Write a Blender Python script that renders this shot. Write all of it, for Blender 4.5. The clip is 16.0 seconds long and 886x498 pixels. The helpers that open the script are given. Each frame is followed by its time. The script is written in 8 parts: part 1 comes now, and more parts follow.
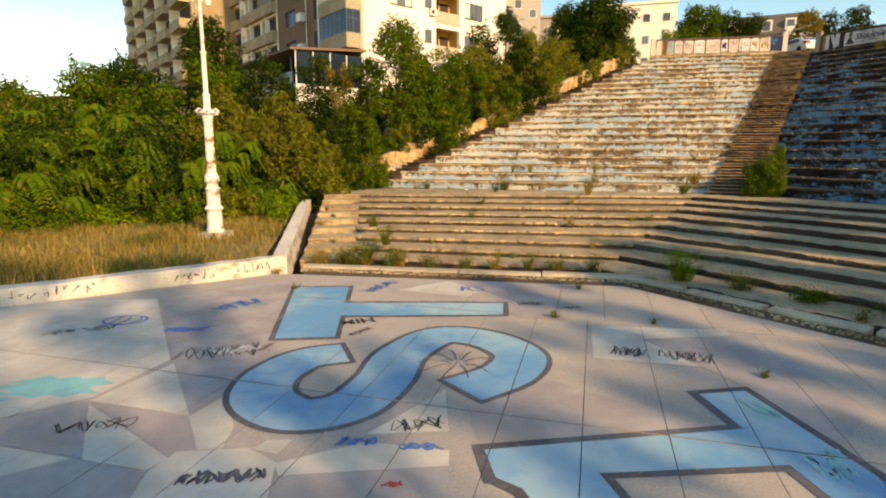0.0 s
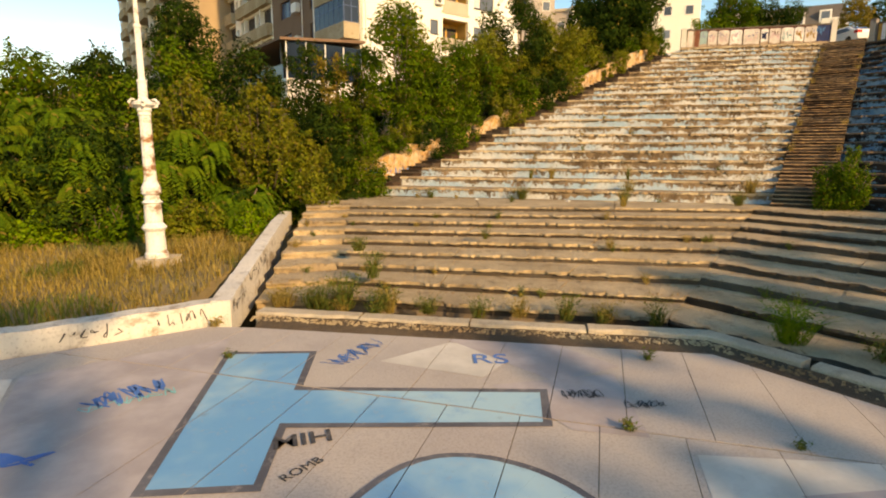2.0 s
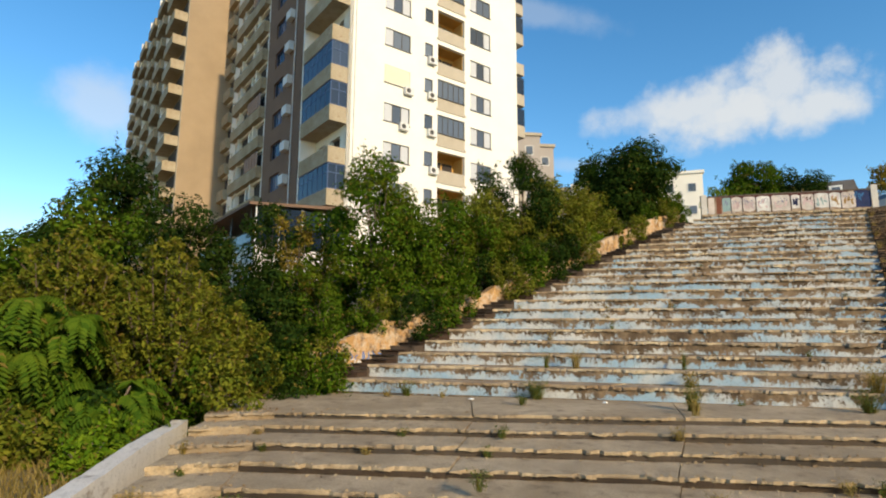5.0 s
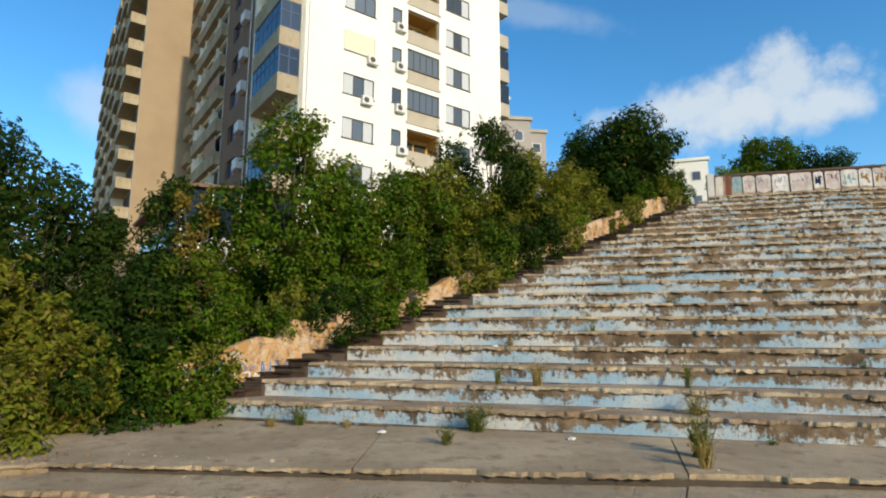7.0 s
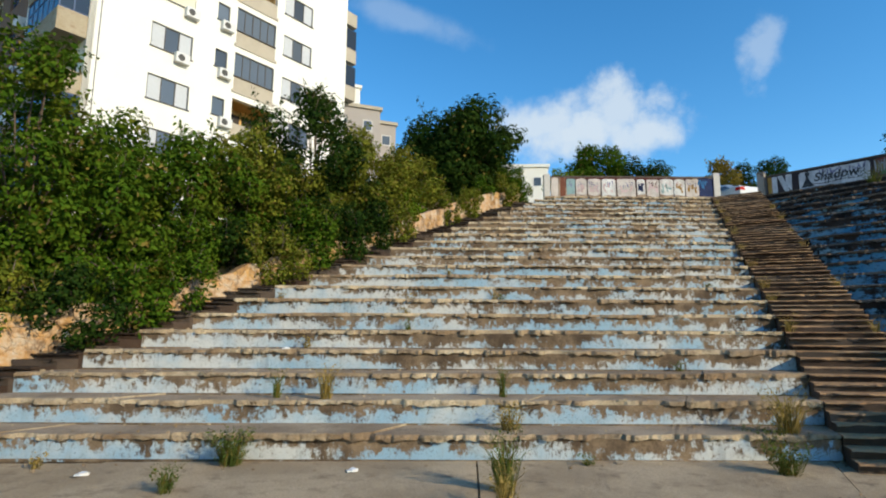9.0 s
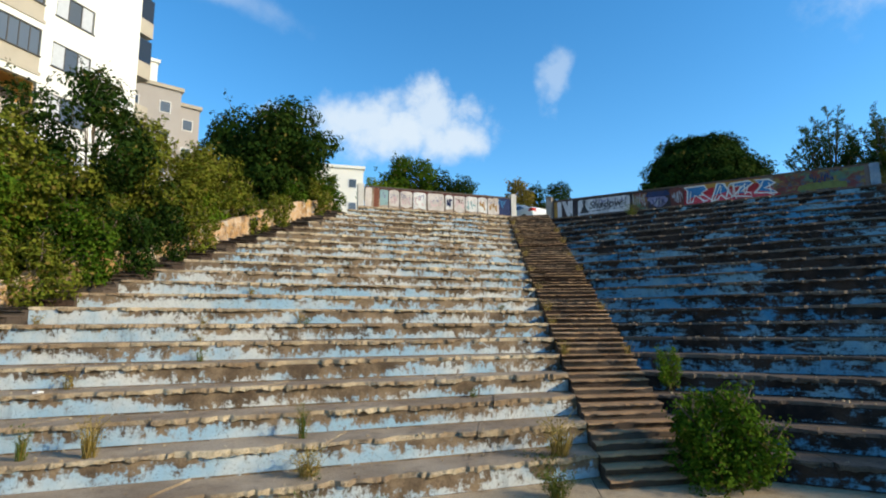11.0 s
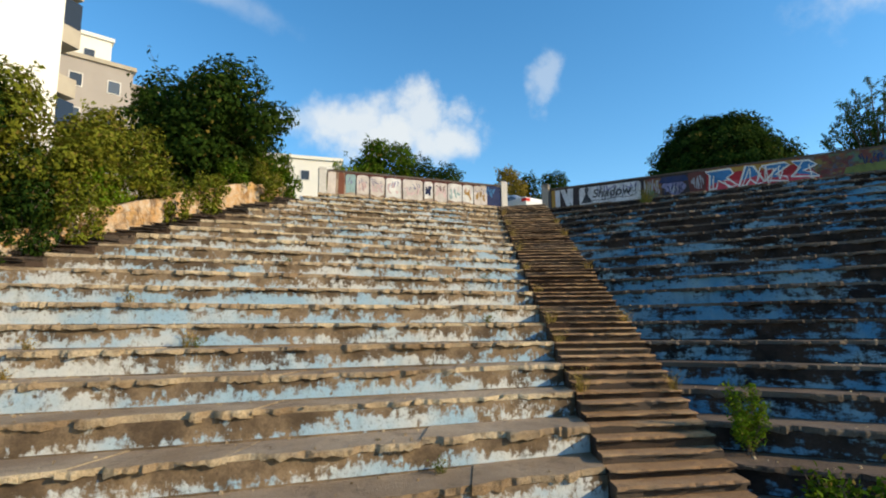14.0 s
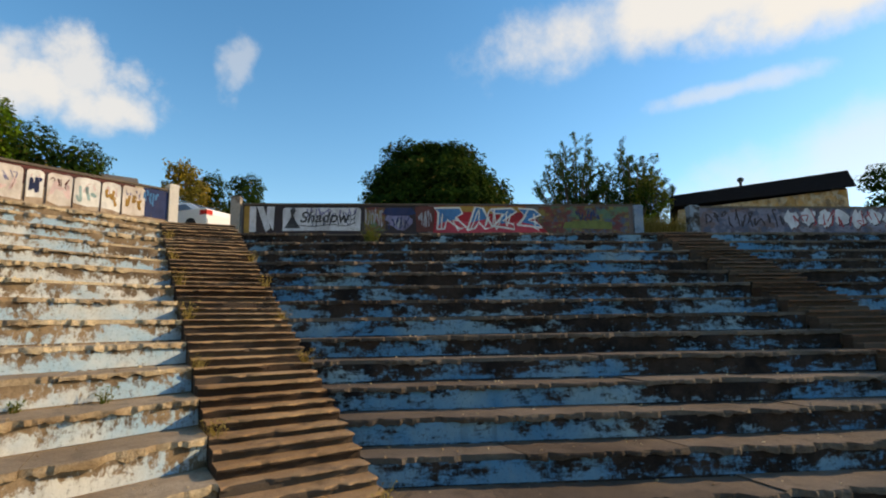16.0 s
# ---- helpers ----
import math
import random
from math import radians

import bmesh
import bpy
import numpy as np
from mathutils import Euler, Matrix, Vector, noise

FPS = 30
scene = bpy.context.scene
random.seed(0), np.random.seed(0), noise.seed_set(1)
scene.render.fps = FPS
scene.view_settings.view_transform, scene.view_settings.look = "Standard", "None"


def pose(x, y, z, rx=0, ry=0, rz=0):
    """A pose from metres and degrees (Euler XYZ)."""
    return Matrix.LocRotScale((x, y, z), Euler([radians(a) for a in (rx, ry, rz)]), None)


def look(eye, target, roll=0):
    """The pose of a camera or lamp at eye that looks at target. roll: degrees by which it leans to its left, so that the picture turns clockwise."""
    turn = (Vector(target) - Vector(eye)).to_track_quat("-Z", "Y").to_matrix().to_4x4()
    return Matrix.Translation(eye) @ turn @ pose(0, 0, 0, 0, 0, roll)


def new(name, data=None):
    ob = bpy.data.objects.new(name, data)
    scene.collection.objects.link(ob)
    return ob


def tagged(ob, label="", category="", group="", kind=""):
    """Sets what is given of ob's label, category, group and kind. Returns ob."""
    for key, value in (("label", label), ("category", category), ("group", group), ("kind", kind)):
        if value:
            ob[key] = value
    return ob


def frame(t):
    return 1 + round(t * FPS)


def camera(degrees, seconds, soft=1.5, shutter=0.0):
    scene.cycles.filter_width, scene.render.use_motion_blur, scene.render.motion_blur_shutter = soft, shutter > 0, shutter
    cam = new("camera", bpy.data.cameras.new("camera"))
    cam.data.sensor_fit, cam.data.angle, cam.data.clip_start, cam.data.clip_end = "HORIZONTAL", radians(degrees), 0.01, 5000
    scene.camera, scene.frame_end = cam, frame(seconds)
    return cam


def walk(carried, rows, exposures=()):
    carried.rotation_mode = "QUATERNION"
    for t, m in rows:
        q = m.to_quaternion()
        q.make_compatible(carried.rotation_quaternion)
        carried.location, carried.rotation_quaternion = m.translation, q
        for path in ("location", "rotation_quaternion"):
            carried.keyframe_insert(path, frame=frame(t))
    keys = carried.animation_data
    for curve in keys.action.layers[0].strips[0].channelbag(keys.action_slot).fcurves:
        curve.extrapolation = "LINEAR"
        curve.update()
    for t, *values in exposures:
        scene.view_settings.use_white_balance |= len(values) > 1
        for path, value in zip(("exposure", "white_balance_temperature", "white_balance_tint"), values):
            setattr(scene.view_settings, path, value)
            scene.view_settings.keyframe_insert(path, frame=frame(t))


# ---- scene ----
cam = camera(77.96, 16.0, 2.0)
PATH = [
    (0.0, -1.773, -1.196, 3.425, -10.07, -0.17, -2.15),
    (0.5, -1.687, -0.091, 3.461, -10.17, -0.16, -1.94),
    (1.0, -1.641, 1.063, 3.504, -10.22, -0.20, -1.76),
    (1.5, -1.606, 2.167, 3.502, -10.26, -0.24, -1.63),
    (2.0, -1.549, 3.355, 3.484, -9.95, -0.24, -1.38),
    (2.5, -1.511, 4.562, 3.485, -6.02, -0.27, -1.27),
    (3.0, -1.436, 5.697, 3.530, 2.10, -0.32, -1.14),
    (5.5, -0.047, 11.758, 3.469, 8.73, -0.24, -0.87),
    (6.0, 0.629, 12.964, 3.505, 8.73, -0.15, -0.76),
    (6.5, 1.203, 14.367, 3.545, 8.79, -0.08, -0.65),
    (7.0, 1.835, 15.763, 3.548, 8.80, -0.08, -0.51),
    (7.5, 2.661, 17.181, 3.589, 8.62, -0.14, -0.36),
    (8.0, 3.261, 18.256, 3.527, 8.70, -0.21, -7.70),
    (10.5, 3.596, 18.448, 3.888, 8.10, 0.13, -26.50),
    (11.0, 3.631, 18.424, 4.380, 8.25, 0.34, -35.22),
    (11.5, 3.684, 18.377, 4.445, 8.22, 0.48, -34.96),
    (12.0, 3.970, 18.690, 4.422, 8.27, 0.51, -35.13),
    (12.5, 4.497, 19.287, 4.403, 8.35, 0.51, -35.37),
    (13.0, 5.245, 20.115, 4.453, 8.32, 0.51, -35.55),
    (13.5, 6.123, 21.107, 4.481, 8.44, 0.55, -35.70),
    (14.0, 7.126, 22.246, 4.809, 8.43, 0.55, -36.19),
    (14.5, 8.225, 23.540, 5.492, 8.55, 0.62, -42.68),
    (15.0, 9.299, 24.744, 5.965, 8.41, 0.76, -45.44),
    (15.5, 10.596, 26.006, 6.750, 7.97, 0.87, -52.52),
    (16.0, 12.010, 27.170, 7.489, 7.85, 0.88, -68.85),
]
walk(cam, [(t, pose(x, y, z, 90 + pitch, roll, yaw)) for t, x, y, z, pitch, roll, yaw in PATH],
     [(0.0, 0.48, 10700, 14), (2.0, 0.45, 10900, 15), (3.0, 0.3, 8900, 11), (5.5, 0.06, 6600, 6), (8.0, 0.02, 5950, 3), (10.5, 0.16, 5900, 3), (12.0, 0.26, 6250, 5), (14.0, 0.23, 6600, 5), (14.5, 0.14, 6800, 6), (15.0, 0.1, 6900, 7), (16.0, 0.2, 7600, 10)])

# ---- light ----
SUN_AZ, SUN_EL = -54.0, 24.0
world = bpy.data.worlds.new("sky")
scene.world = world
world.use_nodes = True
wn, wl = world.node_tree.nodes, world.node_tree.links
wn.clear()
w_out = wn.new("ShaderNodeOutputWorld")
w_bg = wn.new("ShaderNodeBackground")
w_sky = wn.new("ShaderNodeTexSky")
w_sky.sky_type = "NISHITA"
w_sky.sun_disc = False
w_sky.sun_elevation = radians(SUN_EL)
w_sky.sun_rotation = radians(90 - SUN_AZ)
w_sky.air_density, w_sky.dust_density, w_sky.ozone_density = 1.0, 0.15, 2.0
w_bg.inputs["Strength"].default_value = 0.15


def wmath(op, a, b=None, c=None):
    nd = wn.new("ShaderNodeMath")
    nd.operation = op
    for i, v in enumerate((a, b, c)):
        if v is None:
            continue
        if isinstance(v, (int, float)):
            nd.inputs[i].default_value = v
        else:
            wl.new(v, nd.inputs[i])
    return nd.outputs[0]


def cloud(az, el, wide, high, seed, amount, lean=0.0, scale=5.0):
    """A cloud in the sky: broken noise inside a soft oval round one direction."""
    co = wn.new("ShaderNodeTexCoord").outputs["Generated"]
    mp = wn.new("ShaderNodeMapping")
    mp.vector_type = "TEXTURE"
    mp.inputs["Rotation"].default_value = (radians(lean), -radians(el), radians(az))
    wl.new(co, mp.inputs["Vector"])
    sep = wn.new("ShaderNodeSeparateXYZ")
    wl.new(mp.outputs[0], sep.inputs[0])
    nz = wn.new("ShaderNodeTexNoise")
    nz.inputs["Scale"].default_value = scale
    nz.inputs["Detail"].default_value = 7
    nz.inputs["Roughness"].default_value = 0.6
    off = wn.new("ShaderNodeVectorMath")
    off.inputs[1].default_value = (seed, seed * 1.7, 0)
    wl.new(mp.outputs[0], off.inputs[0])
    wl.new(off.outputs[0], nz.inputs["Vector"])
    yy = wmath("MULTIPLY", sep.outputs["Y"], 1 / wide)
    zz = wmath("MULTIPLY", sep.outputs["Z"], 1 / high)
    rr = wmath("SQRT", wmath("ADD", wmath("MULTIPLY", yy, yy), wmath("MULTIPLY", zz, zz)))
    dens = wmath("ADD", wmath("SUBTRACT", 1.0, rr), wmath("MULTIPLY", wmath("SUBTRACT", nz.outputs["Fac"], 0.5), 1.9))
    front = wmath("GREATER_THAN", sep.outputs["X"], 0.0)
    sm = wn.new("ShaderNodeMapRange")
    sm.interpolation_type = "SMOOTHSTEP"
    sm.inputs["From Min"].default_value, sm.inputs["From Max"].default_value = 0.0, 0.75
    sm.inputs["To Max"].default_value = amount
    wl.new(dens, sm.inputs["Value"])
    return wmath("MULTIPLY", sm.outputs[0], front)


CLOUDS = [cloud(60.2, 20.1, 0.15, 0.06, 3.1, 0.9, -2, 12.0), cloud(55.7, 22.1, 0.085, 0.07, 7.7, 0.8, 0, 15.0), cloud(53.2, 19.7, 0.085, 0.055, 12.7, 0.85, 0, 13.0), cloud(67.7, 20.9, 0.12, 0.04, 5.2, 0.6, 0, 12.0), cloud(63.2, 21.1, 0.13, 0.06, 10.3, 0.85, -2, 11.0), cloud(58.2, 20.5, 0.15, 0.06, 21.4, 0.85, 0, 12.0), cloud(42.2, 25.1, 0.034, 0.06, 8.2, 0.4, 10, 18.0),
          cloud(-5.8, 29.5, 0.38, 0.085, 5.4, 0.95, -4, 6.0), cloud(-17.8, 27.5, 0.22, 0.085, 2.9, 1.0, -4, 6.0), cloud(-7.8, 21.0, 0.14, 0.02, 1.3, 0.5, -3, 9.0),
          cloud(-18.8, 13.5, 0.34, 0.085, 4.9, 0.55, -8, 4.0), cloud(122.2, 19.5, 0.09, 0.08, 6.6, 0.5, 10, 6.0), cloud(78.2, 31.5, 0.13, 0.03, 2.2, 0.25, 14, 8.0),
          cloud(72.7, 16.5, 0.10, 0.02, 4.2, 0.35, 8, 8.0), cloud(121.2, 7.5, 0.35, 0.05, 9.6, 0.3, 0, 5.0)]
fac = CLOUDS[0]
for cl in CLOUDS[1:]:
    fac = wmath("MAXIMUM", fac, cl)
w_mix = wn.new("ShaderNodeMix")
w_mix.data_type = "RGBA"
wl.new(fac, w_mix.inputs[0])
w_hs = wn.new("ShaderNodeHueSaturation")
w_hs.inputs["Saturation"].default_value = 1.3
w_hs.inputs["Value"].default_value = 1.38
w_hs.inputs["Hue"].default_value = 0.498
wl.new(w_sky.outputs[0], w_hs.inputs["Color"])
wl.new(w_hs.outputs[0], w_mix.inputs[6])
w_mix.inputs[7].default_value = (5.0, 5.1, 5.3, 1)
wl.new(w_mix.outputs[2], w_bg.inputs["Color"])
wl.new(w_bg.outputs[0], w_out.inputs["Surface"])

sun = new("sun", bpy.data.lights.new("sun", "SUN"))
sun.data.energy, sun.data.angle, sun.data.color = 4.4, radians(1.0), (1.0, 0.79, 0.53)
sun.matrix_world = look((0, 0, 60), (-math.cos(radians(SUN_AZ)) * math.cos(radians(SUN_EL)), -math.sin(radians(SUN_AZ)) * math.cos(radians(SUN_EL)), 60 - math.sin(radians(SUN_EL))))

# ---- materials ----


class Nodes:
    """A node material under construction."""

    def __init__(self, name, rough=0.9, metal=0.0, spec=0.3):
        self.m = bpy.data.materials.new(name)
        self.m.use_nodes = True
        self.n, self.l = self.m.node_tree.nodes, self.m.node_tree.links
        self.b = self.n["Principled BSDF"]
        self.b.inputs["Roughness"].default_value = rough
        self.b.inputs["Metallic"].default_value = metal
        self.b.inputs["Specular IOR Level"].default_value = spec
        self.co = None

    def put(self, v, sock):
        if isinstance(v, (tuple, list)):
            sock.default_value = (*v, 1) if len(v) == 3 else v
        elif isinstance(v, (int, float)):
            sock.default_value = v
        else:
            self.l.new(v, sock)

    def coords(self, scale=(1, 1, 1)):
        if self.co is None:
            self.co = self.n.new("ShaderNodeTexCoord").outputs["Object"]
        mp = self.n.new("ShaderNodeMapping")
        mp.inputs["Scale"].default_value = scale
        self.l.new(self.co, mp.inputs[0])
        return mp.outputs[0]

    def noise(self, scale, detail=5, rough=0.6, stretch=(1, 1, 1), shift=0.0):
        nz = self.n.new("ShaderNodeTexNoise")
        nz.noise_dimensions = "4D"
        nz.inputs["Scale"].default_value, nz.inputs["Detail"].default_value, nz.inputs["Roughness"].default_value = scale, detail, rough
        nz.inputs["W"].default_value = shift
        self.l.new(self.coords(stretch), nz.inputs["Vector"])
        return nz.outputs["Fac"]

    def ramp(self, v, lo, hi, a=0.0, b=1.0):
        mr = self.n.new("ShaderNodeMapRange")
        mr.interpolation_type = "SMOOTHSTEP"
        for k, x in (("From Min", lo), ("From Max", hi), ("To Min", a), ("To Max", b)):
            mr.inputs[k].default_value = x
        self.l.new(v, mr.inputs["Value"])
        return mr.outputs[0]

    def mix(self, f, a, b, mode="MIX"):
        mx = self.n.new("ShaderNodeMix")
        mx.data_type = "RGBA"
        mx.blend_type = mode
        self.put(f, mx.inputs[0])
        self.put(a, mx.inputs[6])
        self.put(b, mx.inputs[7])
        return mx.outputs[2]

    def math(self, op, a, b):
        nd = self.n.new("ShaderNodeMath")
        nd.operation = op
        self.put(a, nd.inputs[0])
        self.put(b, nd.inputs[1])
        return nd.outputs[0]

    def random(self, island=False):
        if island:
            return self.n.new("ShaderNodeNewGeometry").outputs["Random Per Island"]
        return self.n.new("ShaderNodeObjectInfo").outputs["Random"]

    def bump(self, h, strength=0.5, dist=0.02):
        bp = self.n.new("ShaderNodeBump")
        bp.inputs["Strength"].default_value, bp.inputs["Distance"].default_value = strength, dist
        self.l.new(h, bp.inputs["Height"])
        self.l.new(bp.outputs[0], self.b.inputs["Normal"])

    def color(self, c):
        self.put(c, self.b.inputs["Base Color"])
        return self.m


def concrete(name, light, dark, stain, grime=0.5, bump=0.6, vary=0.12):
    k = Nodes(name, 0.95, 0, 0.2)
    c = k.mix(k.ramp(k.noise(0.55, 6), 0.35, 0.68), dark, light)
    c = k.mix(k.ramp(k.noise(2.3, 7, 0.7, (1, 1, 1.6), 3), 0.50, 0.72, 0, grime), c, stain)
    fine = k.noise(28, 5, 0.7, shift=7)
    c = k.mix(k.ramp(fine, 0.42, 0.68, 0.0, 0.5), c, tuple(x * 0.55 for x in dark))
    c = k.mix(k.math("MULTIPLY", k.random(), vary), c, (0.5, 0.44, 0.36))
    k.bump(k.math("ADD", k.math("MULTIPLY", k.noise(9, 6, 0.7, shift=2), 1.5), fine), bump, 0.02)
    return k.color(c)


def peeling(name, paint, pale, under, dark, keep, blue=0.5, rows=0.0, fine=0.0, flat=1.5):
    """Old paint in ragged patches over stained concrete."""
    k = Nodes(name, 0.9, 0, 0.25)
    coat = k.mix(k.ramp(k.noise(0.5, 4, 0.6, shift=1), 0.38, 0.38 + blue), paint, pale)
    coat = k.mix(k.ramp(k.noise(7, 6, 0.7, (1, 1, 0.4), 9), 0.45, 0.8, 0, 0.55), coat, tuple(x * 0.55 for x in pale))
    base = k.mix(k.ramp(k.noise(1.3, 6, 0.65, shift=4), 0.35, 0.65), dark, under)
    base = k.mix(k.ramp(k.noise(24, 5, 0.7, shift=5), 0.35, 0.8, 0, 0.5), base, tuple(x * 0.5 for x in dark))
    big = k.noise(0.42, 5, 0.62, (1, 1, 1.4), 6)
    mid = k.noise(2.6, 6, 0.68, (1, 1, flat), 2)
    edge = k.math("ADD", k.math("MULTIPLY", big, 0.55), k.math("MULTIPLY", mid, 0.45))
    edge = k.math("ADD", edge, k.math("MULTIPLY", k.math("SUBTRACT", k.noise(0.16, 3, 0.55, (1, 1, 2.0), 17), 0.5), 0.32 if rows else 0.0))
    if fine:
        edge = k.math("ADD", edge, k.math("MULTIPLY", k.math("SUBTRACT", k.noise(9, 5, 0.7, (1, 1, 0.6), 13), 0.5), fine))
    if rows:
        # paint thins towards the nosing on each riser and holds lower down
        sp = k.n.new("ShaderNodeSeparateXYZ")
        k.l.new(k.coords(), sp.inputs[0])
        up = k.math("FRACT", k.math("DIVIDE", k.math("SUBTRACT", sp.outputs["Z"], 1.4), 0.45), 0.0)
        edge = k.math("ADD", edge, k.math("MULTIPLY", k.math("SUBTRACT", 0.3, up), rows))
    mask = k.ramp(edge, 0.5 - keep - 0.03, 0.5 - keep + 0.05)
    c = k.mix(mask, base, coat)
    streak = k.noise(1.0, 4, 0.6, (3.5, 3.5, 0.35), 11)
    c = k.mix(k.ramp(streak, 0.55, 0.8, 0, 0.5), c, tuple(x * 0.45 for x in dark))
    c = k.mix(k.ramp(k.noise(19, 6, 0.72, shift=21), 0.53, 0.68, 0, 0.62), c, tuple(x * 0.7 for x in dark))
    k.bump(k.math("ADD", k.math("MULTIPLY", mask, 0.5), k.noise(14, 6, 0.7, shift=8)), 0.6, 0.015)
    return k.color(c)


def plain(name, col, rough=0.6, metal=0.0, vary=0.25, scale=3.0, bump=0.15, spec=0.3):
    k = Nodes(name, rough, metal, spec)
    c = k.mix(k.ramp(k.noise(scale, 6), 0.3, 0.75, 0, vary), col, tuple(x * 0.5 for x in col))
    if bump:
        k.bump(k.noise(scale * 8, 4), bump, 0.01)
    return k.color(c)


def leafy(name, a, b, c2, dry=0.12):
    """Leaves: three greens by leaf, light passing through."""
    k = Nodes(name, 0.85, 0, 0.03)
    r = k.random(True)
    col = k.mix(k.ramp(r, 0.1, 0.9), a, b)
    patch = k.noise(0.55, 3, 0.5, shift=2)
    col = k.mix(k.ramp(patch, 0.5, 0.75, 0, 0.8), col, c2)
    hue = k.math("FRACT", k.math("MULTIPLY", r, 17.3), 0.0)
    col = k.mix(k.ramp(hue, 1 - dry - 0.02, 1 - dry + 0.02), col, (0.20, 0.15, 0.035))
    k.put(col, k.b.inputs["Base Color"])
    tr = k.n.new("ShaderNodeBsdfTranslucent")
    k.put(col, tr.inputs["Color"])
    ms = k.n.new("ShaderNodeMixShader")
    ms.inputs[0].default_value = 0.24
    k.l.new(k.b.outputs[0], ms.inputs[1])
    k.l.new(tr.outputs[0], ms.inputs[2])
    k.l.new(ms.outputs[0], k.n["Material Output"].inputs["Surface"])
    return k.m


def glass(name, tint, spec=0.4):
    """Window glass with a dim room or a curtain behind it."""
    k = Nodes(name, 0.12, 0, spec)
    c = k.mix(k.random(), tint, tuple(min(1, x * 3.2 + 0.02) for x in tint))
    return k.color(c)


M_SLABTOP = concrete("seat_top_concrete", (0.46, 0.36, 0.25), (0.27, 0.195, 0.125), (0.12, 0.085, 0.055), 0.7, 1.0)
M_SLAB = concrete("seat_edge_concrete", (0.74, 0.60, 0.39), (0.30, 0.20, 0.11), (0.05, 0.036, 0.025), 0.98, 2.0)
M_TREAD = concrete("lower_slab_concrete", (0.60, 0.465, 0.30), (0.40, 0.30, 0.185), (0.16, 0.11, 0.065), 0.85, 1.5)
# Riser concrete near black, with the shade under the slabs in its colour.
M_RUBBLE = concrete("shaded_broken_riser", (0.085, 0.056, 0.035), (0.036, 0.025, 0.017), (0.022, 0.017, 0.013), 0.8, 1.2)
M_NOSING = concrete("terrace_edge_concrete", (0.64, 0.48, 0.28), (0.31, 0.225, 0.13), (0.07, 0.052, 0.036), 0.95, 1.3)
# Seat edge and top again, darkened in colour for the stands in shade.
M_EDGE_DARK = concrete("shaded_grimy_edge_concrete", (0.15, 0.115, 0.085), (0.05, 0.036, 0.027), (0.014, 0.011, 0.009), 0.98, 1.5)
M_TOP_DARK = concrete("shaded_grimy_seat_top", (0.19, 0.135, 0.095), (0.085, 0.058, 0.04), (0.04, 0.03, 0.022), 0.7, 0.9)
M_BODY = concrete("stand_body", (0.26, 0.2, 0.14), (0.16, 0.12, 0.085), (0.08, 0.06, 0.045), 0.6, 0.8)
M_STEP = concrete("stair_concrete", (0.54, 0.34, 0.17), (0.29, 0.165, 0.078), (0.08, 0.048, 0.027), 0.85, 1.6)
# Stair concrete again, browner and darkened for the flight in shade.
M_STEP_B = concrete("shaded_rusty_stair_concrete", (0.19, 0.072, 0.026), (0.10, 0.038, 0.015), (0.04, 0.026, 0.018), 0.8, 1.1)
# Darker stair concrete: the shade below each tread is in this tone.
M_STEPFACE = concrete("shaded_stair_riser", (0.075, 0.045, 0.028), (0.04, 0.024, 0.016), (0.022, 0.015, 0.011), 0.6, 1.0)
# Side steps coloured near black to carry the shade of the gutter.
M_DARKSTEP = concrete("shaded_side_stair_concrete", (0.04, 0.027, 0.019), (0.022, 0.016, 0.012), (0.014, 0.011, 0.009), 0.6, 0.9, 0.03)
M_FADED = peeling("faded_paint", (0.29, 0.43, 0.54), (0.56, 0.56, 0.53), (0.29, 0.205, 0.125), (0.085, 0.058, 0.036), 0.022, 0.24, 0.20, 0.46)
# Paint and bare patches both darkened, the stands' shade being in the colour.
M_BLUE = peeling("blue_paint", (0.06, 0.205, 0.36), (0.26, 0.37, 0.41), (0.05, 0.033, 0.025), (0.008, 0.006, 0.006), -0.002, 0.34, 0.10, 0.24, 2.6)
M_STAGE = concrete("stage_concrete", (0.50, 0.44, 0.40), (0.42, 0.37, 0.345), (0.30, 0.26, 0.24), 0.35, 0.25, 0.25)
M_KERB = concrete("kerb_concrete", (0.62, 0.53, 0.40), (0.42, 0.35, 0.26), (0.18, 0.145, 0.11), 0.6, 0.8)
M_WHITEWASH = peeling("whitewash", (0.62, 0.58, 0.52), (0.72, 0.69, 0.63), (0.42, 0.36, 0.29), (0.26, 0.21, 0.165), 0.09, 0.4)


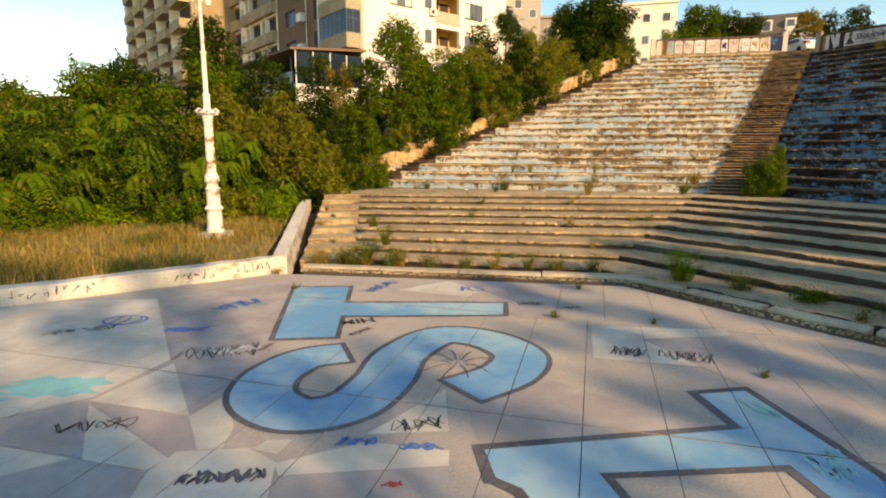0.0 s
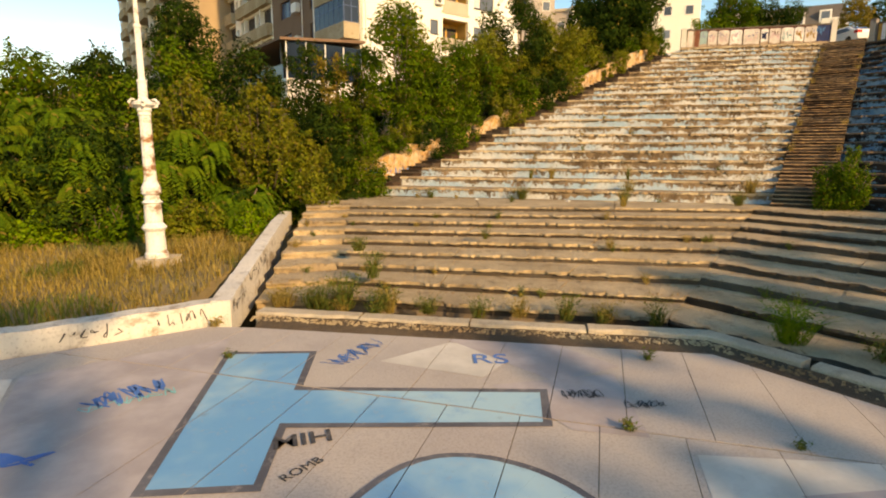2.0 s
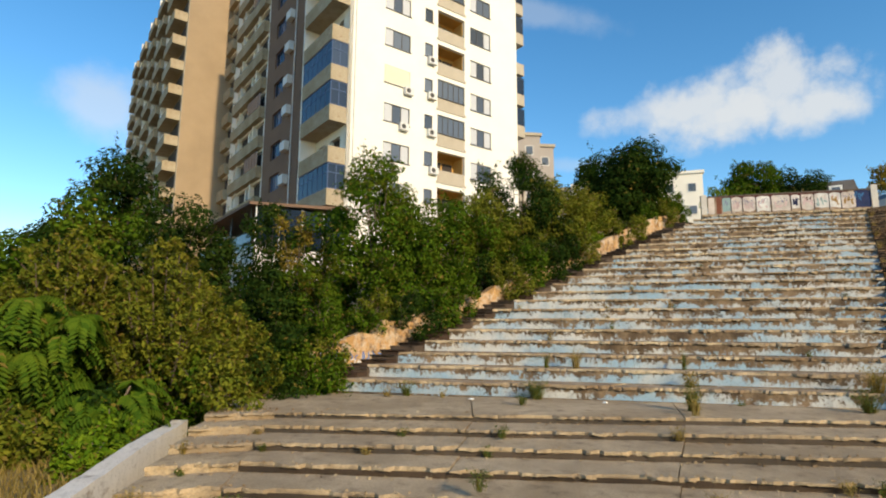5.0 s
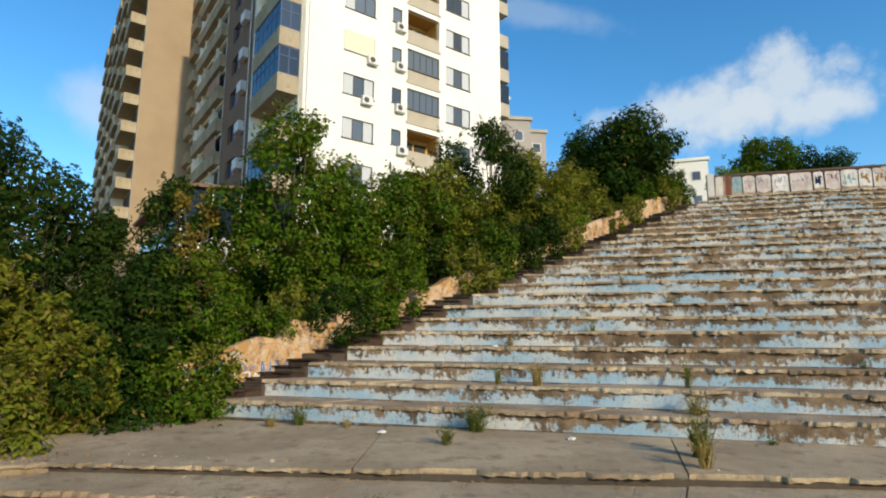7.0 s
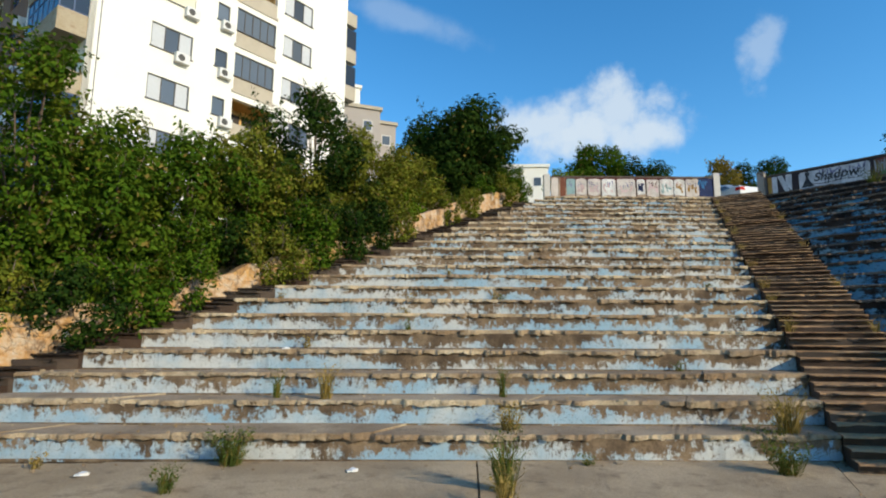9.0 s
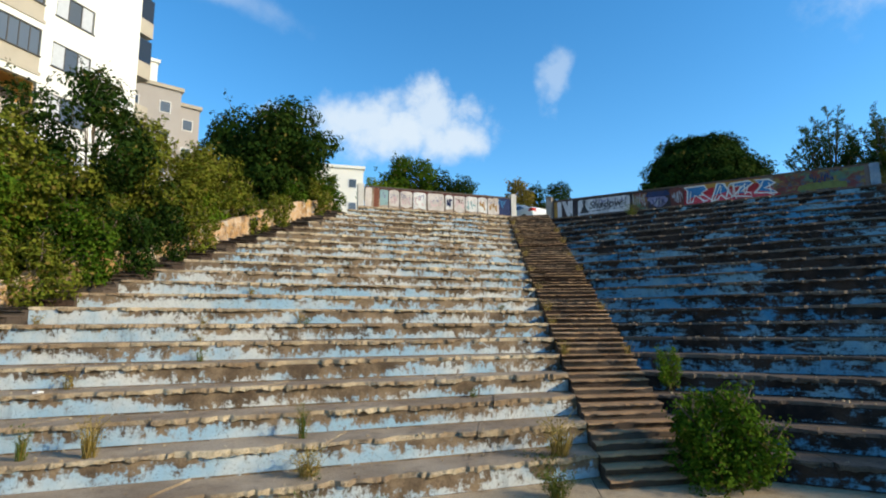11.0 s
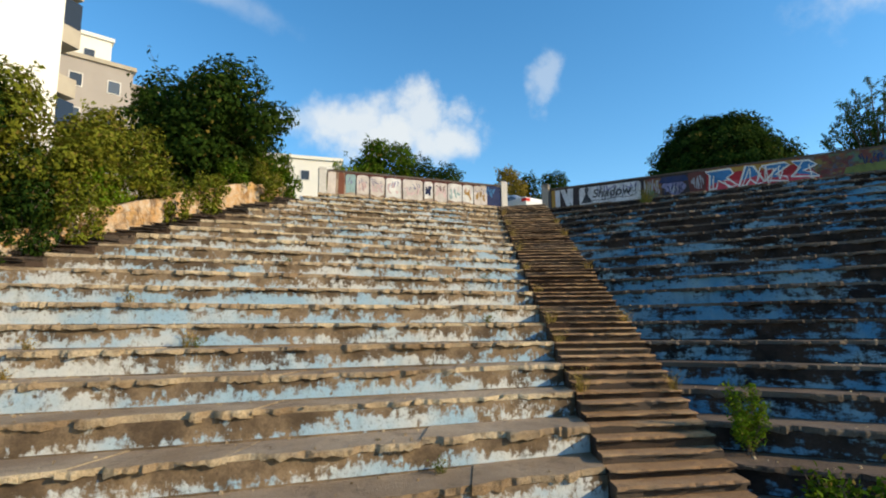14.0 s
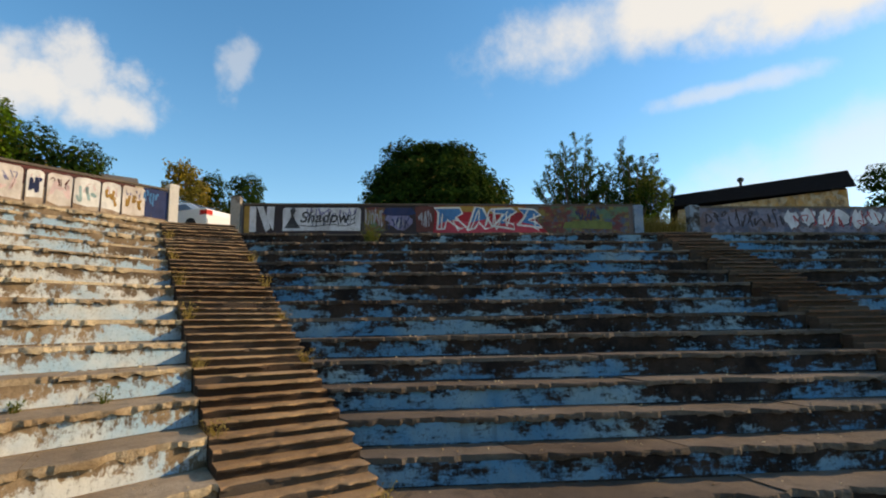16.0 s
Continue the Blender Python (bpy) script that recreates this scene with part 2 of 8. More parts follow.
def rubble_wall(name):
    """Rough yellow stones bedded in pale crumbling plaster."""
    k = Nodes(name, 0.95, 0, 0.15)
    warp = k.n.new("ShaderNodeVectorMath")
    nz = k.n.new("ShaderNodeTexNoise")
    nz.inputs["Scale"].default_value, nz.inputs["Detail"].default_value = 3.0, 4
    k.l.new(k.coords(), nz.inputs["Vector"])
    sc = k.n.new("ShaderNodeVectorMath")
    sc.operation = "SCALE"
    sc.inputs["Scale"].default_value = 0.35
    k.l.new(nz.outputs["Color"], sc.inputs[0])
    k.l.new(k.coords(), warp.inputs[0])
    k.l.new(sc.outputs[0], warp.inputs[1])
    cells, edge = k.n.new("ShaderNodeTexVoronoi"), k.n.new("ShaderNodeTexVoronoi")
    edge.feature = "DISTANCE_TO_EDGE"
    for v in (cells, edge):
        v.inputs["Scale"].default_value = 2.6
        k.l.new(warp.outputs[0], v.inputs["Vector"])
    sp = k.n.new("ShaderNodeSeparateColor")
    k.l.new(cells.outputs["Color"], sp.inputs[0])
    c = k.mix(sp.outputs[0], (0.58, 0.35, 0.13), (0.38, 0.21, 0.085))
    c = k.mix(k.ramp(sp.outputs[1], 0.7, 0.8), c, (0.52, 0.44, 0.34))
    gap = k.ramp(edge.outputs["Distance"], 0.0, 0.06)
    c = k.mix(k.math("MULTIPLY", k.math("SUBTRACT", 1.0, gap), 0.35), c, (0.16, 0.10, 0.06))
    plaster = k.ramp(k.noise(1.1, 6, 0.7, shift=4), 0.42, 0.5)
    c = k.mix(plaster, c, k.mix(k.ramp(k.noise(4, 5, 0.7, shift=6), 0.35, 0.7), (0.55, 0.31, 0.12), (0.60, 0.50, 0.38)))
    c = k.mix(k.ramp(k.noise(2.6, 6, 0.72, (1, 1, 0.6), 9), 0.5, 0.66, 0, 0.8), c, (0.14, 0.085, 0.05))
    k.bump(k.math("ADD", k.math("MULTIPLY", gap, 0.4), k.noise(12, 6, 0.7, shift=2)), 1.0, 0.05)
    return k.color(c)


M_STONE = rubble_wall("yellow_stone")
M_SOIL = concrete("dry_soil", (0.30, 0.22, 0.10), (0.19, 0.145, 0.07), (0.13, 0.125, 0.045), 0.7, 1.0)
M_LITTERSOIL = concrete("leaf_litter", (0.19, 0.13, 0.08), (0.075, 0.05, 0.032), (0.26, 0.17, 0.09), 0.7, 2.4)
M_ASPHALT = concrete("asphalt", (0.07, 0.066, 0.06), (0.045, 0.043, 0.04), (0.10, 0.09, 0.08), 0.5, 0.4)
M_BARK = concrete("bark", (0.16, 0.115, 0.075), (0.085, 0.06, 0.04), (0.05, 0.04, 0.03), 0.6, 1.0)

# ---- building blocks ----


class Mesh:
    """Points and faces of one mesh, collected box by box."""

    def __init__(self):
        self.v, self.f, self.mi = [], [], {}

    def quad(self, a, b, c, d):
        i = len(self.v)
        self.v += [tuple(a), tuple(b), tuple(c), tuple(d)]
        self.f.append((i, i + 1, i + 2, i + 3))

    def poly(self, pts):
        i = len(self.v)
        self.v += [tuple(p) for p in pts]
        self.f.append(tuple(range(i, i + len(pts))))

    def hexa(self, low, high):
        """A solid between two four-cornered faces, both counter-clockwise from above."""
        i = len(self.v)
        self.v += [tuple(p) for p in low] + [tuple(p) for p in high]
        n = len(low)
        self.f.append(tuple(i + j for j in reversed(range(n))))
        self.f.append(tuple(i + n + j for j in range(n)))
        for j in range(n):
            k = (j + 1) % n
            self.f.append((i + j, i + k, i + n + k, i + n + j))

    def box(self, x0, y0, z0, x1, y1, z1, m=None):
        pts = [Vector(p) for p in ((x0, y0, z0), (x1, y0, z0), (x1, y1, z0), (x0, y1, z0))]
        top = [Vector((p.x, p.y, z1)) for p in pts]
        if m is not None:
            pts, top = [m @ p for p in pts], [m @ p for p in top]
        self.hexa(pts, top)

    def lathe(self, rings, n=16, at=(0, 0, 0)):
        """Turned shape from (radius, height) rings."""
        i = len(self.v)
        for r, z in rings:
            self.v += [(at[0] + r * math.cos(2 * math.pi * j / n), at[1] + r * math.sin(2 * math.pi * j / n), at[2] + z) for j in range(n)]
        for a in range(len(rings) - 1):
            for j in range(n):
                k = (j + 1) % n
                self.f.append((i + a * n + j, i + a * n + k, i + (a + 1) * n + k, i + (a + 1) * n + j))
        self.f.append(tuple(i + (len(rings) - 1) * n + j for j in range(n)))
        self.f.append(tuple(i + j for j in reversed(range(n))))

    def tube(self, pts, radii, n=7):
        """A round limb along points."""
        i = len(self.v)
        pts = [Vector(p) for p in pts]
        for a, p in enumerate(pts):
            d = (pts[min(a + 1, len(pts) - 1)] - pts[max(a - 1, 0)]).normalized()
            q = d.to_track_quat("Z", "Y")
            self.v += [tuple(p + q @ Vector((radii[a] * math.cos(2 * math.pi * j / n), radii[a] * math.sin(2 * math.pi * j / n), 0))) for j in range(n)]
        for a in range(len(pts) - 1):
            for j in range(n):
                k = (j + 1) % n
                self.f.append((i + a * n + j, i + a * n + k, i + (a + 1) * n + k, i + (a + 1) * n + j))
        self.f.append(tuple(i + (len(pts) - 1) * n + j for j in range(n)))

    def data(self, name, mat):
        me = bpy.data.meshes.new(name)
        me.from_pydata(self.v, [], self.f)
        me.update()
        for mm in (mat if isinstance(mat, (list, tuple)) else [mat]):
            me.materials.append(mm)
        for i, k in self.mi.items():
            me.polygons[i].material_index = k
        return me


def part(name, mesh, mat, parent, label=""):
    ob = new(name, mesh.data(name, mat) if isinstance(mesh, Mesh) else mesh)
    ob.parent = parent
    if label:
        ob["label"] = label
    return ob


def thing(name, mesh, mat, label, category, group="", kind=""):
    ob = new(name, mesh.data(name, mat) if isinstance(mesh, Mesh) else mesh)
    return tagged(ob, label, category, group, kind)


def holder(name, at, label, category, group="", kind=""):
    ob = new(name)
    ob.location = at
    ob.empty_display_size = 0.2
    return tagged(ob, label, category, group, kind)


def smooth(ob):
    for p in ob.data.polygons:
        p.use_smooth = True
    return ob


def wob(x, y, z, f=1.0):
    return noise.noise(Vector((x * f, y * f, z * f)))


# ---- plan: the two faces of the hillside ----
AZ_A, AZ_B = radians(74.68), radians(25.78)
N_A, N_B = Vector((math.cos(AZ_A), math.sin(AZ_A))), Vector((math.cos(AZ_B), math.sin(AZ_B)))
T_A, T_B = Vector((N_A.y, -N_A.x)), Vector((N_B.y, -N_B.x))
Z0, RISE, GOING = 1.38, 0.45, 0.971
D_A, D_B, GOING_B, ROWS_UP = 27.569, 23.34, 0.912, 22


def on_a(s, d):
    return T_A * s + N_A * d


def on_b(s, d):
    return T_B * s + N_B * d


def crest_a(s, d):
    """A place along the pale parapet, by its own length."""
    return on_a(4.886 + (s - 8.35) * 1.0525, d)


def crest_b(s, d):
    return on_b(-8.77 + (s + 8.65) * 1.0793, d)


def front_a(k, side):
    """Nosing of row k of the sunlit stand at its left (0) or right (1) end."""
    s = -12.758 + 0.786 * k if side == 0 else 5.137 + 0.40 * k
    return on_a(s, D_A + GOING * k)


def front_b(k, side):
    s = -15.866 - 0.43 * k if side == 0 else -8.6 - 0.1 * max(0.0, k - 13)
    return on_b(s, D_B + GOING_B * k)


def front_c(k, side):
    s = -6.66 - 0.12 * max(0.0, k - 14) if side == 0 else 26.0
    return on_b(s, D_B + GOING_B * k)


def row_z(k):
    return Z0 + RISE * k


# ---- ground ----


def smoothstep(a, b, x):
    t = min(1.0, max(0.0, (x - a) / (b - a)))
    return t * t * (3 - 2 * t)


def ground_z(x, y):
    p = Vector((x, y))
    da, db = p.dot(N_A), p.dot(N_B)
    sa = p.dot(T_A)
    up = max(da - D_A, (db - D_B) * GOING / GOING_B)
    slope = Z0 + up * RISE / GOING - 0.75
    left = smoothstep(-13.0, -28.0, sa)
    bank = 0.3 + max(0.0, da - 20.0) * (0.27 - 0.12 * left) - 1.5 * smoothstep(-21.0, -14.5, sa) * (1 - smoothstep(26.5, 32.0, da)) * smoothstep(20.0, 25.0, da)
    bank = max(bank, 0.3)
    edge = -13.05 + 0.786 * max(0.0, (da - D_A) / GOING)
    if sa < edge - 2.3 and da > 16:
        z = min(bank, 8.6)
        z = max(z, min(slope + 1.05, 11.3) - 2.0 * smoothstep(0.0, 9.0, edge - 2.3 - sa))
        z = min(z, 11.3)
    else:
        z = min(slope - 0.7, 11.45)
    if up < -0.3 and not (sa < -10.2 and da > 16):
        z = min(z, -0.3)
    if y > 14.75 + (x + 5.75) * 0.66 and x < -6.1 and da < 30 and sa < -10.0:
        z = max(z, 0.28 + 0.10 * smoothstep(12, 24, y))
    return z


def axis(lo, hi, step, far):
    mid = list(np.arange(lo, hi + 0.01, step))
    return [-far, -far * 0.4, -160.0, lo - 25] + mid + [hi + 30, 190.0, far * 0.4, far]


gx, gy = axis(-46, 74, 1.5, 2400.0), axis(-30, 96, 1.5, 2400.0)
ground = Mesh()
for yy in gy:
    for xx in gx:
        zz = ground_z(xx, yy)
        ground.v.append((xx, yy, zz + 0.06 * wob(xx, yy, 0, 0.4)))
nx = len(gx)
for b in range(len(gy) - 1):
    for a in range(nx - 1):
        i = b * nx + a
        ground.f.append((i, i + 1, i + nx + 1, i + nx))
ground_ob = thing("ground", ground, M_SOIL, "dry earth hillside with sparse dead grass", "ground", kind="structure")

# ---- slabs and risers ----


def slab(a, b, c, d, z, thick, rng, over=0.05, chip=0.07, step=0.16, seed=0.0):
    """A concrete slab: worn front edge from a to b, back edge from d to c."""
    m = Mesh()
    a, b, c, d = (Vector(p) for p in (a, b, c, d))
    n = max(2, int((b - a).length / step))
    out = (((a + b) - (c + d)) * 0.5).normalized()
    lift = rng.uniform(-0.018, 0.018)
    for i in range(n + 1):
        t = i / n
        f, k = a.lerp(b, t), d.lerp(c, t)
        w3 = wob(f.x + 3, f.y + seed, z, 8.0)
        w1, w2 = wob(f.x + seed, f.y, z, 1.1), wob(f.x, f.y + seed, z + 5, 5.0)
        gone = smoothstep(0.16, 0.3, wob(f.x + seed * 2, f.y, z + 9, 2.3)) * chip * 0.45
        bite = gone + max(0.0, w1 - 0.12) * chip * 3.0 + max(0.0, w2) * chip * 0.7 + max(0.0, wob(f.x, f.y + seed, z, 13.0)) * chip * 0.45
        e = over - min(bite, over + 0.09)
        zt = z + lift + 0.008 * w2
        droop = min(bite * 0.6, 0.075)
        p1, p2 = f + out * e, f + out * (e + 0.004 + 0.012 * w2)
        back = k + (k - f).normalized() * 0.02
        m.v += [(back.x, back.y, zt), (p1.x - out.x * 0.03, p1.y - out.y * 0.03, zt), (p1.x, p1.y, zt - 0.018 - droop),
                (p2.x - out.x * 0.02 * max(0.0, w3), p2.y - out.y * 0.02 * max(0.0, w3), z - thick * (0.86 + 0.45 * w3 + 0.4 * w2 - 0.3 * max(0.0, -w1)) + droop * 0.3), (back.x, back.y, z - thick)]
    for i in range(n):
        for j in range(4):
            o, q = i * 5 + j, (i + 1) * 5 + j
            if j:
                m.mi[len(m.f)] = 1
            m.f.append((o, o + 1, q + 1, q))
    m.mi[len(m.f)] = m.mi[len(m.f) + 1] = 1
    m.f.append((0, 4, 3, 2, 1))
    e = n * 5
    m.f.append((e, e + 1, e + 2, e + 3, e + 4))
    return m


def riser(a, b, z0, z1, back, step=0.35):
    """The face under a slab, slightly uneven."""
    m = Mesh()
    a, b = Vector(a), Vector(b)
    n = max(1, int((b - a).length / step))
    bk = Vector(back)
    for i in range(n + 1):
        p = a.lerp(b, i / n)
        for j, z in enumerate((z0 - 0.03, (z0 + z1) / 2, z1 + 0.01)):
            w = wob(p.x, p.y, z, 1.7) * 0.02
            q = p + bk * (0.02 + w)
            m.v.append((q.x, q.y, z))
    for i in range(n):
        for j in range(2):
            o, q = i * 3 + j, (i + 1) * 3 + j
            m.f.append((o, q, q + 1, o + 1))
    return m


def stand(name, label, front, back_dir, paint, edge, seed, length=2.9, rows=ROWS_UP, top_mat=None):
    """A bank of seating: stepped body, painted risers and loose slabs."""
    rng = random.Random(seed)
    body = Mesh()
    for k in range(1, rows + 1):
        a, b = front(k, 0), front(k, 1)
        c, d = front(k + 1, 1), front(k + 1, 0)
        c, d = c + (c - b).normalized() * 0.05, d + (d - a).normalized() * 0.05
        a, b = a + back_dir * 0.05, b + back_dir * 0.05
        lo, hi = row_z(k) - 1.5, row_z(k) - 0.115
        body.hexa([(*a, lo), (*b, lo), (*c, lo), (*d, lo)], [(*a, hi), (*b, hi), (*c, hi), (*d, hi)])
    top = thing(name, body, M_BODY, label, "seating stand", kind="structure")
    for k in range(1, rows + 1):
        a, b = front(k, 0), front(k, 1)
        part("riser", riser(a, b, row_z(k - 1), row_z(k) - 0.09, back_dir), paint, top)
        d, c = front(k + 1, 0), front(k + 1, 1)
        n = max(1, round((b - a).length / length))
        cuts = [0.0] + [(i + rng.uniform(-0.22, 0.22)) / n for i in range(1, n)] + [1.0]
        for i in range(n):
            t0, t1 = cuts[i], cuts[i + 1] - 0.012 / (b - a).length
            part("seat_slab", slab(a.lerp(b, t0), a.lerp(b, t1), d.lerp(c, t1), d.lerp(c, t0), row_z(k), rng.uniform(0.10, 0.135), rng,
                                   over=rng.uniform(0.05, 0.12), chip=0.2, step=0.075, seed=rng.uniform(0, 40)), [top_mat or M_SLABTOP, edge], top)
    return top


stand("seating_stand_1", "sunlit stepped concrete seating with flaking pale blue paint", front_a, N_A, M_FADED, M_SLAB, 11)
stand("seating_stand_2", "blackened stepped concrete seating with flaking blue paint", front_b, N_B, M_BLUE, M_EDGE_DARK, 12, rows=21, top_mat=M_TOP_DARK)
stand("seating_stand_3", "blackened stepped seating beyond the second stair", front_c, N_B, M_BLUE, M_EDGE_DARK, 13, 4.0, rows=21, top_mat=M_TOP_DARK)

walk_top = Mesh()
CW = [front_b(22, 0), on_b(26.0, D_B + GOING_B * 22), on_b(26.0, 46.2), on_b(-25.6, 46.2)]
walk_top.hexa([(*p, 9.6) for p in CW], [(*p, row_z(21) - 0.03) for p in CW])
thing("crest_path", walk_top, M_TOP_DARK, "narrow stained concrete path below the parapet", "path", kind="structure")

# ---- stairs ----


def flight(name, label, left, right, first, last, mat, seed, drop=0.0):
    rng = random.Random(seed)
    top = holder(name, (*left(first / 3), row_z(first / 3)), label, "stairs", kind="structure")
    back = Matrix.Translation(-top.location)
    for i in range(first, last + 1):
        k = i / 3 - 0.12
        a, b = left(k), right(k)
        c, d = right(k + 1 / 3), left(k + 1 / 3)
        z = row_z(i / 3) - drop + rng.uniform(-0.012, 0.012 + drop * 0.3)
        m = slab(a, b, c + (c - b) * 0.15, d + (d - a) * 0.15, z, 0.05, rng, 0.03 + rng.uniform(-0.02, 0.03), 0.1, 0.12, rng.uniform(0, 50))
        n_ = (len(m.v) // 5 - 1) * 4
        # thin upper lip keeps the tread tone, lower faces and riser the shaded one
        for q in list(m.mi):
            if q < n_ and q % 4 == 1:
                m.mi[q] = 0
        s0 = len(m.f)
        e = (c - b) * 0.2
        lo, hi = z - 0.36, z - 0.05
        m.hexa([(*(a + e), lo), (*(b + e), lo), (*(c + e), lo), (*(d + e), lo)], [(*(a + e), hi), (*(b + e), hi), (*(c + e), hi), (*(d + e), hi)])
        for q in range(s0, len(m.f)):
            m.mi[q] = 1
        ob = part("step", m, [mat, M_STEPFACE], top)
        ob.data.transform(back)
    return top


flight("stairs_1", "long straight flight of worn brown concrete steps", lambda k: front_a(k, 1), lambda k: front_b(k, 0), 1, 66, M_STEP, 21)
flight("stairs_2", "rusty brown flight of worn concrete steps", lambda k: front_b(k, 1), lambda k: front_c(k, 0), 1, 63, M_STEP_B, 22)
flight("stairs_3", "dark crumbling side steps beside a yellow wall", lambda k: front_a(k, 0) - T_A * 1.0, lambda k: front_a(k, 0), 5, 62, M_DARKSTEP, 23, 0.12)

# forecourt at the head of the stair, where the car stands
court = Mesh()
CT = [front_a(24.0, 1), front_b(24.0, 0), on_b(-21.0, 46.0), on_b(-21.0, 58.6), on_b(-34.0, 60.6)]
court.hexa([(*p, 10.4) for p in CT], [(*p, z) for p, z in zip(CT, (11.3, 11.3, 11.5, 12.0, 12.0))])
thing("forecourt", court, M_ASPHALT, "small asphalt forecourt at the head of the stair", "pavement", kind="structure")

# ---- low stand ----
LOW, LOW_RISE = 9, 0.17


def low_pts(j):
    """The corners of nosing j of the low stand, from its left end to its right."""
    y = 25.57 - 1.14 * j
    kl = Vector((-4.1 - 0.085 * (y - 17.5), y))
    kr = Vector((10.95 - 0.931 * j, 24.18 - 1.22 * j))
    le = kl + Vector((-1.65, -0.42))
    az = radians(37)
    t57 = Vector((math.sin(az), -math.cos(az)))
    k2 = kr + t57 * (4.2 - 0.2 * j)
    re = k2 + (t57 * 0.6 + T_B * 0.4).normalized() * 22
    return [le, kl, kr, k2, re]


def upper_line():
    pts = low_pts(0)
    return [pts[0] + Vector((-0.9, 3.6)), Vector((pts[1].x - 0.6, on_a(-11.8, D_A + GOING + 0.1).y)), on_a(5.4, D_A + GOING + 0.1), on_b(-16.2, D_B + GOING_B + 0.1), on_b(10, D_B + GOING_B + 0.1)]


rng = random.Random(31)
low_body = Mesh()
for j in range(LOW):
    f = low_pts(j)
    b = upper_line() if j == 0 else low_pts(j - 1)
    z = Z0 - LOW_RISE * j
    for i in range(4):
        low_body.hexa([(*f[i], z - 0.9), (*f[i + 1], z - 0.9), (*b[i + 1], z - 0.9), (*b[i], z - 0.9)],
                      [(*(f[i] + N_A * 0.05), z - 0.09), (*(f[i + 1] + N_A * 0.05), z - 0.09), (*b[i + 1], z - 0.09), (*b[i], z - 0.09)])
low_stand = thing("low_stand", low_body, M_BODY, "broad shallow concrete terraces cracked by weeds", "seating stand", kind="structure")
for j in range(LOW):
    f = low_pts(j)
    b = upper_line() if j == 0 else low_pts(j - 1)
    z = Z0 - LOW_RISE * j
    for i in range(4):
        n = (1, 3, 1, 4)[i]
        cuts = [0.0] + [q / n + rng.uniform(-0.004, 0.004) for q in range(1, n)] + [1.0]
        for q in range(n):
            t0, t1 = cuts[q], cuts[q + 1] - 0.0015
            # edges right of the bend take the dark tone, their shade painted in
            part("terrace_slab", slab(f[i].lerp(f[i + 1], t0), f[i].lerp(f[i + 1], t1), b[i].lerp(b[i + 1], t1), b[i].lerp(b[i + 1], t0),
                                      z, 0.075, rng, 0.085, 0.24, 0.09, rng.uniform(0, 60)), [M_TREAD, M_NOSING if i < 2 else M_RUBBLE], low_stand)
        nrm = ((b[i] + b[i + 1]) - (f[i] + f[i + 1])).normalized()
        # left end coloured pale as if sunlit, the other risers as shaded
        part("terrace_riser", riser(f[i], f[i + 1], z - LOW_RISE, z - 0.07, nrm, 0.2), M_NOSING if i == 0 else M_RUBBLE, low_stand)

# ---- stage ----
STAGE = [Vector(p) for p in ((-30, -30), (30, -30), (22.5, -16.5), (3.45, 12.45), (-5.1, 14.05), (-6.0, 14.1), (-8.6, 12.45), (-11.3, 10.75), (-24, 2.5))]
bed = Mesh()
bed.poly([(p.x, p.y, -0.012) for p in STAGE])
bed.hexa([(-30, -30, -0.5), (30, -30, -0.5), (22.5, -16.5, -0.5), (3.45, 12.45, -0.5), (-5.1, 14.05, -0.5), (-24, 2.5, -0.5)],
         [(-30, -30, -0.02), (30, -30, -0.02), (22.5, -16.5, -0.02), (3.45, 12.45, -0.02), (-5.1, 14.05, -0.02), (-24, 2.5, -0.02)])
stage = thing("stage_floor", bed, M_BODY, "broad concrete stage floor with cracked joints and old paint", "stage", kind="structure")
JOINT = [Vector((math.cos(radians(a)), math.sin(radians(a)))) for a in (72.5, -17.5)]


def clip(poly, n, d, keep=1):
    out = []
    for i, p in enumerate(poly):
        q = poly[(i + 1) % len(poly)]
        u, v = (p.dot(n) - d) * keep, (q.dot(n) - d) * keep
        if u >= 0:
            out.append(p)
        if u * v < 0:
            out.append(p.lerp(q, u / (u - v)))
    return out


CELLS = []
for i in range(-5, 3):
    for j in range(-24, 26):
        poly = [p for p in STAGE]
        for n, d, s in ((JOINT[0], 9.65 + 4.6 * i + 0.014, 1), (JOINT[0], 9.65 + 4.6 * (i + 1) - 0.014, -1), (JOINT[1], -1.32 + 1.03 * j + 0.35 * (i == 0) + 0.006, 1), (JOINT[1], -1.32 + 1.03 * (j + 1) + 0.35 * (i == 0) - 0.006, -1)):
            poly = clip(poly, n, d, s) if len(poly) > 2 else []
        if len(poly) > 2 and max(p.y for p in poly) > -9:
            zt = rng.uniform(-0.006, 0.0)
            m = Mesh()
            m.hexa([(p.x, p.y, -0.12) for p in poly], [(p.x, p.y, zt) for p in poly])
            part("floor_slab", m, M_STAGE, stage)
            CELLS.append(poly)

edging = Mesh()
EDGE = [((-5.1, 14.05), (-5.2, 15.0)), ((-0.8, 13.25), (-0.7, 14.1)), ((3.45, 12.45), (3.7, 13.2)), ((12.98, -2.03), (13.5, -1.6)), ((22.5, -16.5), (23.0, -16.2))]
for (a, b), (c, d) in zip(EDGE, EDGE[1:]):
    edging.hexa([(*a, -0.4), (*c, -0.4), (*d, -0.4), (*b, -0.4)], [(*a, -0.035), (*c, -0.035), (*d, 0.0), (*b, 0.0)])
thing("edging_soil", edging, M_LITTERSOIL, "strip of reddish earth and leaf litter along the kerb", "ground", kind="structure")
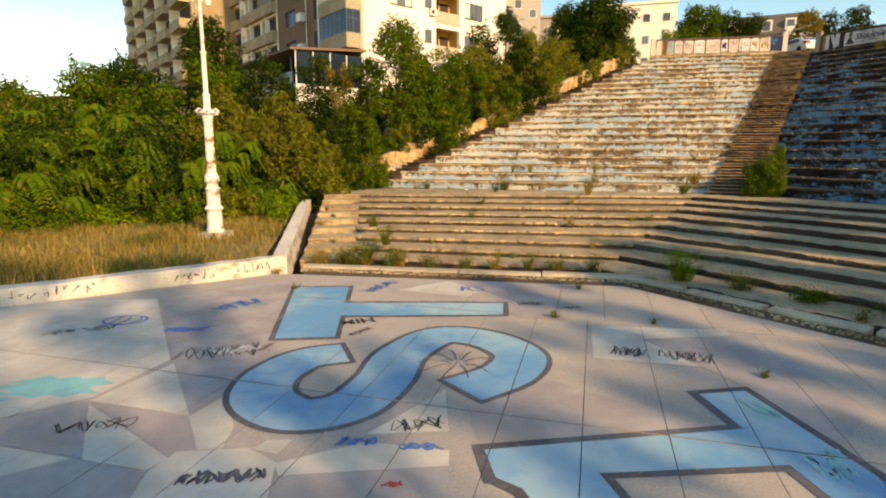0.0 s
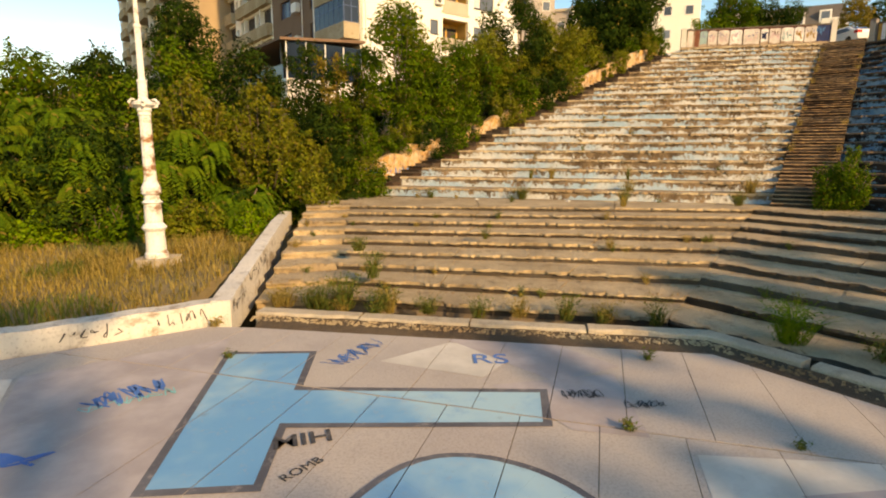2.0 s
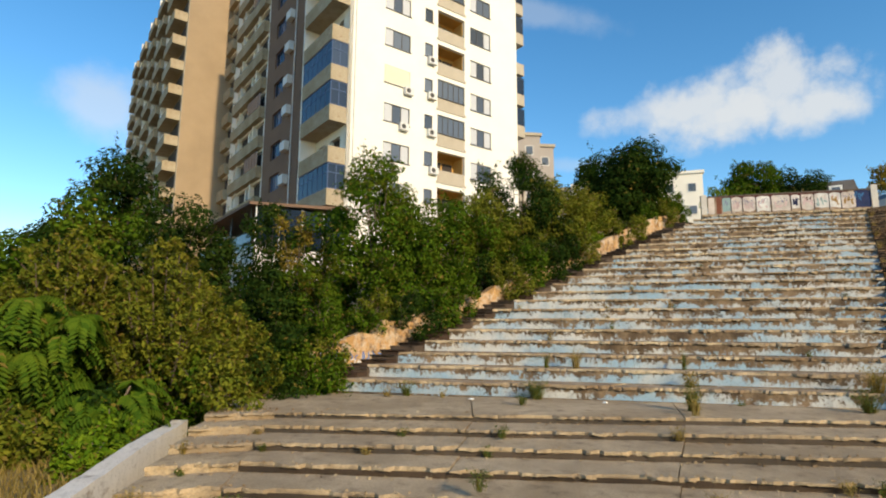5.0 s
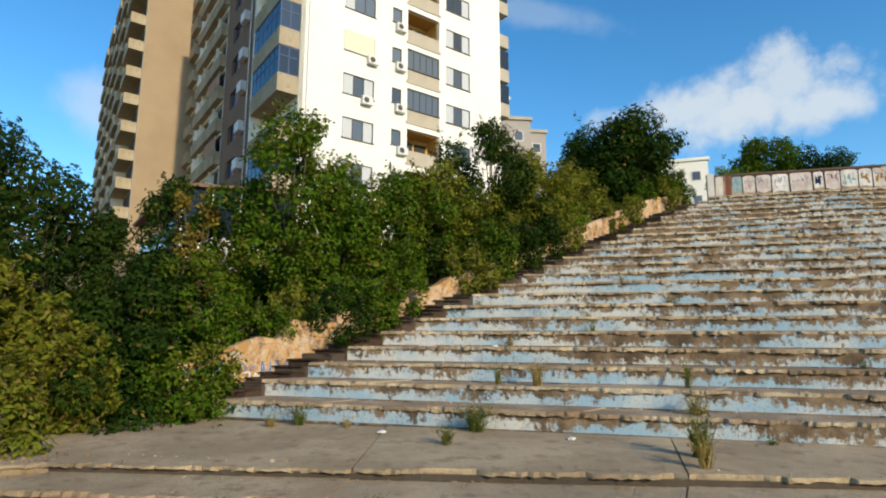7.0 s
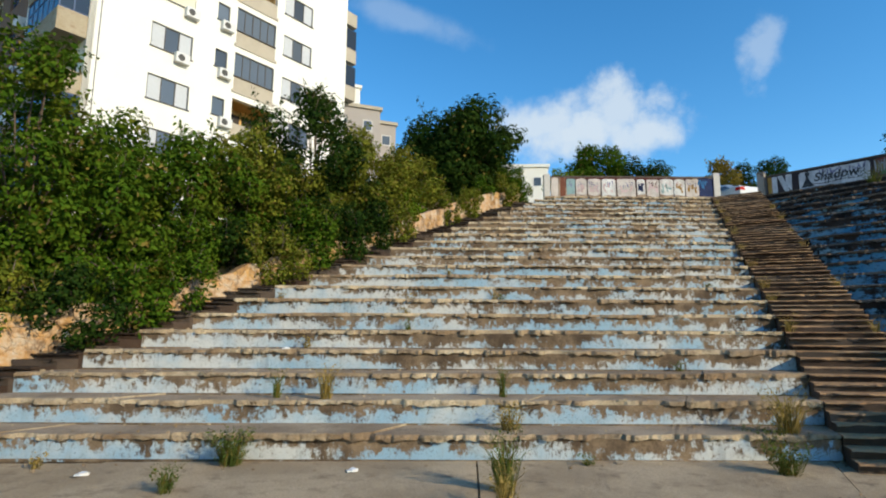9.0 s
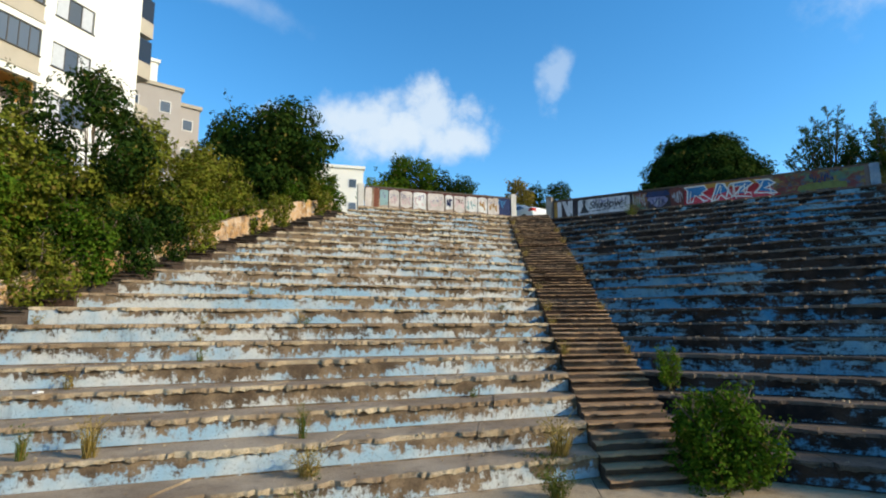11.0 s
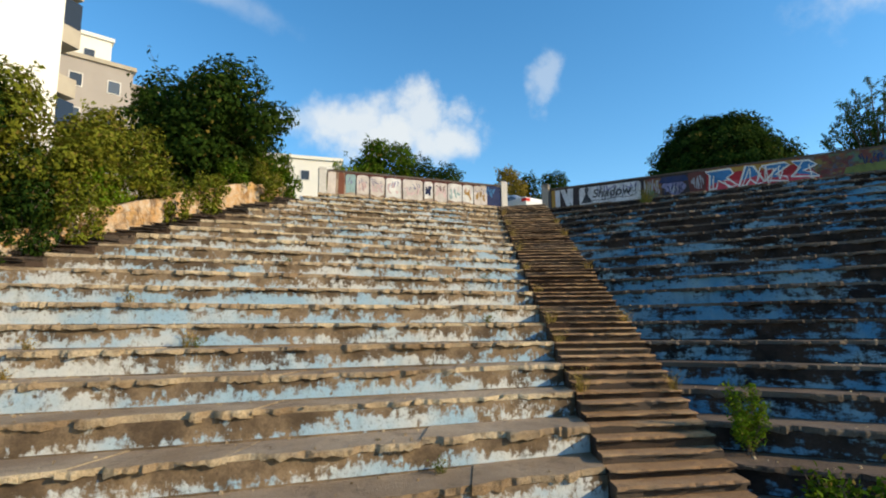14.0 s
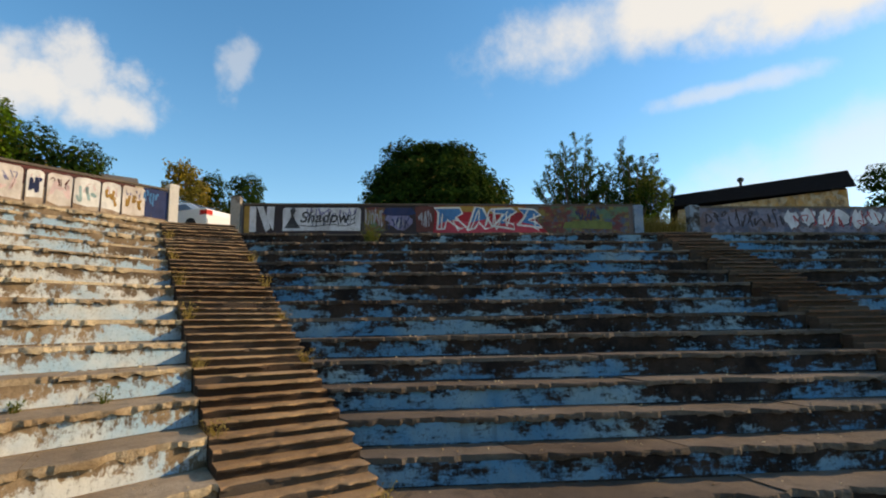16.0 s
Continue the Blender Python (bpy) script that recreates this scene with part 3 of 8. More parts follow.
KERB = [Vector(p) for p in ((-5.25, 15.35), (3.95, 13.55), (23.2, -15.8))]
kerb = Mesh()
kerb_top = thing("kerb", kerb, M_KERB, "low concrete kerb round the stage edge", "kerb", kind="structure")
for i in range(2):
    a, b = KERB[i], KERB[i + 1]
    o = Vector(((b - a).y, -(b - a).x)).normalized()
    n = max(1, int((b - a).length / 1.9))
    for q in range(n):
        p, r = a.lerp(b, q / n), a.lerp(b, (q + 1) / n - 0.004)
        m = slab(p + o * 0.42, r + o * 0.42, r + o * 0.06, p + o * 0.06, 0.07 + rng.uniform(-0.015, 0.015), 0.4, rng, 0.0, 0.06, 0.16, rng.uniform(0, 30))
        part("kerb_stone", m, [M_KERB, M_KERB], kerb_top)

# ---- parapets along the crest ----


def wall_run(a, b, z0, z1, thick, out):
    m = Mesh()
    a, b = Vector(a), Vector(b)
    n = max(1, int((b - a).length / 0.5))
    for i in range(n):
        p, q = a.lerp(b, i / n), a.lerp(b, (i + 1) / n)
        w0, w1 = 0.015 * wob(p.x, p.y, 1, 2), 0.015 * wob(q.x, q.y, 1, 2)
        m.hexa([(*p, z0), (*q, z0), (*(q + out * thick), z0), (*(p + out * thick), z0)], [(*p, z1 + w0), (*q, z1 + w1), (*(q + out * thick), z1 + w1), (*(p + out * thick), z1 + w0)])
    return m


def coping(a, b, z, thick, out, mat, parent):
    m = Mesh()
    a, b = Vector(a) - out * 0.05, Vector(b) - out * 0.05
    c, d = b + out * (thick + 0.1), a + out * (thick + 0.1)
    m.hexa([(*a, z), (*b, z), (*c, z), (*d, z)], [(*a, z + 0.07), (*b, z + 0.07), (*c, z + 0.07), (*d, z + 0.07)])
    part("coping", m, mat, parent, "dark weathered coping")


def pillar(at, az, z0, z1, side, name_label, mat=None):
    m = Mesh()
    mt = pose(at[0], at[1], 0, 0, 0, math.degrees(az) - 90)
    m.box(-side / 2, -side / 2, z0, side / 2, side / 2, z1 - 0.12, mt)
    m.box(-side / 2 - 0.015, -side / 2 - 0.015, z1 - 0.12, side / 2 + 0.015, side / 2 + 0.015, z1 - 0.04, mt)
    m.box(-side / 2 + 0.03, -side / 2 + 0.03, z1 - 0.04, side / 2 - 0.03, side / 2 - 0.03, z1, mt)
    return thing("gate_pillar", m, mat or M_WHITEWASH, name_label, "pillar", "pillars along the crest", kind="structure")


M_COPING = concrete("coping_concrete", (0.16, 0.12, 0.09), (0.09, 0.07, 0.055), (0.05, 0.04, 0.03), 0.6, 0.8)
M_WALL_A = peeling("crest_wall_plaster", (0.40, 0.30, 0.215), (0.50, 0.43, 0.36), (0.36, 0.25, 0.165), (0.23, 0.155, 0.105), 0.0, 0.4)
# Grimy parapet tone, darkened because these walls stand in shade.
M_WALL_B = concrete("shaded_grimy_crest_wall", (0.17, 0.14, 0.14), (0.11, 0.09, 0.095), (0.22, 0.12, 0.09), 0.5, 0.6)
W_D = 50.2
M_PILLAR = peeling("pillar_plaster", (0.34, 0.30, 0.26), (0.42, 0.38, 0.33), (0.2, 0.15, 0.11), (0.10, 0.075, 0.06), 0.03, 0.4)
M_PILLAR_B = peeling("pillar_blue_paint", (0.07, 0.15, 0.27), (0.30, 0.34, 0.38), (0.10, 0.08, 0.07), (0.045, 0.035, 0.03), 0.05, 0.25)
wa0, wa1 = crest_a(8.6, W_D), crest_a(17.75, W_D)
wall_a = thing("crest_wall_1", wall_run(wa0, wa1, 10.4, 12.78, 0.25, N_A), M_WALL_A, "low plastered parapet with faded pastel graffiti", "wall", kind="structure")
coping(wa0, wa1, 12.78, 0.25, N_A, M_COPING, wall_a)
foot_a = Mesh()
fa0, fa1 = crest_a(8.2, 49.75), crest_a(18.1, 49.75)
foot_a.hexa([(*fa0, 10.4), (*fa1, 10.4), (*(fa1 + N_A * 0.44), 10.4), (*(fa0 + N_A * 0.44), 10.4)], [(*fa0, 11.5), (*fa1, 11.5), (*(fa1 + N_A * 0.44), 11.58), (*(fa0 + N_A * 0.44), 11.58)])
part("footing", foot_a, M_SLABTOP, wall_a, "worn concrete footing")
pillar(crest_a(8.35, W_D + 0.1), AZ_A, 10.4, 12.95, 0.36, "white gate pillar at the head of the side steps")
pillar(crest_a(17.95, W_D + 0.1), AZ_A, 10.4, 13.08, 0.36, "white gate pillar beside the stair head")
WB_D = 45.0
wb0, wb1, wb2, wb3 = crest_b(-24.2, WB_D), crest_b(-9.02, WB_D), crest_b(-6.3, WB_D), crest_b(26, WB_D)
wall_b = thing("crest_wall_2", wall_run(wb0, wb1, 10.4, 12.42, 0.25, N_B), M_WALL_B, "long dark parapet covered in bright graffiti", "wall", kind="structure")
coping(wb0, wb1, 12.42, 0.25, N_B, M_COPING, wall_b)
wall_c = thing("crest_wall_3", wall_run(wb2, wb3, 10.4, 12.34, 0.25, N_B), M_WALL_B, "dark parapet with pale bubble graffiti", "wall", kind="structure")
coping(wb2, wb3, 12.34, 0.25, N_B, M_COPING, wall_c)
pillar(crest_b(-24.42, WB_D + 0.1), AZ_B, 10.4, 12.8, 0.36, "stained gate pillar across the stair head", M_PILLAR)
pillar(crest_b(-8.83, WB_D + 0.1), AZ_B, 10.4, 12.46, 0.4, "blue-painted gate pillar at the second stair", M_PILLAR_B)
pillar(crest_b(-6.5, WB_D + 0.1), AZ_B, 10.4, 12.46, 0.4, "grimy gate pillar beyond the second stair", M_PILLAR_B)

# ---- walls at the left ----
low_wall = Mesh()
LW = [Vector(p) for p in ((-40, -8.0), (-24, 2.9), (-11.35, 11.0), (-8.6, 12.75), (-5.75, 14.55))]


def wall_path(m, pts, tops, base, thick, side):
    rows = []
    for i, p in enumerate(pts):
        d = (pts[min(i + 1, len(pts) - 1)] - pts[max(i - 1, 0)]).normalized()
        rows.append((p, p + Vector((-d.y, d.x)) * thick * side))
    for i in range(len(pts) - 1):
        (a, d), (b, c) = rows[i], rows[i + 1]
        n = max(1, int((b - a).length / 0.3))
        for q in range(n):
            t0, t1 = q / n, (q + 1) / n
            z0, z1 = tops[i] + (tops[i + 1] - tops[i]) * t0, tops[i] + (tops[i + 1] - tops[i]) * t1
            e, f, g, h = a.lerp(b, t0), a.lerp(b, t1), d.lerp(c, t1), d.lerp(c, t0)
            z0 += 0.03 * wob(e.x, e.y, 0, 1.5) + 0.025 * wob(e.x, e.y, 4, 5.0)
            z1 += 0.03 * wob(f.x, f.y, 0, 1.5) + 0.025 * wob(f.x, f.y, 4, 5.0)
            m.hexa([(*e, base), (*f, base), (*g, base), (*h, base)], [(*e, z0), (*f, z1), (*g, z1), (*h, z0)])


wall_path(low_wall, LW, [0.36, 0.36, 0.36, 0.38, 0.42], -0.3, 0.42, 1)
thing("low_wall_1", low_wall, M_WHITEWASH, "low whitewashed wall between grass and stage", "wall", kind="structure")
ramp = Mesh()
wall_path(ramp, [Vector(p) for p in ((-5.7, 14.5), (-5.95, 16.2), (-6.4, 19.5), (-6.95, 23.4), (-7.3, 26.2))], [0.44, 0.52, 0.74, 1.0, 1.06], -0.4, 0.4, 1)
thing("low_wall_2", ramp, M_WHITEWASH, "rising whitewashed side wall scrawled with black paint", "wall", kind="structure")
stone = Mesh()
sp, st = [], []
for k in np.arange(0.6, 22.2, 0.4):
    sp.append(front_a(k, 0) - T_A * 1.05)
    st.append(row_z(k) + 0.5 + 0.45 * (1 - smoothstep(2, 6, k)) + 0.55 * wob(k * 0.9, 3, 0) + 0.3 * wob(k * 3.1, 9, 0) + 0.25 * smoothstep(13, 16, k) - 0.35 * smoothstep(19, 21, k))
wall_path(stone, sp, st, -0.5, 0.4, 1)
thing("retaining_wall", stone, M_STONE, "crumbling yellow stone retaining wall above the side steps", "wall", kind="structure")

# ---- plants ----
M_LEAF = leafy("mid_green_leaves", (0.042, 0.090, 0.006), (0.088, 0.145, 0.010), (0.14, 0.15, 0.012), 0.05)
M_LEAF_DARK = leafy("dark_green_leaves", (0.014, 0.034, 0.006), (0.036, 0.066, 0.009), (0.058, 0.082, 0.011), 0.02)
M_LEAF_OLIVE = leafy("olive_leaves", (0.10, 0.125, 0.013), (0.19, 0.20, 0.022), (0.17, 0.145, 0.016), 0.08)
M_LEAF_AUTUMN = leafy("autumn_leaves", (0.15, 0.13, 0.02), (0.30, 0.21, 0.028), (0.09, 0.11, 0.026), 0.25)
M_LEAF_LIGHT = leafy("light_green_leaves", (0.085, 0.165, 0.009), (0.15, 0.225, 0.014), (0.20, 0.20, 0.016), 0.03)
M_LEAF_FROND = leafy("feathered_green_leaves", (0.048, 0.10, 0.009), (0.095, 0.155, 0.013), (0.15, 0.155, 0.016), 0.03)
M_LEAF_SAP = leafy("blue_green_leaves", (0.022, 0.052, 0.012), (0.05, 0.09, 0.016), (0.08, 0.10, 0.018), 0.04)
M_GRASS = leafy("dry_grass", (0.32, 0.235, 0.07), (0.44, 0.32, 0.10), (0.20, 0.18, 0.04), 0.3)
M_WEED = leafy("weeds", (0.085, 0.12, 0.025), (0.14, 0.165, 0.04), (0.20, 0.16, 0.05), 0.2)


def leaf_mesh(name, pos, size, nrm, mat, rs, ratio=0.55):
    """Small four-cornered leaves, folded a little along the midrib."""
    n = len(pos)
    a = np.cross(nrm, rs.normal(size=(n, 3)))
    a /= np.linalg.norm(a, axis=1)[:, None] + 1e-9
    b = np.cross(nrm, a)
    s = size[:, None]
    v = np.empty((n, 4, 3))
    v[:, 0] = pos - a * s * 0.5
    v[:, 1] = pos + b * s * ratio * 0.5 + nrm * s * 0.10
    v[:, 2] = pos + a * s * 0.5 - nrm * s * 0.05
    v[:, 3] = pos - b * s * ratio * 0.5 + nrm * s * 0.10
    me = bpy.data.meshes.new(name)
    me.vertices.add(n * 4)
    me.vertices.foreach_set("co", v.reshape(-1))
    me.loops.add(n * 4)
    me.loops.foreach_set("vertex_index", np.arange(n * 4))
    me.polygons.add(n)
    me.polygons.foreach_set("loop_start", np.arange(n) * 4)
    me.polygons.foreach_set("loop_total", np.full(n, 4))
    me.update()
    me.validate()
    me.materials.append(mat)
    return me


def crown_points(clumps, per, rs, hollow=0.55):
    """Leaf places round the clumps of a crown: denser outside, ragged, with gaps."""
    ps, ns = [], []
    for c, r in clumps:
        n = int(per * 3.0 * r[0] * r[2])
        d = rs.normal(size=(n, 3))
        d /= np.linalg.norm(d, axis=1)[:, None]
        rad = hollow + (1.0 - hollow) * rs.random(n) ** 0.45
        lump = 1 + 0.22 * np.sin(d[:, 0] * 7 + c[0]) * np.sin(d[:, 1] * 6 + c[1]) + 0.15 * np.sin(d[:, 2] * 9 + c[2] * 3)
        p = np.array(c) + d * np.array(r) * (rad * lump)[:, None]
        ps.append(p)
        k = d * 0.9 + rs.normal(size=(n, 3)) * 0.38 + np.array((0, 0, 0.4))
        ns.append(k / np.linalg.norm(k, axis=1)[:, None])
    return np.concatenate(ps), np.concatenate(ns)


FINE = 0.84


def tree(name, at, height, width, mat, seed, label, leaf=0.16, per=260, trunk=0.12, bare=0.25, clumps=15, category="tree", squash=1.0, group="", twigs=0, dome=False):
    """Trunk with limbs and a crown of many leaf clumps; at is the foot."""
    rs = np.random.RandomState(seed)
    rng = random.Random(seed)
    h0 = height * bare
    cl = []
    for i in range(clumps):
        f = (i + 0.5) / clumps
        z = h0 + (height - h0) * (0.08 + 0.84 * f)
        env = math.sin(math.pi * min(1.0, 0.18 + 0.74 * (1 - f))) ** 0.7 * squash
        a, q = i * 2.4 + rng.uniform(-0.5, 0.5), rng.uniform(0.15, 0.8) * (1.0 if i < clumps - 1 else 0.1)
        r = width * 0.5 * rng.uniform(0.28, 0.48) * (1.0 - 0.25 * f)
        if dome:
            q, env, r = rng.uniform(0.45, 0.78), math.sqrt(max(0.0, 1 - f ** 2.2)), width * rng.uniform(0.17, 0.23)
            z = h0 + (height - h0) * (0.06 + 0.80 * f)
        cl.append(((math.cos(a) * q * width * 0.5 * env * 1.15, math.sin(a) * q * width * 0.5 * env * 1.15, z), (r, r, r * rng.uniform(0.75, 1.05))))
    wood = Mesh()
    lean = Vector((rng.uniform(-0.06, 0.06), rng.uniform(-0.06, 0.06), 1))
    stem = [Vector((0, 0, -0.15)) + lean * (height * 0.8 * j / 6) + Vector((rng.uniform(-0.05, 0.05), rng.uniform(-0.05, 0.05), 0)) * (j > 0) for j in range(7)]
    wood.tube(stem, [trunk * (1.15 - 0.16 * j) for j in range(7)], 8)
    for c, r in cl:
        z = max(h0 * 0.6, c[2] * rng.uniform(0.35, 0.7))
        s = stem[min(6, int(z / (height * 0.8) * 6))]
        mid = s.lerp(Vector(c), 0.55) + Vector((0, 0, -0.08 * height * 0.3))
        wood.tube([s, mid, Vector(c)], [trunk * 0.4, trunk * 0.25, trunk * 0.1], 5)
    pos, nrm = crown_points(cl, per * FINE ** -1.6, rs)
    for i in range(twigs):
        c, r = cl[rng.randrange(len(cl) // 2, len(cl))]
        d = Vector((rng.uniform(-1, 1), rng.uniform(-1, 1), rng.uniform(0.5, 1.6))).normalized()
        e = Vector(c) + d * r[0] * rng.uniform(1.2, 1.75)
        wood.tube([Vector(c), e], [0.02, 0.006], 4)
        k = 34
        t = rs.random(k)
        line = np.array(c)[None, :] + (np.array(e) - np.array(c))[None, :] * t[:, None] + rs.normal(size=(k, 3)) * 0.09
        pos = np.concatenate([pos, line])
        q = rs.normal(size=(k, 3)) + np.array((0, 0, 0.5))
        nrm = np.concatenate([nrm, q / np.linalg.norm(q, axis=1)[:, None]])
    size = leaf * 1.2 * FINE * (0.6 + 0.8 * rs.random(len(pos)))
    top = holder(name, at, label, category, group)
    smooth(part("trunk", wood, M_BARK, top, "grey-brown trunk and limbs"))
    part("crown", leaf_mesh("crown", pos, size, nrm, mat, rs), mat, top)
    return top


def frond_tree(name, at, height, width, mat, seed, label, fronds=150, group=""):
    """A tree of heaven: thin stems topped by drooping feathered leaves."""
    rs = np.random.RandomState(seed)
    rng = random.Random(seed)
    wood = Mesh()
    heads = []
    for i in range(22):
        a, q = rng.uniform(0, 6.283), rng.uniform(0.0, 1.0) ** 0.6 * width * 0.5
        top = Vector((math.cos(a) * q, math.sin(a) * q, height * rng.uniform(0.22, 1.0) * (1 - 0.3 * q / width)))
        wood.tube([Vector((rng.uniform(-0.2, 0.2), rng.uniform(-0.2, 0.2), -0.1)), Vector((top.x * 0.35, top.y * 0.35, top.z * 0.5)), top], [0.07, 0.05, 0.025], 6)
        heads.append(top)
        heads.append(top * 0.78 + Vector((0, 0, height * 0.05)))
    P, S, N, A = [], [], [], []
    for i in range(fronds):
        h = heads[i % len(heads)]
        a = rng.uniform(0, 6.283)
        ln = rng.uniform(0.9, 1.5)
        up = rng.uniform(0.1, 0.75)
        side = Vector((-math.sin(a), math.cos(a), 0))
        for j in range(13):
            t = (j + 2) / 14
            r = Vector((math.cos(a), math.sin(a), 0)) * ln * t * (1 - 0.25 * t)
            c = h + r + Vector((0, 0, ln * (up * t - 0.95 * t * t)))
            for w in (-1, 1):
                k = c + side * w * 0.16 * (1.1 - 0.5 * t)
                P.append(tuple(k + Vector((0, 0, -0.03))))
                S.append(0.36 * (1.15 - 0.5 * t))
                N.append((math.cos(a) * 0.9 + rng.uniform(-0.2, 0.2), math.sin(a) * 0.9 + rng.uniform(-0.2, 0.2), 0.75))
                d = side * w + Vector((math.cos(a), math.sin(a), 0)) * 0.3 + Vector((0, 0, -0.55))
                A.append(tuple(d.normalized()))
    pos, size, nrm, ax = np.array(P), np.array(S), np.array(N), np.array(A)
    nrm /= np.linalg.norm(nrm, axis=1)[:, None]
    b = np.cross(nrm, ax)
    b /= np.linalg.norm(b, axis=1)[:, None]
    n = len(pos)
    v = np.empty((n, 4, 3))
    s = size[:, None]
    v[:, 0], v[:, 1], v[:, 2], v[:, 3] = pos - ax * s * 0.5, pos + b * s * 0.2, pos + ax * s * 0.5 - nrm * s * 0.2, pos - b * s * 0.2
    m = Mesh()
    m.v, m.f = [tuple(q) for q in v.reshape(-1, 3)], [(4 * i, 4 * i + 1, 4 * i + 2, 4 * i + 3) for i in range(n)]
    top = holder(name, at, label, "tree", group)
    smooth(part("trunk", wood, M_BARK, top, "thin pale stems"))
    part("crown", m, mat, top)
    # Inner leaves use the dark green, so the crown's inner shade is coloured in.
    inner = [((math.cos(i * 2.4) * width * 0.27 * (1 - 0.03 * i), math.sin(i * 2.4) * width * 0.27 * (1 - 0.03 * i), height * (0.10 + 0.065 * i)), (width * 0.24, width * 0.24, height * 0.14)) for i in range(12)]
    pos, nrm = crown_points(inner, 210, rs)
    part("crown", leaf_mesh("crown", pos, 0.2 * (0.6 + 0.8 * rs.random(len(pos))), nrm, M_LEAF_DARK, rs, 0.4), M_LEAF_DARK, top)
    return top


def upright_tree(name, at, height, width, mat, seed, label, stems, group="", leaf=0.11, category="tree"):
    """A young tree of thin upright stems, each feathered with short leafy twigs."""
    rs = np.random.RandomState(seed)
    rng = random.Random(seed)
    wood = Mesh()
    P = []
    for i in range(stems):
        a, q = i * 2.4 + rng.uniform(-0.4, 0.4), width * 0.5 * math.sqrt((i + 0.5) / stems)
        h = height * (1.0 - 0.55 * (q / width * 2) ** 1.5) * rng.uniform(0.8, 1.0)
        end = Vector((math.cos(a) * q, math.sin(a) * q, h))
        root = Vector((rng.uniform(-0.15, 0.15), rng.uniform(-0.15, 0.15), -0.1))
        line = [root, Vector((end.x * 0.45, end.y * 0.45, h * 0.4)), Vector((end.x * 0.8, end.y * 0.8, h * 0.72)), end]
        wood.tube(line, [0.009 * height, 0.007 * height, 0.0045 * height, 0.0016 * height], 5)
        for j in range(26):
            t = 0.22 + 0.78 * (j + rng.random()) / 26
            u = t * 3
            k = min(2, int(u))
            p = line[k].lerp(line[k + 1], u - k)
            b = rng.uniform(0, 6.283)
            ln = rng.uniform(0.25, 0.62) * (1.25 - 0.8 * t) * height / 5
            e = p + Vector((math.cos(b) * ln, math.sin(b) * ln, ln * rng.uniform(0.4, 1.2)))
            wood.tube([p, e], [0.01, 0.004], 3)
            f = rs.random(24)[:, None] ** 0.7
            P.append(np.array(p) * (1 - f) + np.array(e) * f + rs.normal(size=(24, 3)) * 0.05)
    pos = np.concatenate(P)
    nrm = rs.normal(size=pos.shape) + np.array((0, 0, 0.6))
    nrm /= np.linalg.norm(nrm, axis=1)[:, None]
    top = holder(name, at, label, category, group)
    smooth(part("trunk", wood, M_BARK, top, "thin grey-brown stems"))
    part("crown", leaf_mesh("crown", pos, leaf * (0.6 + 0.8 * rs.random(len(pos))), nrm, mat, rs, 0.45), mat, top)
    return top


def foot(x, y):
    return (x, y, ground_z(x, y) - 0.05)


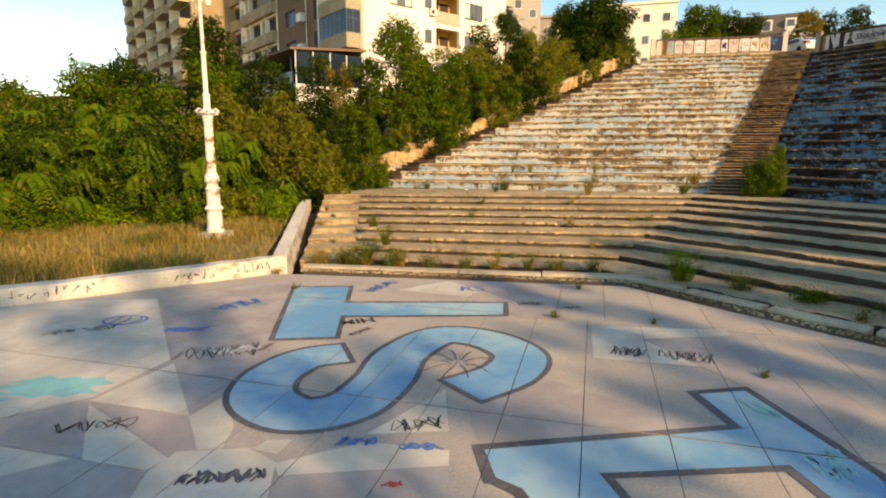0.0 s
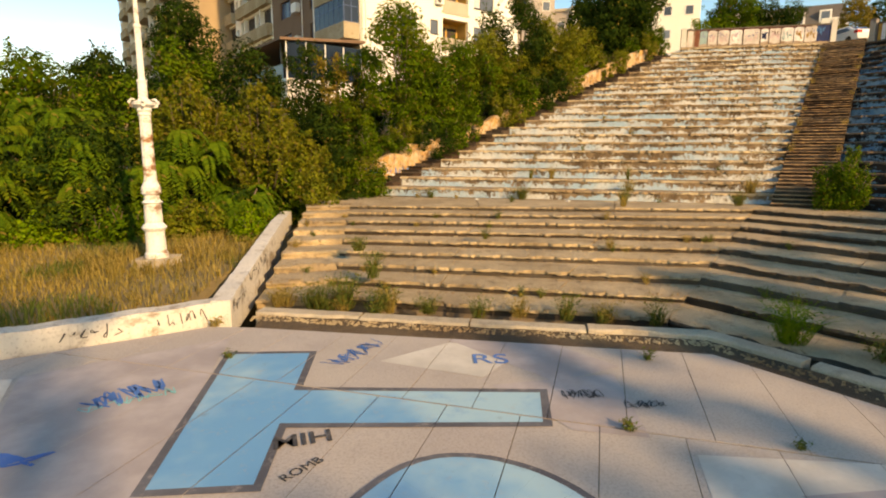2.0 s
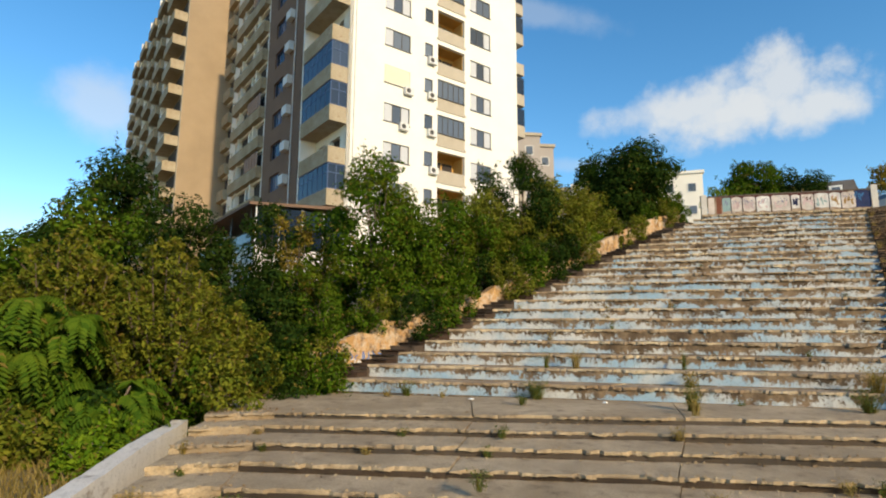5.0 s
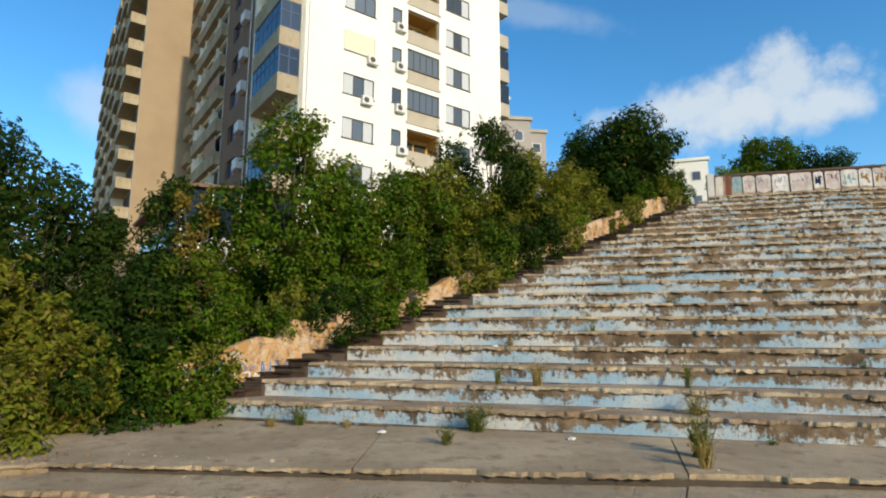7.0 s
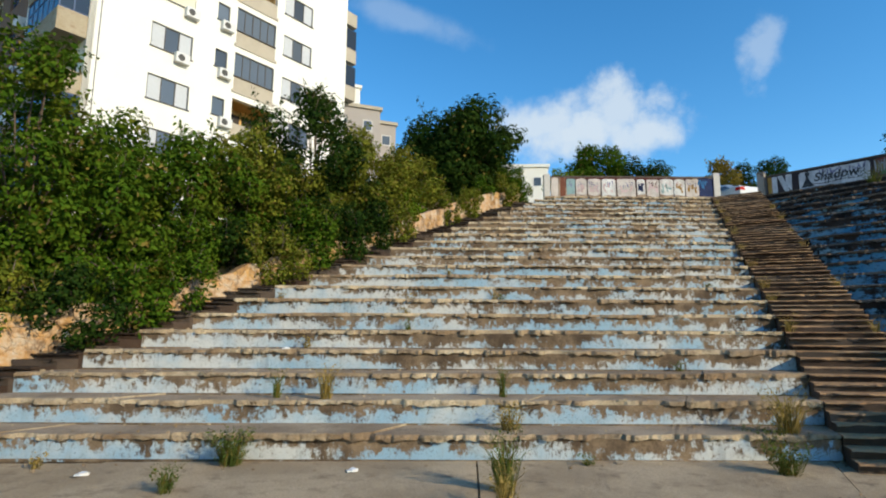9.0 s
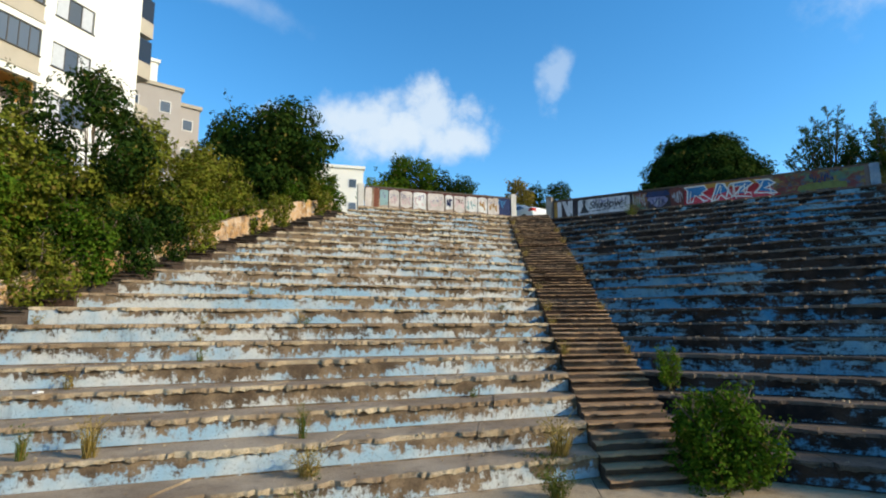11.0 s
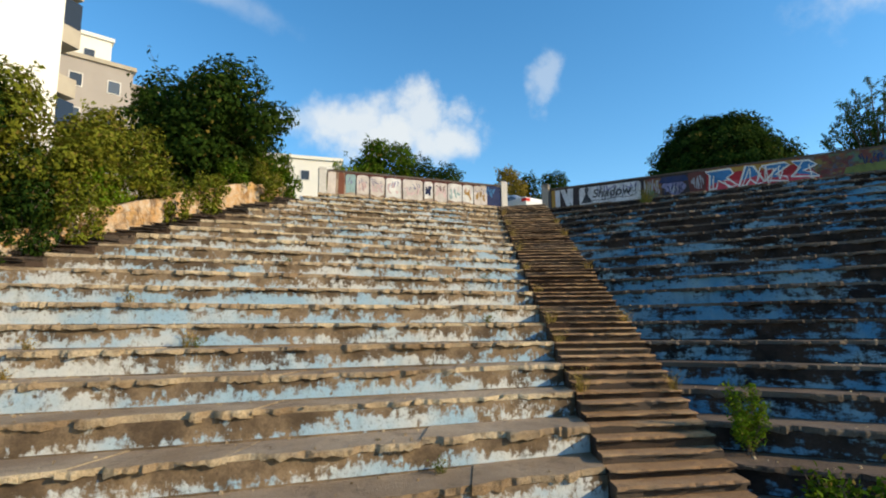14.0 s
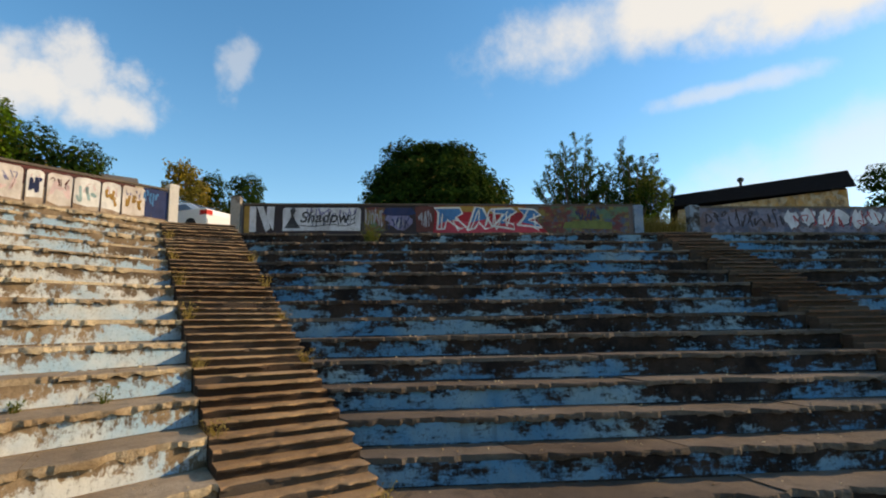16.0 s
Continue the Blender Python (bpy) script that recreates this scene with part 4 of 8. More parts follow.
BANK = "trees on the bank"
BANK_TREES = [
    ((-6.4, 31.3), 3.4, 4.0, M_LEAF_DARK, 3, "dense dark bush spilling over the terrace", 0.15, 330, 0.08, 0.0, 20, 4),
    ((-7.6, 27.4), 2.6, 3.2, M_LEAF, 49, "low green bush at the end of the terraces", 0.14, 330, 0.05, 0.0, 14, 6),
    ((-6.6, 29.2), 2.8, 3.4, M_LEAF_DARK, 50, "dense dark bush at the end of the terraces", 0.14, 330, 0.05, 0.0, 14, 4),
    ((-5.5, 30.6), 2.9, 3.2, M_LEAF, 51, "low leafy bush beside the side steps", 0.14, 330, 0.05, 0.0, 12, 4),
    ((-6.3, 26.4), 2.4, 2.6, M_LEAF_OLIVE, 52, "olive bush against the end of the terraces", 0.14, 330, 0.05, 0.0, 14, 8),
    ((-5.6, 28.4), 2.2, 3.0, M_LEAF_DARK, 53, "dark bush beside the top terrace", 0.14, 330, 0.05, 0.0, 14, 4),
    ((-4.2, 30.2), 2.1, 3.0, M_LEAF, 54, "leafy bush beside the top terrace", 0.13, 330, 0.05, 0.0, 12, 4),
    ((-36.0, 47.0), 5.0, 9.0, M_LEAF, 61, "green tree on the far slope", 0.26, 110, 0.14, 0.0, 20, 24),
    ((-45.0, 45.0), 5.0, 10.0, M_LEAF_OLIVE, 62, "olive tree on the far slope", 0.26, 110, 0.14, 0.0, 20, 24),
    ((-28.0, 50.0), 5.0, 9.0, M_LEAF_DARK, 63, "dark tree on the far slope", 0.26, 110, 0.14, 0.0, 20, 14),
    ((-40.0, 27.0), 8.0, 8.0, M_LEAF_OLIVE, 55, "tall olive tree far behind the grass", 0.24, 130, 0.14, 0.0, 18, 30),
    ((-47.0, 22.0), 8.0, 8.0, M_LEAF, 56, "green tree far behind the grass", 0.24, 130, 0.14, 0.0, 18, 20),
    ((-31.0, 31.0), 8.0, 7.0, M_LEAF, 57, "green tree behind the thicket", 0.22, 150, 0.14, 0.0, 18, 24),
    ((-11.8, 35.0), 6.8, 5.0, M_LEAF_DARK, 58, "dark leafy tree behind the poplar bushes", 0.17, 220, 0.1, 0.0, 20, 12),
    ((2.4, 37.2), 3.4, 3.8, M_LEAF, 64, "leafy green bush filling the bank", 0.15, 300, 0.06, 0.0, 16, 6),
    ((3.6, 38.4), 3.2, 3.6, M_LEAF_OLIVE, 65, "olive bush filling the bank", 0.15, 300, 0.06, 0.0, 16, 6),
    ((5.4, 39.9), 3.0, 3.4, M_LEAF_DARK, 66, "dark bush under the taller tree", 0.15, 300, 0.06, 0.0, 14, 4),
    ((7.4, 41.8), 2.8, 3.2, M_LEAF_OLIVE, 67, "rusty olive bush above the wall", 0.14, 300, 0.06, 0.0, 14, 6),
    ((-5.8, 33.4), 3.2, 3.0, M_LEAF, 45, "low green bush beside the side steps", 0.14, 330, 0.05, 0.0, 14, 4),
    ((-2.9, 34.4), 7.6, 4.6, M_LEAF, 4, "ragged green tree with yellowing branches", 0.16, 250, 0.11, 0.08, 22, 30),
    ((-6.9, 35.8), 5.6, 2.8, M_LEAF_AUTUMN, 5, "small tree turning yellow", 0.15, 150, 0.08, 0.08, 14, 22),
    ((-5.3, 36.4), 5.6, 3.6, M_LEAF, 70, "green tree in front of the annex", 0.16, 250, 0.09, 0.0, 18, 16),
    ((-8.8, 37.4), 6.4, 4.2, M_LEAF_DARK, 71, "dark tree in front of the annex", 0.16, 250, 0.09, 0.0, 20, 12),
    ((-10.6, 36.0), 5.4, 3.8, M_LEAF_DARK, 72, "dark tree between the poplars and the annex", 0.16, 250, 0.08, 0.0, 18, 12),
    ((-1.2, 34.6), 4.6, 4.4, M_LEAF, 6, "spreading green tree over the yellow wall", 0.16, 280, 0.10, 0.0, 18, 10),
    ((0.6, 36.5), 4.6, 4.6, M_LEAF, 7, "bushy green tree beside the wall", 0.16, 280, 0.10, 0.0, 18, 10),
    ((4.6, 39.6), 6.1, 5.0, M_LEAF_DARK, 8, "dark green tree above the side steps", 0.16, 280, 0.11, 0.0, 22, 18),
    ((2.0, 38.2), 4.8, 4.0, M_LEAF_OLIVE, 46, "olive bush between taller trees", 0.15, 280, 0.08, 0.0, 16, 8),
    ((6.2, 40.8), 4.2, 4.4, M_LEAF_OLIVE, 9, "olive bush with reddish tips", 0.15, 280, 0.07, 0.0, 17, 8),
    ((8.3, 42.4), 3.1, 3.8, M_LEAF_OLIVE, 10, "rusty green bush at the upper wall", 0.15, 280, 0.07, 0.0, 16, 8),
    ((12.8, 46.8), 4.9, 7.4, M_LEAF_DARK, 11, "broad dark round tree at the head of the steps", 0.2, 230, 0.16, 0.0, 34, 10),
    ((9.8, 45.2), 2.4, 3.0, M_LEAF_OLIVE, 47, "low rusty bush at the upper wall", 0.15, 280, 0.05, 0.0, 12, 4),
    ((-2.2, 39.5), 6.5, 5.0, M_LEAF, 12, "green tree below the white building", 0.17, 220, 0.11, 0.05, 16, 8),
    ((-7.6, 34.0), 2.7, 5.2, M_LEAF_DARK, 13, "dark undergrowth tree on the bank", 0.17, 240, 0.10, 0.0, 18, 8),
    ((-6.4, 38.5), 2.6, 5.0, M_LEAF, 48, "green tree in front of the veranda", 0.17, 180, 0.10, 0.05, 14, 14),
    ((-15.6, 36.5), 9.8, 6.5, M_LEAF_DARK, 14, "tall dark tree behind the poplars", 0.19, 230, 0.14, 0.05, 20, 14),
    ((-13.8, 31.0), 7.2, 5.5, M_LEAF, 15, "green tree behind the lamp post", 0.18, 240, 0.12, 0.0, 18, 16),
    ((-19.0, 29.0), 7.0, 6.6, M_LEAF, 16, "spreading green tree in the thicket", 0.18, 230, 0.12, 0.0, 20, 22),
    ((-24.0, 26.5), 6.4, 6.8, M_LEAF_OLIVE, 17, "thin olive tree with bare top twigs", 0.17, 180, 0.12, 0.0, 18, 40),
    ((-29.5, 23.0), 6.2, 7.2, M_LEAF, 18, "green tree at the edge of the grass", 0.19, 200, 0.12, 0.0, 18, 18),
    ((-36.0, 18.0), 6.6, 8.0, M_LEAF_DARK, 19, "dark tree far along the grass", 0.22, 180, 0.13, 0.0, 18, 8),
]
EDGE_A, EDGE_B = front_a(0, 0), front_a(22, 0)
EDGE_N = Vector((-(EDGE_B - EDGE_A).y, (EDGE_B - EDGE_A).x)).normalized()
for at, h, w, mat, seed, label, leaf, per, tr, bare, cl, tw in BANK_TREES:
    # every crown stands back behind the retaining wall
    if at[1] > 31 and at[0] > -4.5 and at[1] < 47.5:
        gap = (Vector(at) - EDGE_A).dot(EDGE_N)
        if gap < 1.15 + 0.34 * w:
            at = tuple(Vector(at) + EDGE_N * (1.15 + 0.34 * w - gap))
    tree("tree", foot(*at), h, w, mat, seed, label, leaf, per, tr, bare, cl, group=BANK, twigs=tw)
for i, (x, y, h, w) in enumerate(((-14.0, 23.4, 4.6, 4.8), (-17.4, 21.6, 4.4, 5.0), (-11.6, 25.2, 4.0, 3.6), (-21.0, 19.4, 4.6, 5.2), (-16.4, 26.2, 5.2, 5.0), (-9.0, 25.2, 2.0, 2.2), (-25.2, 16.4, 4.6, 5.4), (-19.0, 24.4, 5.2, 5.0), (-29.5, 13.5, 4.6, 5.6))):
    frond_tree("tree_of_heaven", foot(x, y), h, w, M_LEAF_FROND, 60 + i, "young tree with drooping feathered leaves in the grass", 120 if h < 3 else 640, "feather-leaved trees")
tree("tree", foot(40.8, 38.6), 6.1, 8.2, M_LEAF_DARK, 20, "dark round tree against the sky behind the parapet", 0.22, 300, 0.17, 0.0, 60, group="trees behind the crest", dome=True)
upright_tree("tree", foot(39.8, 30.6), 6.4, 4.2, M_LEAF_SAP, 21, "thin open sapling behind the parapet", 24, "trees behind the crest")
upright_tree("tree", foot(40.0, 27.9), 5.3, 4.2, M_LEAF_SAP, 22, "leafy many-stemmed sapling behind the parapet", 26, "trees behind the crest")
tree("tree", foot(33.25, 49.75), 4.7, 4.6, M_LEAF_AUTUMN, 23, "yellowing bush behind the parked car", 0.17, 330, 0.07, 0.05, 14, group="trees behind the crest", twigs=8)
tree("tree", foot(36.6, 49.2), 4.9, 4.6, M_LEAF_DARK, 24, "dark bush behind the parked car", 0.17, 330, 0.07, 0.05, 12, group="trees behind the crest")
tree("tree", foot(23.8, 51.6), 5.5, 6.0, M_LEAF, 25, "green tree behind the pale parapet", 0.18, 320, 0.1, 0.1, 15, group="trees behind the crest", twigs=10)
tree("tree", foot(27.4, 52.4), 4.6, 6.2, M_LEAF_DARK, 26, "dark hedge-like tree behind the parapet", 0.18, 320, 0.1, 0.05, 15, group="trees behind the crest")
tree("tree", foot(20.2, 50.0), 3.0, 2.6, M_LEAF_LIGHT, 27, "light green bush behind the parapet", 0.15, 320, 0.06, 0.05, 10, group="trees behind the crest")
tree("tree", foot(39.8, 27.4), 2.9, 2.8, M_LEAF_OLIVE, 29, "olive bush in the gap beside the old house", 0.14, 300, 0.05, 0.0, 14, group="trees behind the crest", twigs=14)
tree("tree", foot(50.0, 12.5), 5.0, 6.0, M_LEAF_DARK, 28, "dark tree beside the old house", 0.2, 280, 0.1, 0.1, 14, group="trees behind the crest")
upright_tree("tree", foot(-9.0, 28.2), 6.3, 5.2, M_LEAF_OLIVE, 1, "tall olive-green poplar bush with bare twigs inside", 62, BANK, 0.17)
upright_tree("tree", foot(-7.2, 28.7), 4.2, 3.4, M_LEAF_OLIVE, 2, "olive-green poplar bush beside the side wall", 44, BANK, 0.15)
upright_tree("tree", foot(-11.8, 27.4), 6.3, 4.4, M_LEAF_OLIVE, 44, "olive poplar bush with thin upright stems", 52, BANK, 0.17)
# Out-of-view trees, added where their shadows fall on the stage and terraces.
SHADE = "trees beyond the stage"
LX, LY = -math.cos(radians(SUN_AZ)), -math.sin(radians(SUN_AZ))
for i, (q, r, w) in enumerate(((2.6, -1.5, 3.2), (0.2, 6.5, 3.8), (-2.6, 7.0, 3.8), (-6.0, 7.5, 4.2), (5.5, -2.4, 3.2), (7.8, 1.5, 3.2), (10.9, 2.0, 4.0), (14.0, 4.0, 4.2), (17.2, 4.5, 4.4), (20.4, 5.5, 4.4), (23.6, 6.0, 4.6), (27.0, 7.0, 5.0))):
    far = 20.0 + 1.5 * (i % 3)
    x, y = q * LY + (r - far) * LX, -q * LX + (r - far) * LY
    z = ground_z(x, y)
    h = (0.7 + far * math.tan(radians(SUN_EL)) - z) / 0.8
    tree("tree", (x, y, z - 0.05), h, w, M_LEAF, 80 + i, "tall green tree shading the stage", 0.26, 95 if i < 4 else 130, 0.16, 0.6, 18, group=SHADE)
# Unseen grove, added and sized so its shadow covers the right-hand stands.
GROVE = "grove beyond the end of the stands"
for i in range(9):
    d = 25.0 + 3.1 * i
    p = on_b(33.0 + 2.5 * (i % 2), d + 7.2)
    z = ground_z(p.x, p.y)
    tree("tree", (p.x, p.y, z - 0.05), row_z((d - D_B) / GOING_B) + 20.6 - z, 6.2, M_LEAF_DARK, 170 + i, "tall dense tree beyond the end of the stands", 0.6, 60, 0.3, 0.12, 46, group=GROVE)
for i, (k, w, h, o, mat) in enumerate(((2.6, 2.6, 2.0, 2.2, M_LEAF), (4.2, 2.4, 1.7, 2.0, M_LEAF_OLIVE), (5.6, 2.2, 1.5, 2.3, M_LEAF_LIGHT), (7.4, 2.8, 2.1, 2.0, M_LEAF), (8.9, 2.4, 1.6, 2.2, M_LEAF_DARK), (10.6, 2.6, 1.9, 2.0, M_LEAF),
                                        (12.0, 2.2, 1.6, 2.1, M_LEAF_OLIVE), (13.5, 2.4, 1.8, 2.1, M_LEAF_OLIVE), (15.2, 2.0, 1.4, 2.4, M_LEAF_LIGHT), (17.0, 1.6, 1.1, 2.3, M_LEAF_OLIVE), (19.6, 1.8, 1.3, 2.0, M_LEAF), (3.4, 1.7, 1.3, 1.5, M_LEAF), (6.4, 1.5, 1.1, 1.4, M_LEAF_OLIVE), (9.7, 1.7, 1.3, 1.4, M_LEAF_DARK), (11.4, 1.5, 1.1, 1.4, M_LEAF), (14.4, 1.5, 1.0, 1.5, M_LEAF_OLIVE), (18.4, 1.3, 0.9, 1.3, M_LEAF_OLIVE), (20.6, 1.6, 1.4, 1.2, M_LEAF_OLIVE), (21.4, 1.8, 1.6, 1.0, M_LEAF))):
    p = front_a(k, 0) - T_A * (o * 0.5 + 0.5 + 0.3 * w)
    tree("shrub", (p.x, p.y, row_z(k) + 0.1), h, w, mat, 120 + i, "leafy bush hanging over the yellow wall", 0.12, 420, 0.04, 0.0, 12, "shrub", group="bushes along the wall", twigs=8)
for i, (k, w, h, mat) in enumerate(((0.7, 2.3, 2.0, M_LEAF), (1.7, 1.7, 1.6, M_LEAF_OLIVE), (4.7, 2.6, 2.2, M_LEAF_DARK), (5.8, 2.4, 2.0, M_LEAF), (6.9, 1.8, 1.7, M_LEAF), (9.0, 2.4, 2.0, M_LEAF_OLIVE), (10.2, 2.6, 2.3, M_LEAF), (11.4, 2.4, 2.2, M_LEAF_DARK), (12.6, 2.2, 2.0, M_LEAF_DARK), (13.6, 1.8, 1.7, M_LEAF_OLIVE), (16.2, 1.6, 1.5, M_LEAF_OLIVE), (17.6, 1.8, 1.8, M_LEAF_OLIVE), (20.3, 1.8, 1.5, M_LEAF_OLIVE), (21.3, 1.8, 1.7, M_LEAF))):
    p = front_a(k, 0) - T_A * (1.02 + 0.06 * w)
    tree("shrub", (p.x, p.y, row_z(k) - 0.55), h, w, mat, 190 + i, "leafy bush spilling over the yellow wall onto the steps", 0.12, 420, 0.04, 0.0, 14, "shrub", group="bushes along the wall", twigs=14)
for i, (x, y, h, w, mat) in enumerate(((-10.4, 23.6, 1.5, 2.4, M_LEAF_OLIVE), (-12.6, 22.6, 1.7, 2.8, M_LEAF), (-14.6, 21.6, 1.5, 2.6, M_LEAF_LIGHT), (-16.4, 20.2, 1.8, 3.0, M_LEAF), (-18.6, 19.2, 1.6, 2.8, M_LEAF_LIGHT),
                                      (-20.4, 17.8, 1.8, 3.0, M_LEAF), (-22.6, 16.4, 1.5, 2.8, M_LEAF_OLIVE), (-24.6, 14.6, 1.7, 3.2, M_LEAF), (-27.4, 12.6, 1.6, 3.2, M_LEAF_LIGHT), (-8.4, 24.4, 1.3, 2.0, M_LEAF_LIGHT), (-7.8, 22.6, 0.9, 1.4, M_LEAF_LIGHT))):
    tree("shrub", foot(x, y), h * (0.5 if x < -11 else 0.85), w, mat, 150 + i, "low leafy bush at the edge of the dry grass", 0.14, 330, 0.04, 0.0, 13, "shrub", group="bushes at the edge of the grass", twigs=12)
bush_at = on_b(-15.7, D_B + 0.35)
tree("shrub", (bush_at.x, bush_at.y, Z0 - 0.05), 1.6, 2.3, M_LEAF, 30, "green shrub grown from the foot of the stair", 0.085, 760, 0.05, 0.0, 30, "shrub", twigs=90)
sap = on_b(-16.9, 26.75)
upright_tree("shrub", (sap.x, sap.y, row_z(3)), 1.45, 0.75, M_LEAF_LIGHT, 31, "thin yellow-green sapling on a lower seating row", 5, "", 0.055, "shrub")

# ---- apartment tower ----
M_PLASTER = plain("white_plaster", (0.83, 0.80, 0.72), 0.9, 0, 0.12, 0.35, 0.1)
M_BROWN = plain("brown_render", (0.20, 0.125, 0.085), 0.9, 0, 0.3, 0.6, 0.2)
M_OCHRE = plain("ochre_render", (0.37, 0.275, 0.175), 0.9, 0, 0.35, 0.3, 0.15)
M_BALCONY = plain("balcony_concrete", (0.47, 0.41, 0.32), 0.9, 0, 0.35, 0.7, 0.3)
M_FRAME = plain("dark_window_frame", (0.07, 0.065, 0.06), 0.5, 0, 0.2, 4, 0)
M_FRAME_W = plain("white_window_frame", (0.72, 0.71, 0.68), 0.5, 0, 0.15, 4, 0)
M_GLASS = glass("window_glass", (0.045, 0.055, 0.07))
M_GLASS_B = glass("blue_window_glass", (0.012, 0.02, 0.035), 0.2)
# Near-black tone that puts the dimness of rooms and recesses into colour.
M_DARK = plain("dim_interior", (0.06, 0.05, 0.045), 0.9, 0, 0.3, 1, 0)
M_BLIND = plain("cream_roller_blind", (0.72, 0.66, 0.50), 0.8, 0, 0.1, 6, 0.1)
M_AC = plain("white_appliance", (0.68, 0.67, 0.64), 0.45, 0, 0.15, 5, 0)
M_YELLOW = plain("ochre_loggia_paint", (0.62, 0.38, 0.12), 0.85, 0, 0.2, 1, 0.1)

FLOOR, F0, FLOORS = 3.073, 6.14, 13


def facade(m, x0, x1, z0, z1, holes, thick, mt):
    """A wall with real openings: boxes between and around the holes (x0, x1, z0, z1)."""
    xs = sorted({x0, x1, *(h[0] for h in holes), *(h[1] for h in holes)})
    for a, b in zip(xs, xs[1:]):
        mid = (a + b) / 2
        z = z0
        for h in sorted((h for h in holes if h[0] < mid < h[1]), key=lambda h: h[2]):
            if h[2] > z + 0.001:
                m.box(a, 0, z, b, thick, h[2], mt)
            z = h[3]
        if z1 > z + 0.001:
            m.box(a, 0, z, b, thick, z1, mt)


def window_frame(x0, x1, z0, z1, panes, mt, bar=0.06):
    m = Mesh()
    for a, b, c, d in ((x0, x1, z0, z0 + bar), (x0, x1, z1 - bar, z1), (x0, x0 + bar, z0 + bar, z1 - bar), (x1 - bar, x1, z0 + bar, z1 - bar)):
        m.box(a, 0.07, c, b, 0.14, d, mt)
    for i in range(1, panes):
        x = x0 + (x1 - x0) * i / panes
        m.box(x - bar / 2, 0.065, z0 + bar, x + bar / 2, 0.135, z1 - bar, mt)
    m.box(x0 - 0.06, -0.07, z0 - 0.05, x1 + 0.06, 0.12, z0, mt)
    return m


def pane_mesh(x0, x1, z0, z1, mt, y=0.1):
    m = Mesh()
    m.box(x0, y, z0, x1, y + 0.015, z1, mt)
    return m


def shifted(name, data, parent, dz, label=""):
    ob = new(name, data)
    ob.parent = parent
    ob.location = (0, 0, dz)
    if label:
        ob["label"] = label
    return ob


CN = Vector((-6.965, 48.197))
M_FRONT = pose(CN.x, CN.y, 0, 0, 0, 36.17)
M_SIDE = pose(CN.x, CN.y, 0, 0, 0, -53.83)
TOP_Z = F0 + FLOOR * FLOORS
tower_mesh = Mesh()
tower_mesh.box(0.3, 1.9, 2.0, 16.9, 34.5, TOP_Z, M_FRONT)
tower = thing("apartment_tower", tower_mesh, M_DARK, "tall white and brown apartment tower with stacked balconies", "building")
rng = random.Random(77)
holes = []
for i in range(FLOORS):
    f = F0 + FLOOR * i
    hd = f + 2.33
    holes += [(3.05, 5.4, hd - 1.45, hd), (6.8, 7.6, hd - 1.15, hd), (8.1, 10.95, f + 0.12, f + 2.62), (11.6, 13.95, hd - 1.5, hd)]
front = Mesh()
facade(front, 0, 17.2, 2.0, TOP_Z, holes, 0.3, M_FRONT)
part("wall", front, M_PLASTER, tower, "white plastered gable wall")
right = Mesh()
right.box(16.9, 0.3, 2.0, 17.2, 34.5, TOP_Z, M_FRONT)
part("wall", right, M_PLASTER, tower)
roof = Mesh()
roof.box(-0.2, -0.2, TOP_Z, 17.4, 34.5, TOP_Z + 0.5, M_FRONT)
part("roof", roof, M_BALCONY, tower)
WIN = [("window", window_frame(3.05, 5.4, F0 + 0.88, F0 + 2.33, 3, M_FRONT), pane_mesh(3.05, 5.4, F0 + 0.88, F0 + 2.33, M_FRONT)),
       ("window", window_frame(6.8, 7.6, F0 + 1.18, F0 + 2.33, 1, M_FRONT), pane_mesh(6.8, 7.6, F0 + 1.18, F0 + 2.33, M_FRONT)),
       ("window", window_frame(11.6, 13.95, F0 + 0.83, F0 + 2.33, 3, M_FRONT), pane_mesh(11.6, 13.95, F0 + 0.83, F0 + 2.33, M_FRONT))]
WIN = [(n, a.data(n, M_FRAME), b.data("pane", M_GLASS)) for n, a, b in WIN]
M_CURTAIN = plain("pale_curtain", (0.55, 0.56, 0.58), 0.9, 0, 0.2, 6, 0)
CURTAIN = []
for x in (3.12, 4.6, 11.68, 13.16):
    curt = Mesh()
    curt.box(x, 0.085, F0 + 0.95, x + 0.72, 0.095, F0 + 2.27, M_FRONT)
    CURTAIN.append(curt.data("curtain", M_CURTAIN))
blind = Mesh()
blind.box(3.08, 0.02, F0 + 0.9, 5.37, 0.06, F0 + 2.33, M_FRONT)
BLIND = blind.data("blind", M_BLIND)
lg = Mesh()
lg.box(8.1, 0.02, F0 + 0.12, 10.95, 0.14, F0 + 1.05, M_FRONT)
lg.box(8.0, -0.06, F0 - 0.06, 11.05, 1.7, F0 + 0.12, M_FRONT)
LOGGIA = lg.data("balcony", M_BALCONY)
back = Mesh()
back.box(8.1, 1.5, F0 + 0.12, 10.95, 1.6, F0 + 2.62, M_FRONT)
back.box(8.09, 0.3, F0 + 0.12, 8.14, 1.6, F0 + 2.62, M_FRONT)
back.box(10.91, 0.3, F0 + 0.12, 10.96, 1.6, F0 + 2.62, M_FRONT)
back.box(8.1, 0.3, F0 + 2.56, 10.95, 1.6, F0 + 2.64, M_FRONT)
BACK = back.data("balcony_back", M_YELLOW)
dr = Mesh()
dr.box(8.7, 1.44, F0 + 0.15, 9.5, 1.5, F0 + 2.2, M_FRONT)
dr.box(9.7, 1.44, F0 + 1.0, 10.7, 1.5, F0 + 2.2, M_FRONT)
DOORS = dr.data("balcony_door", M_DARK)
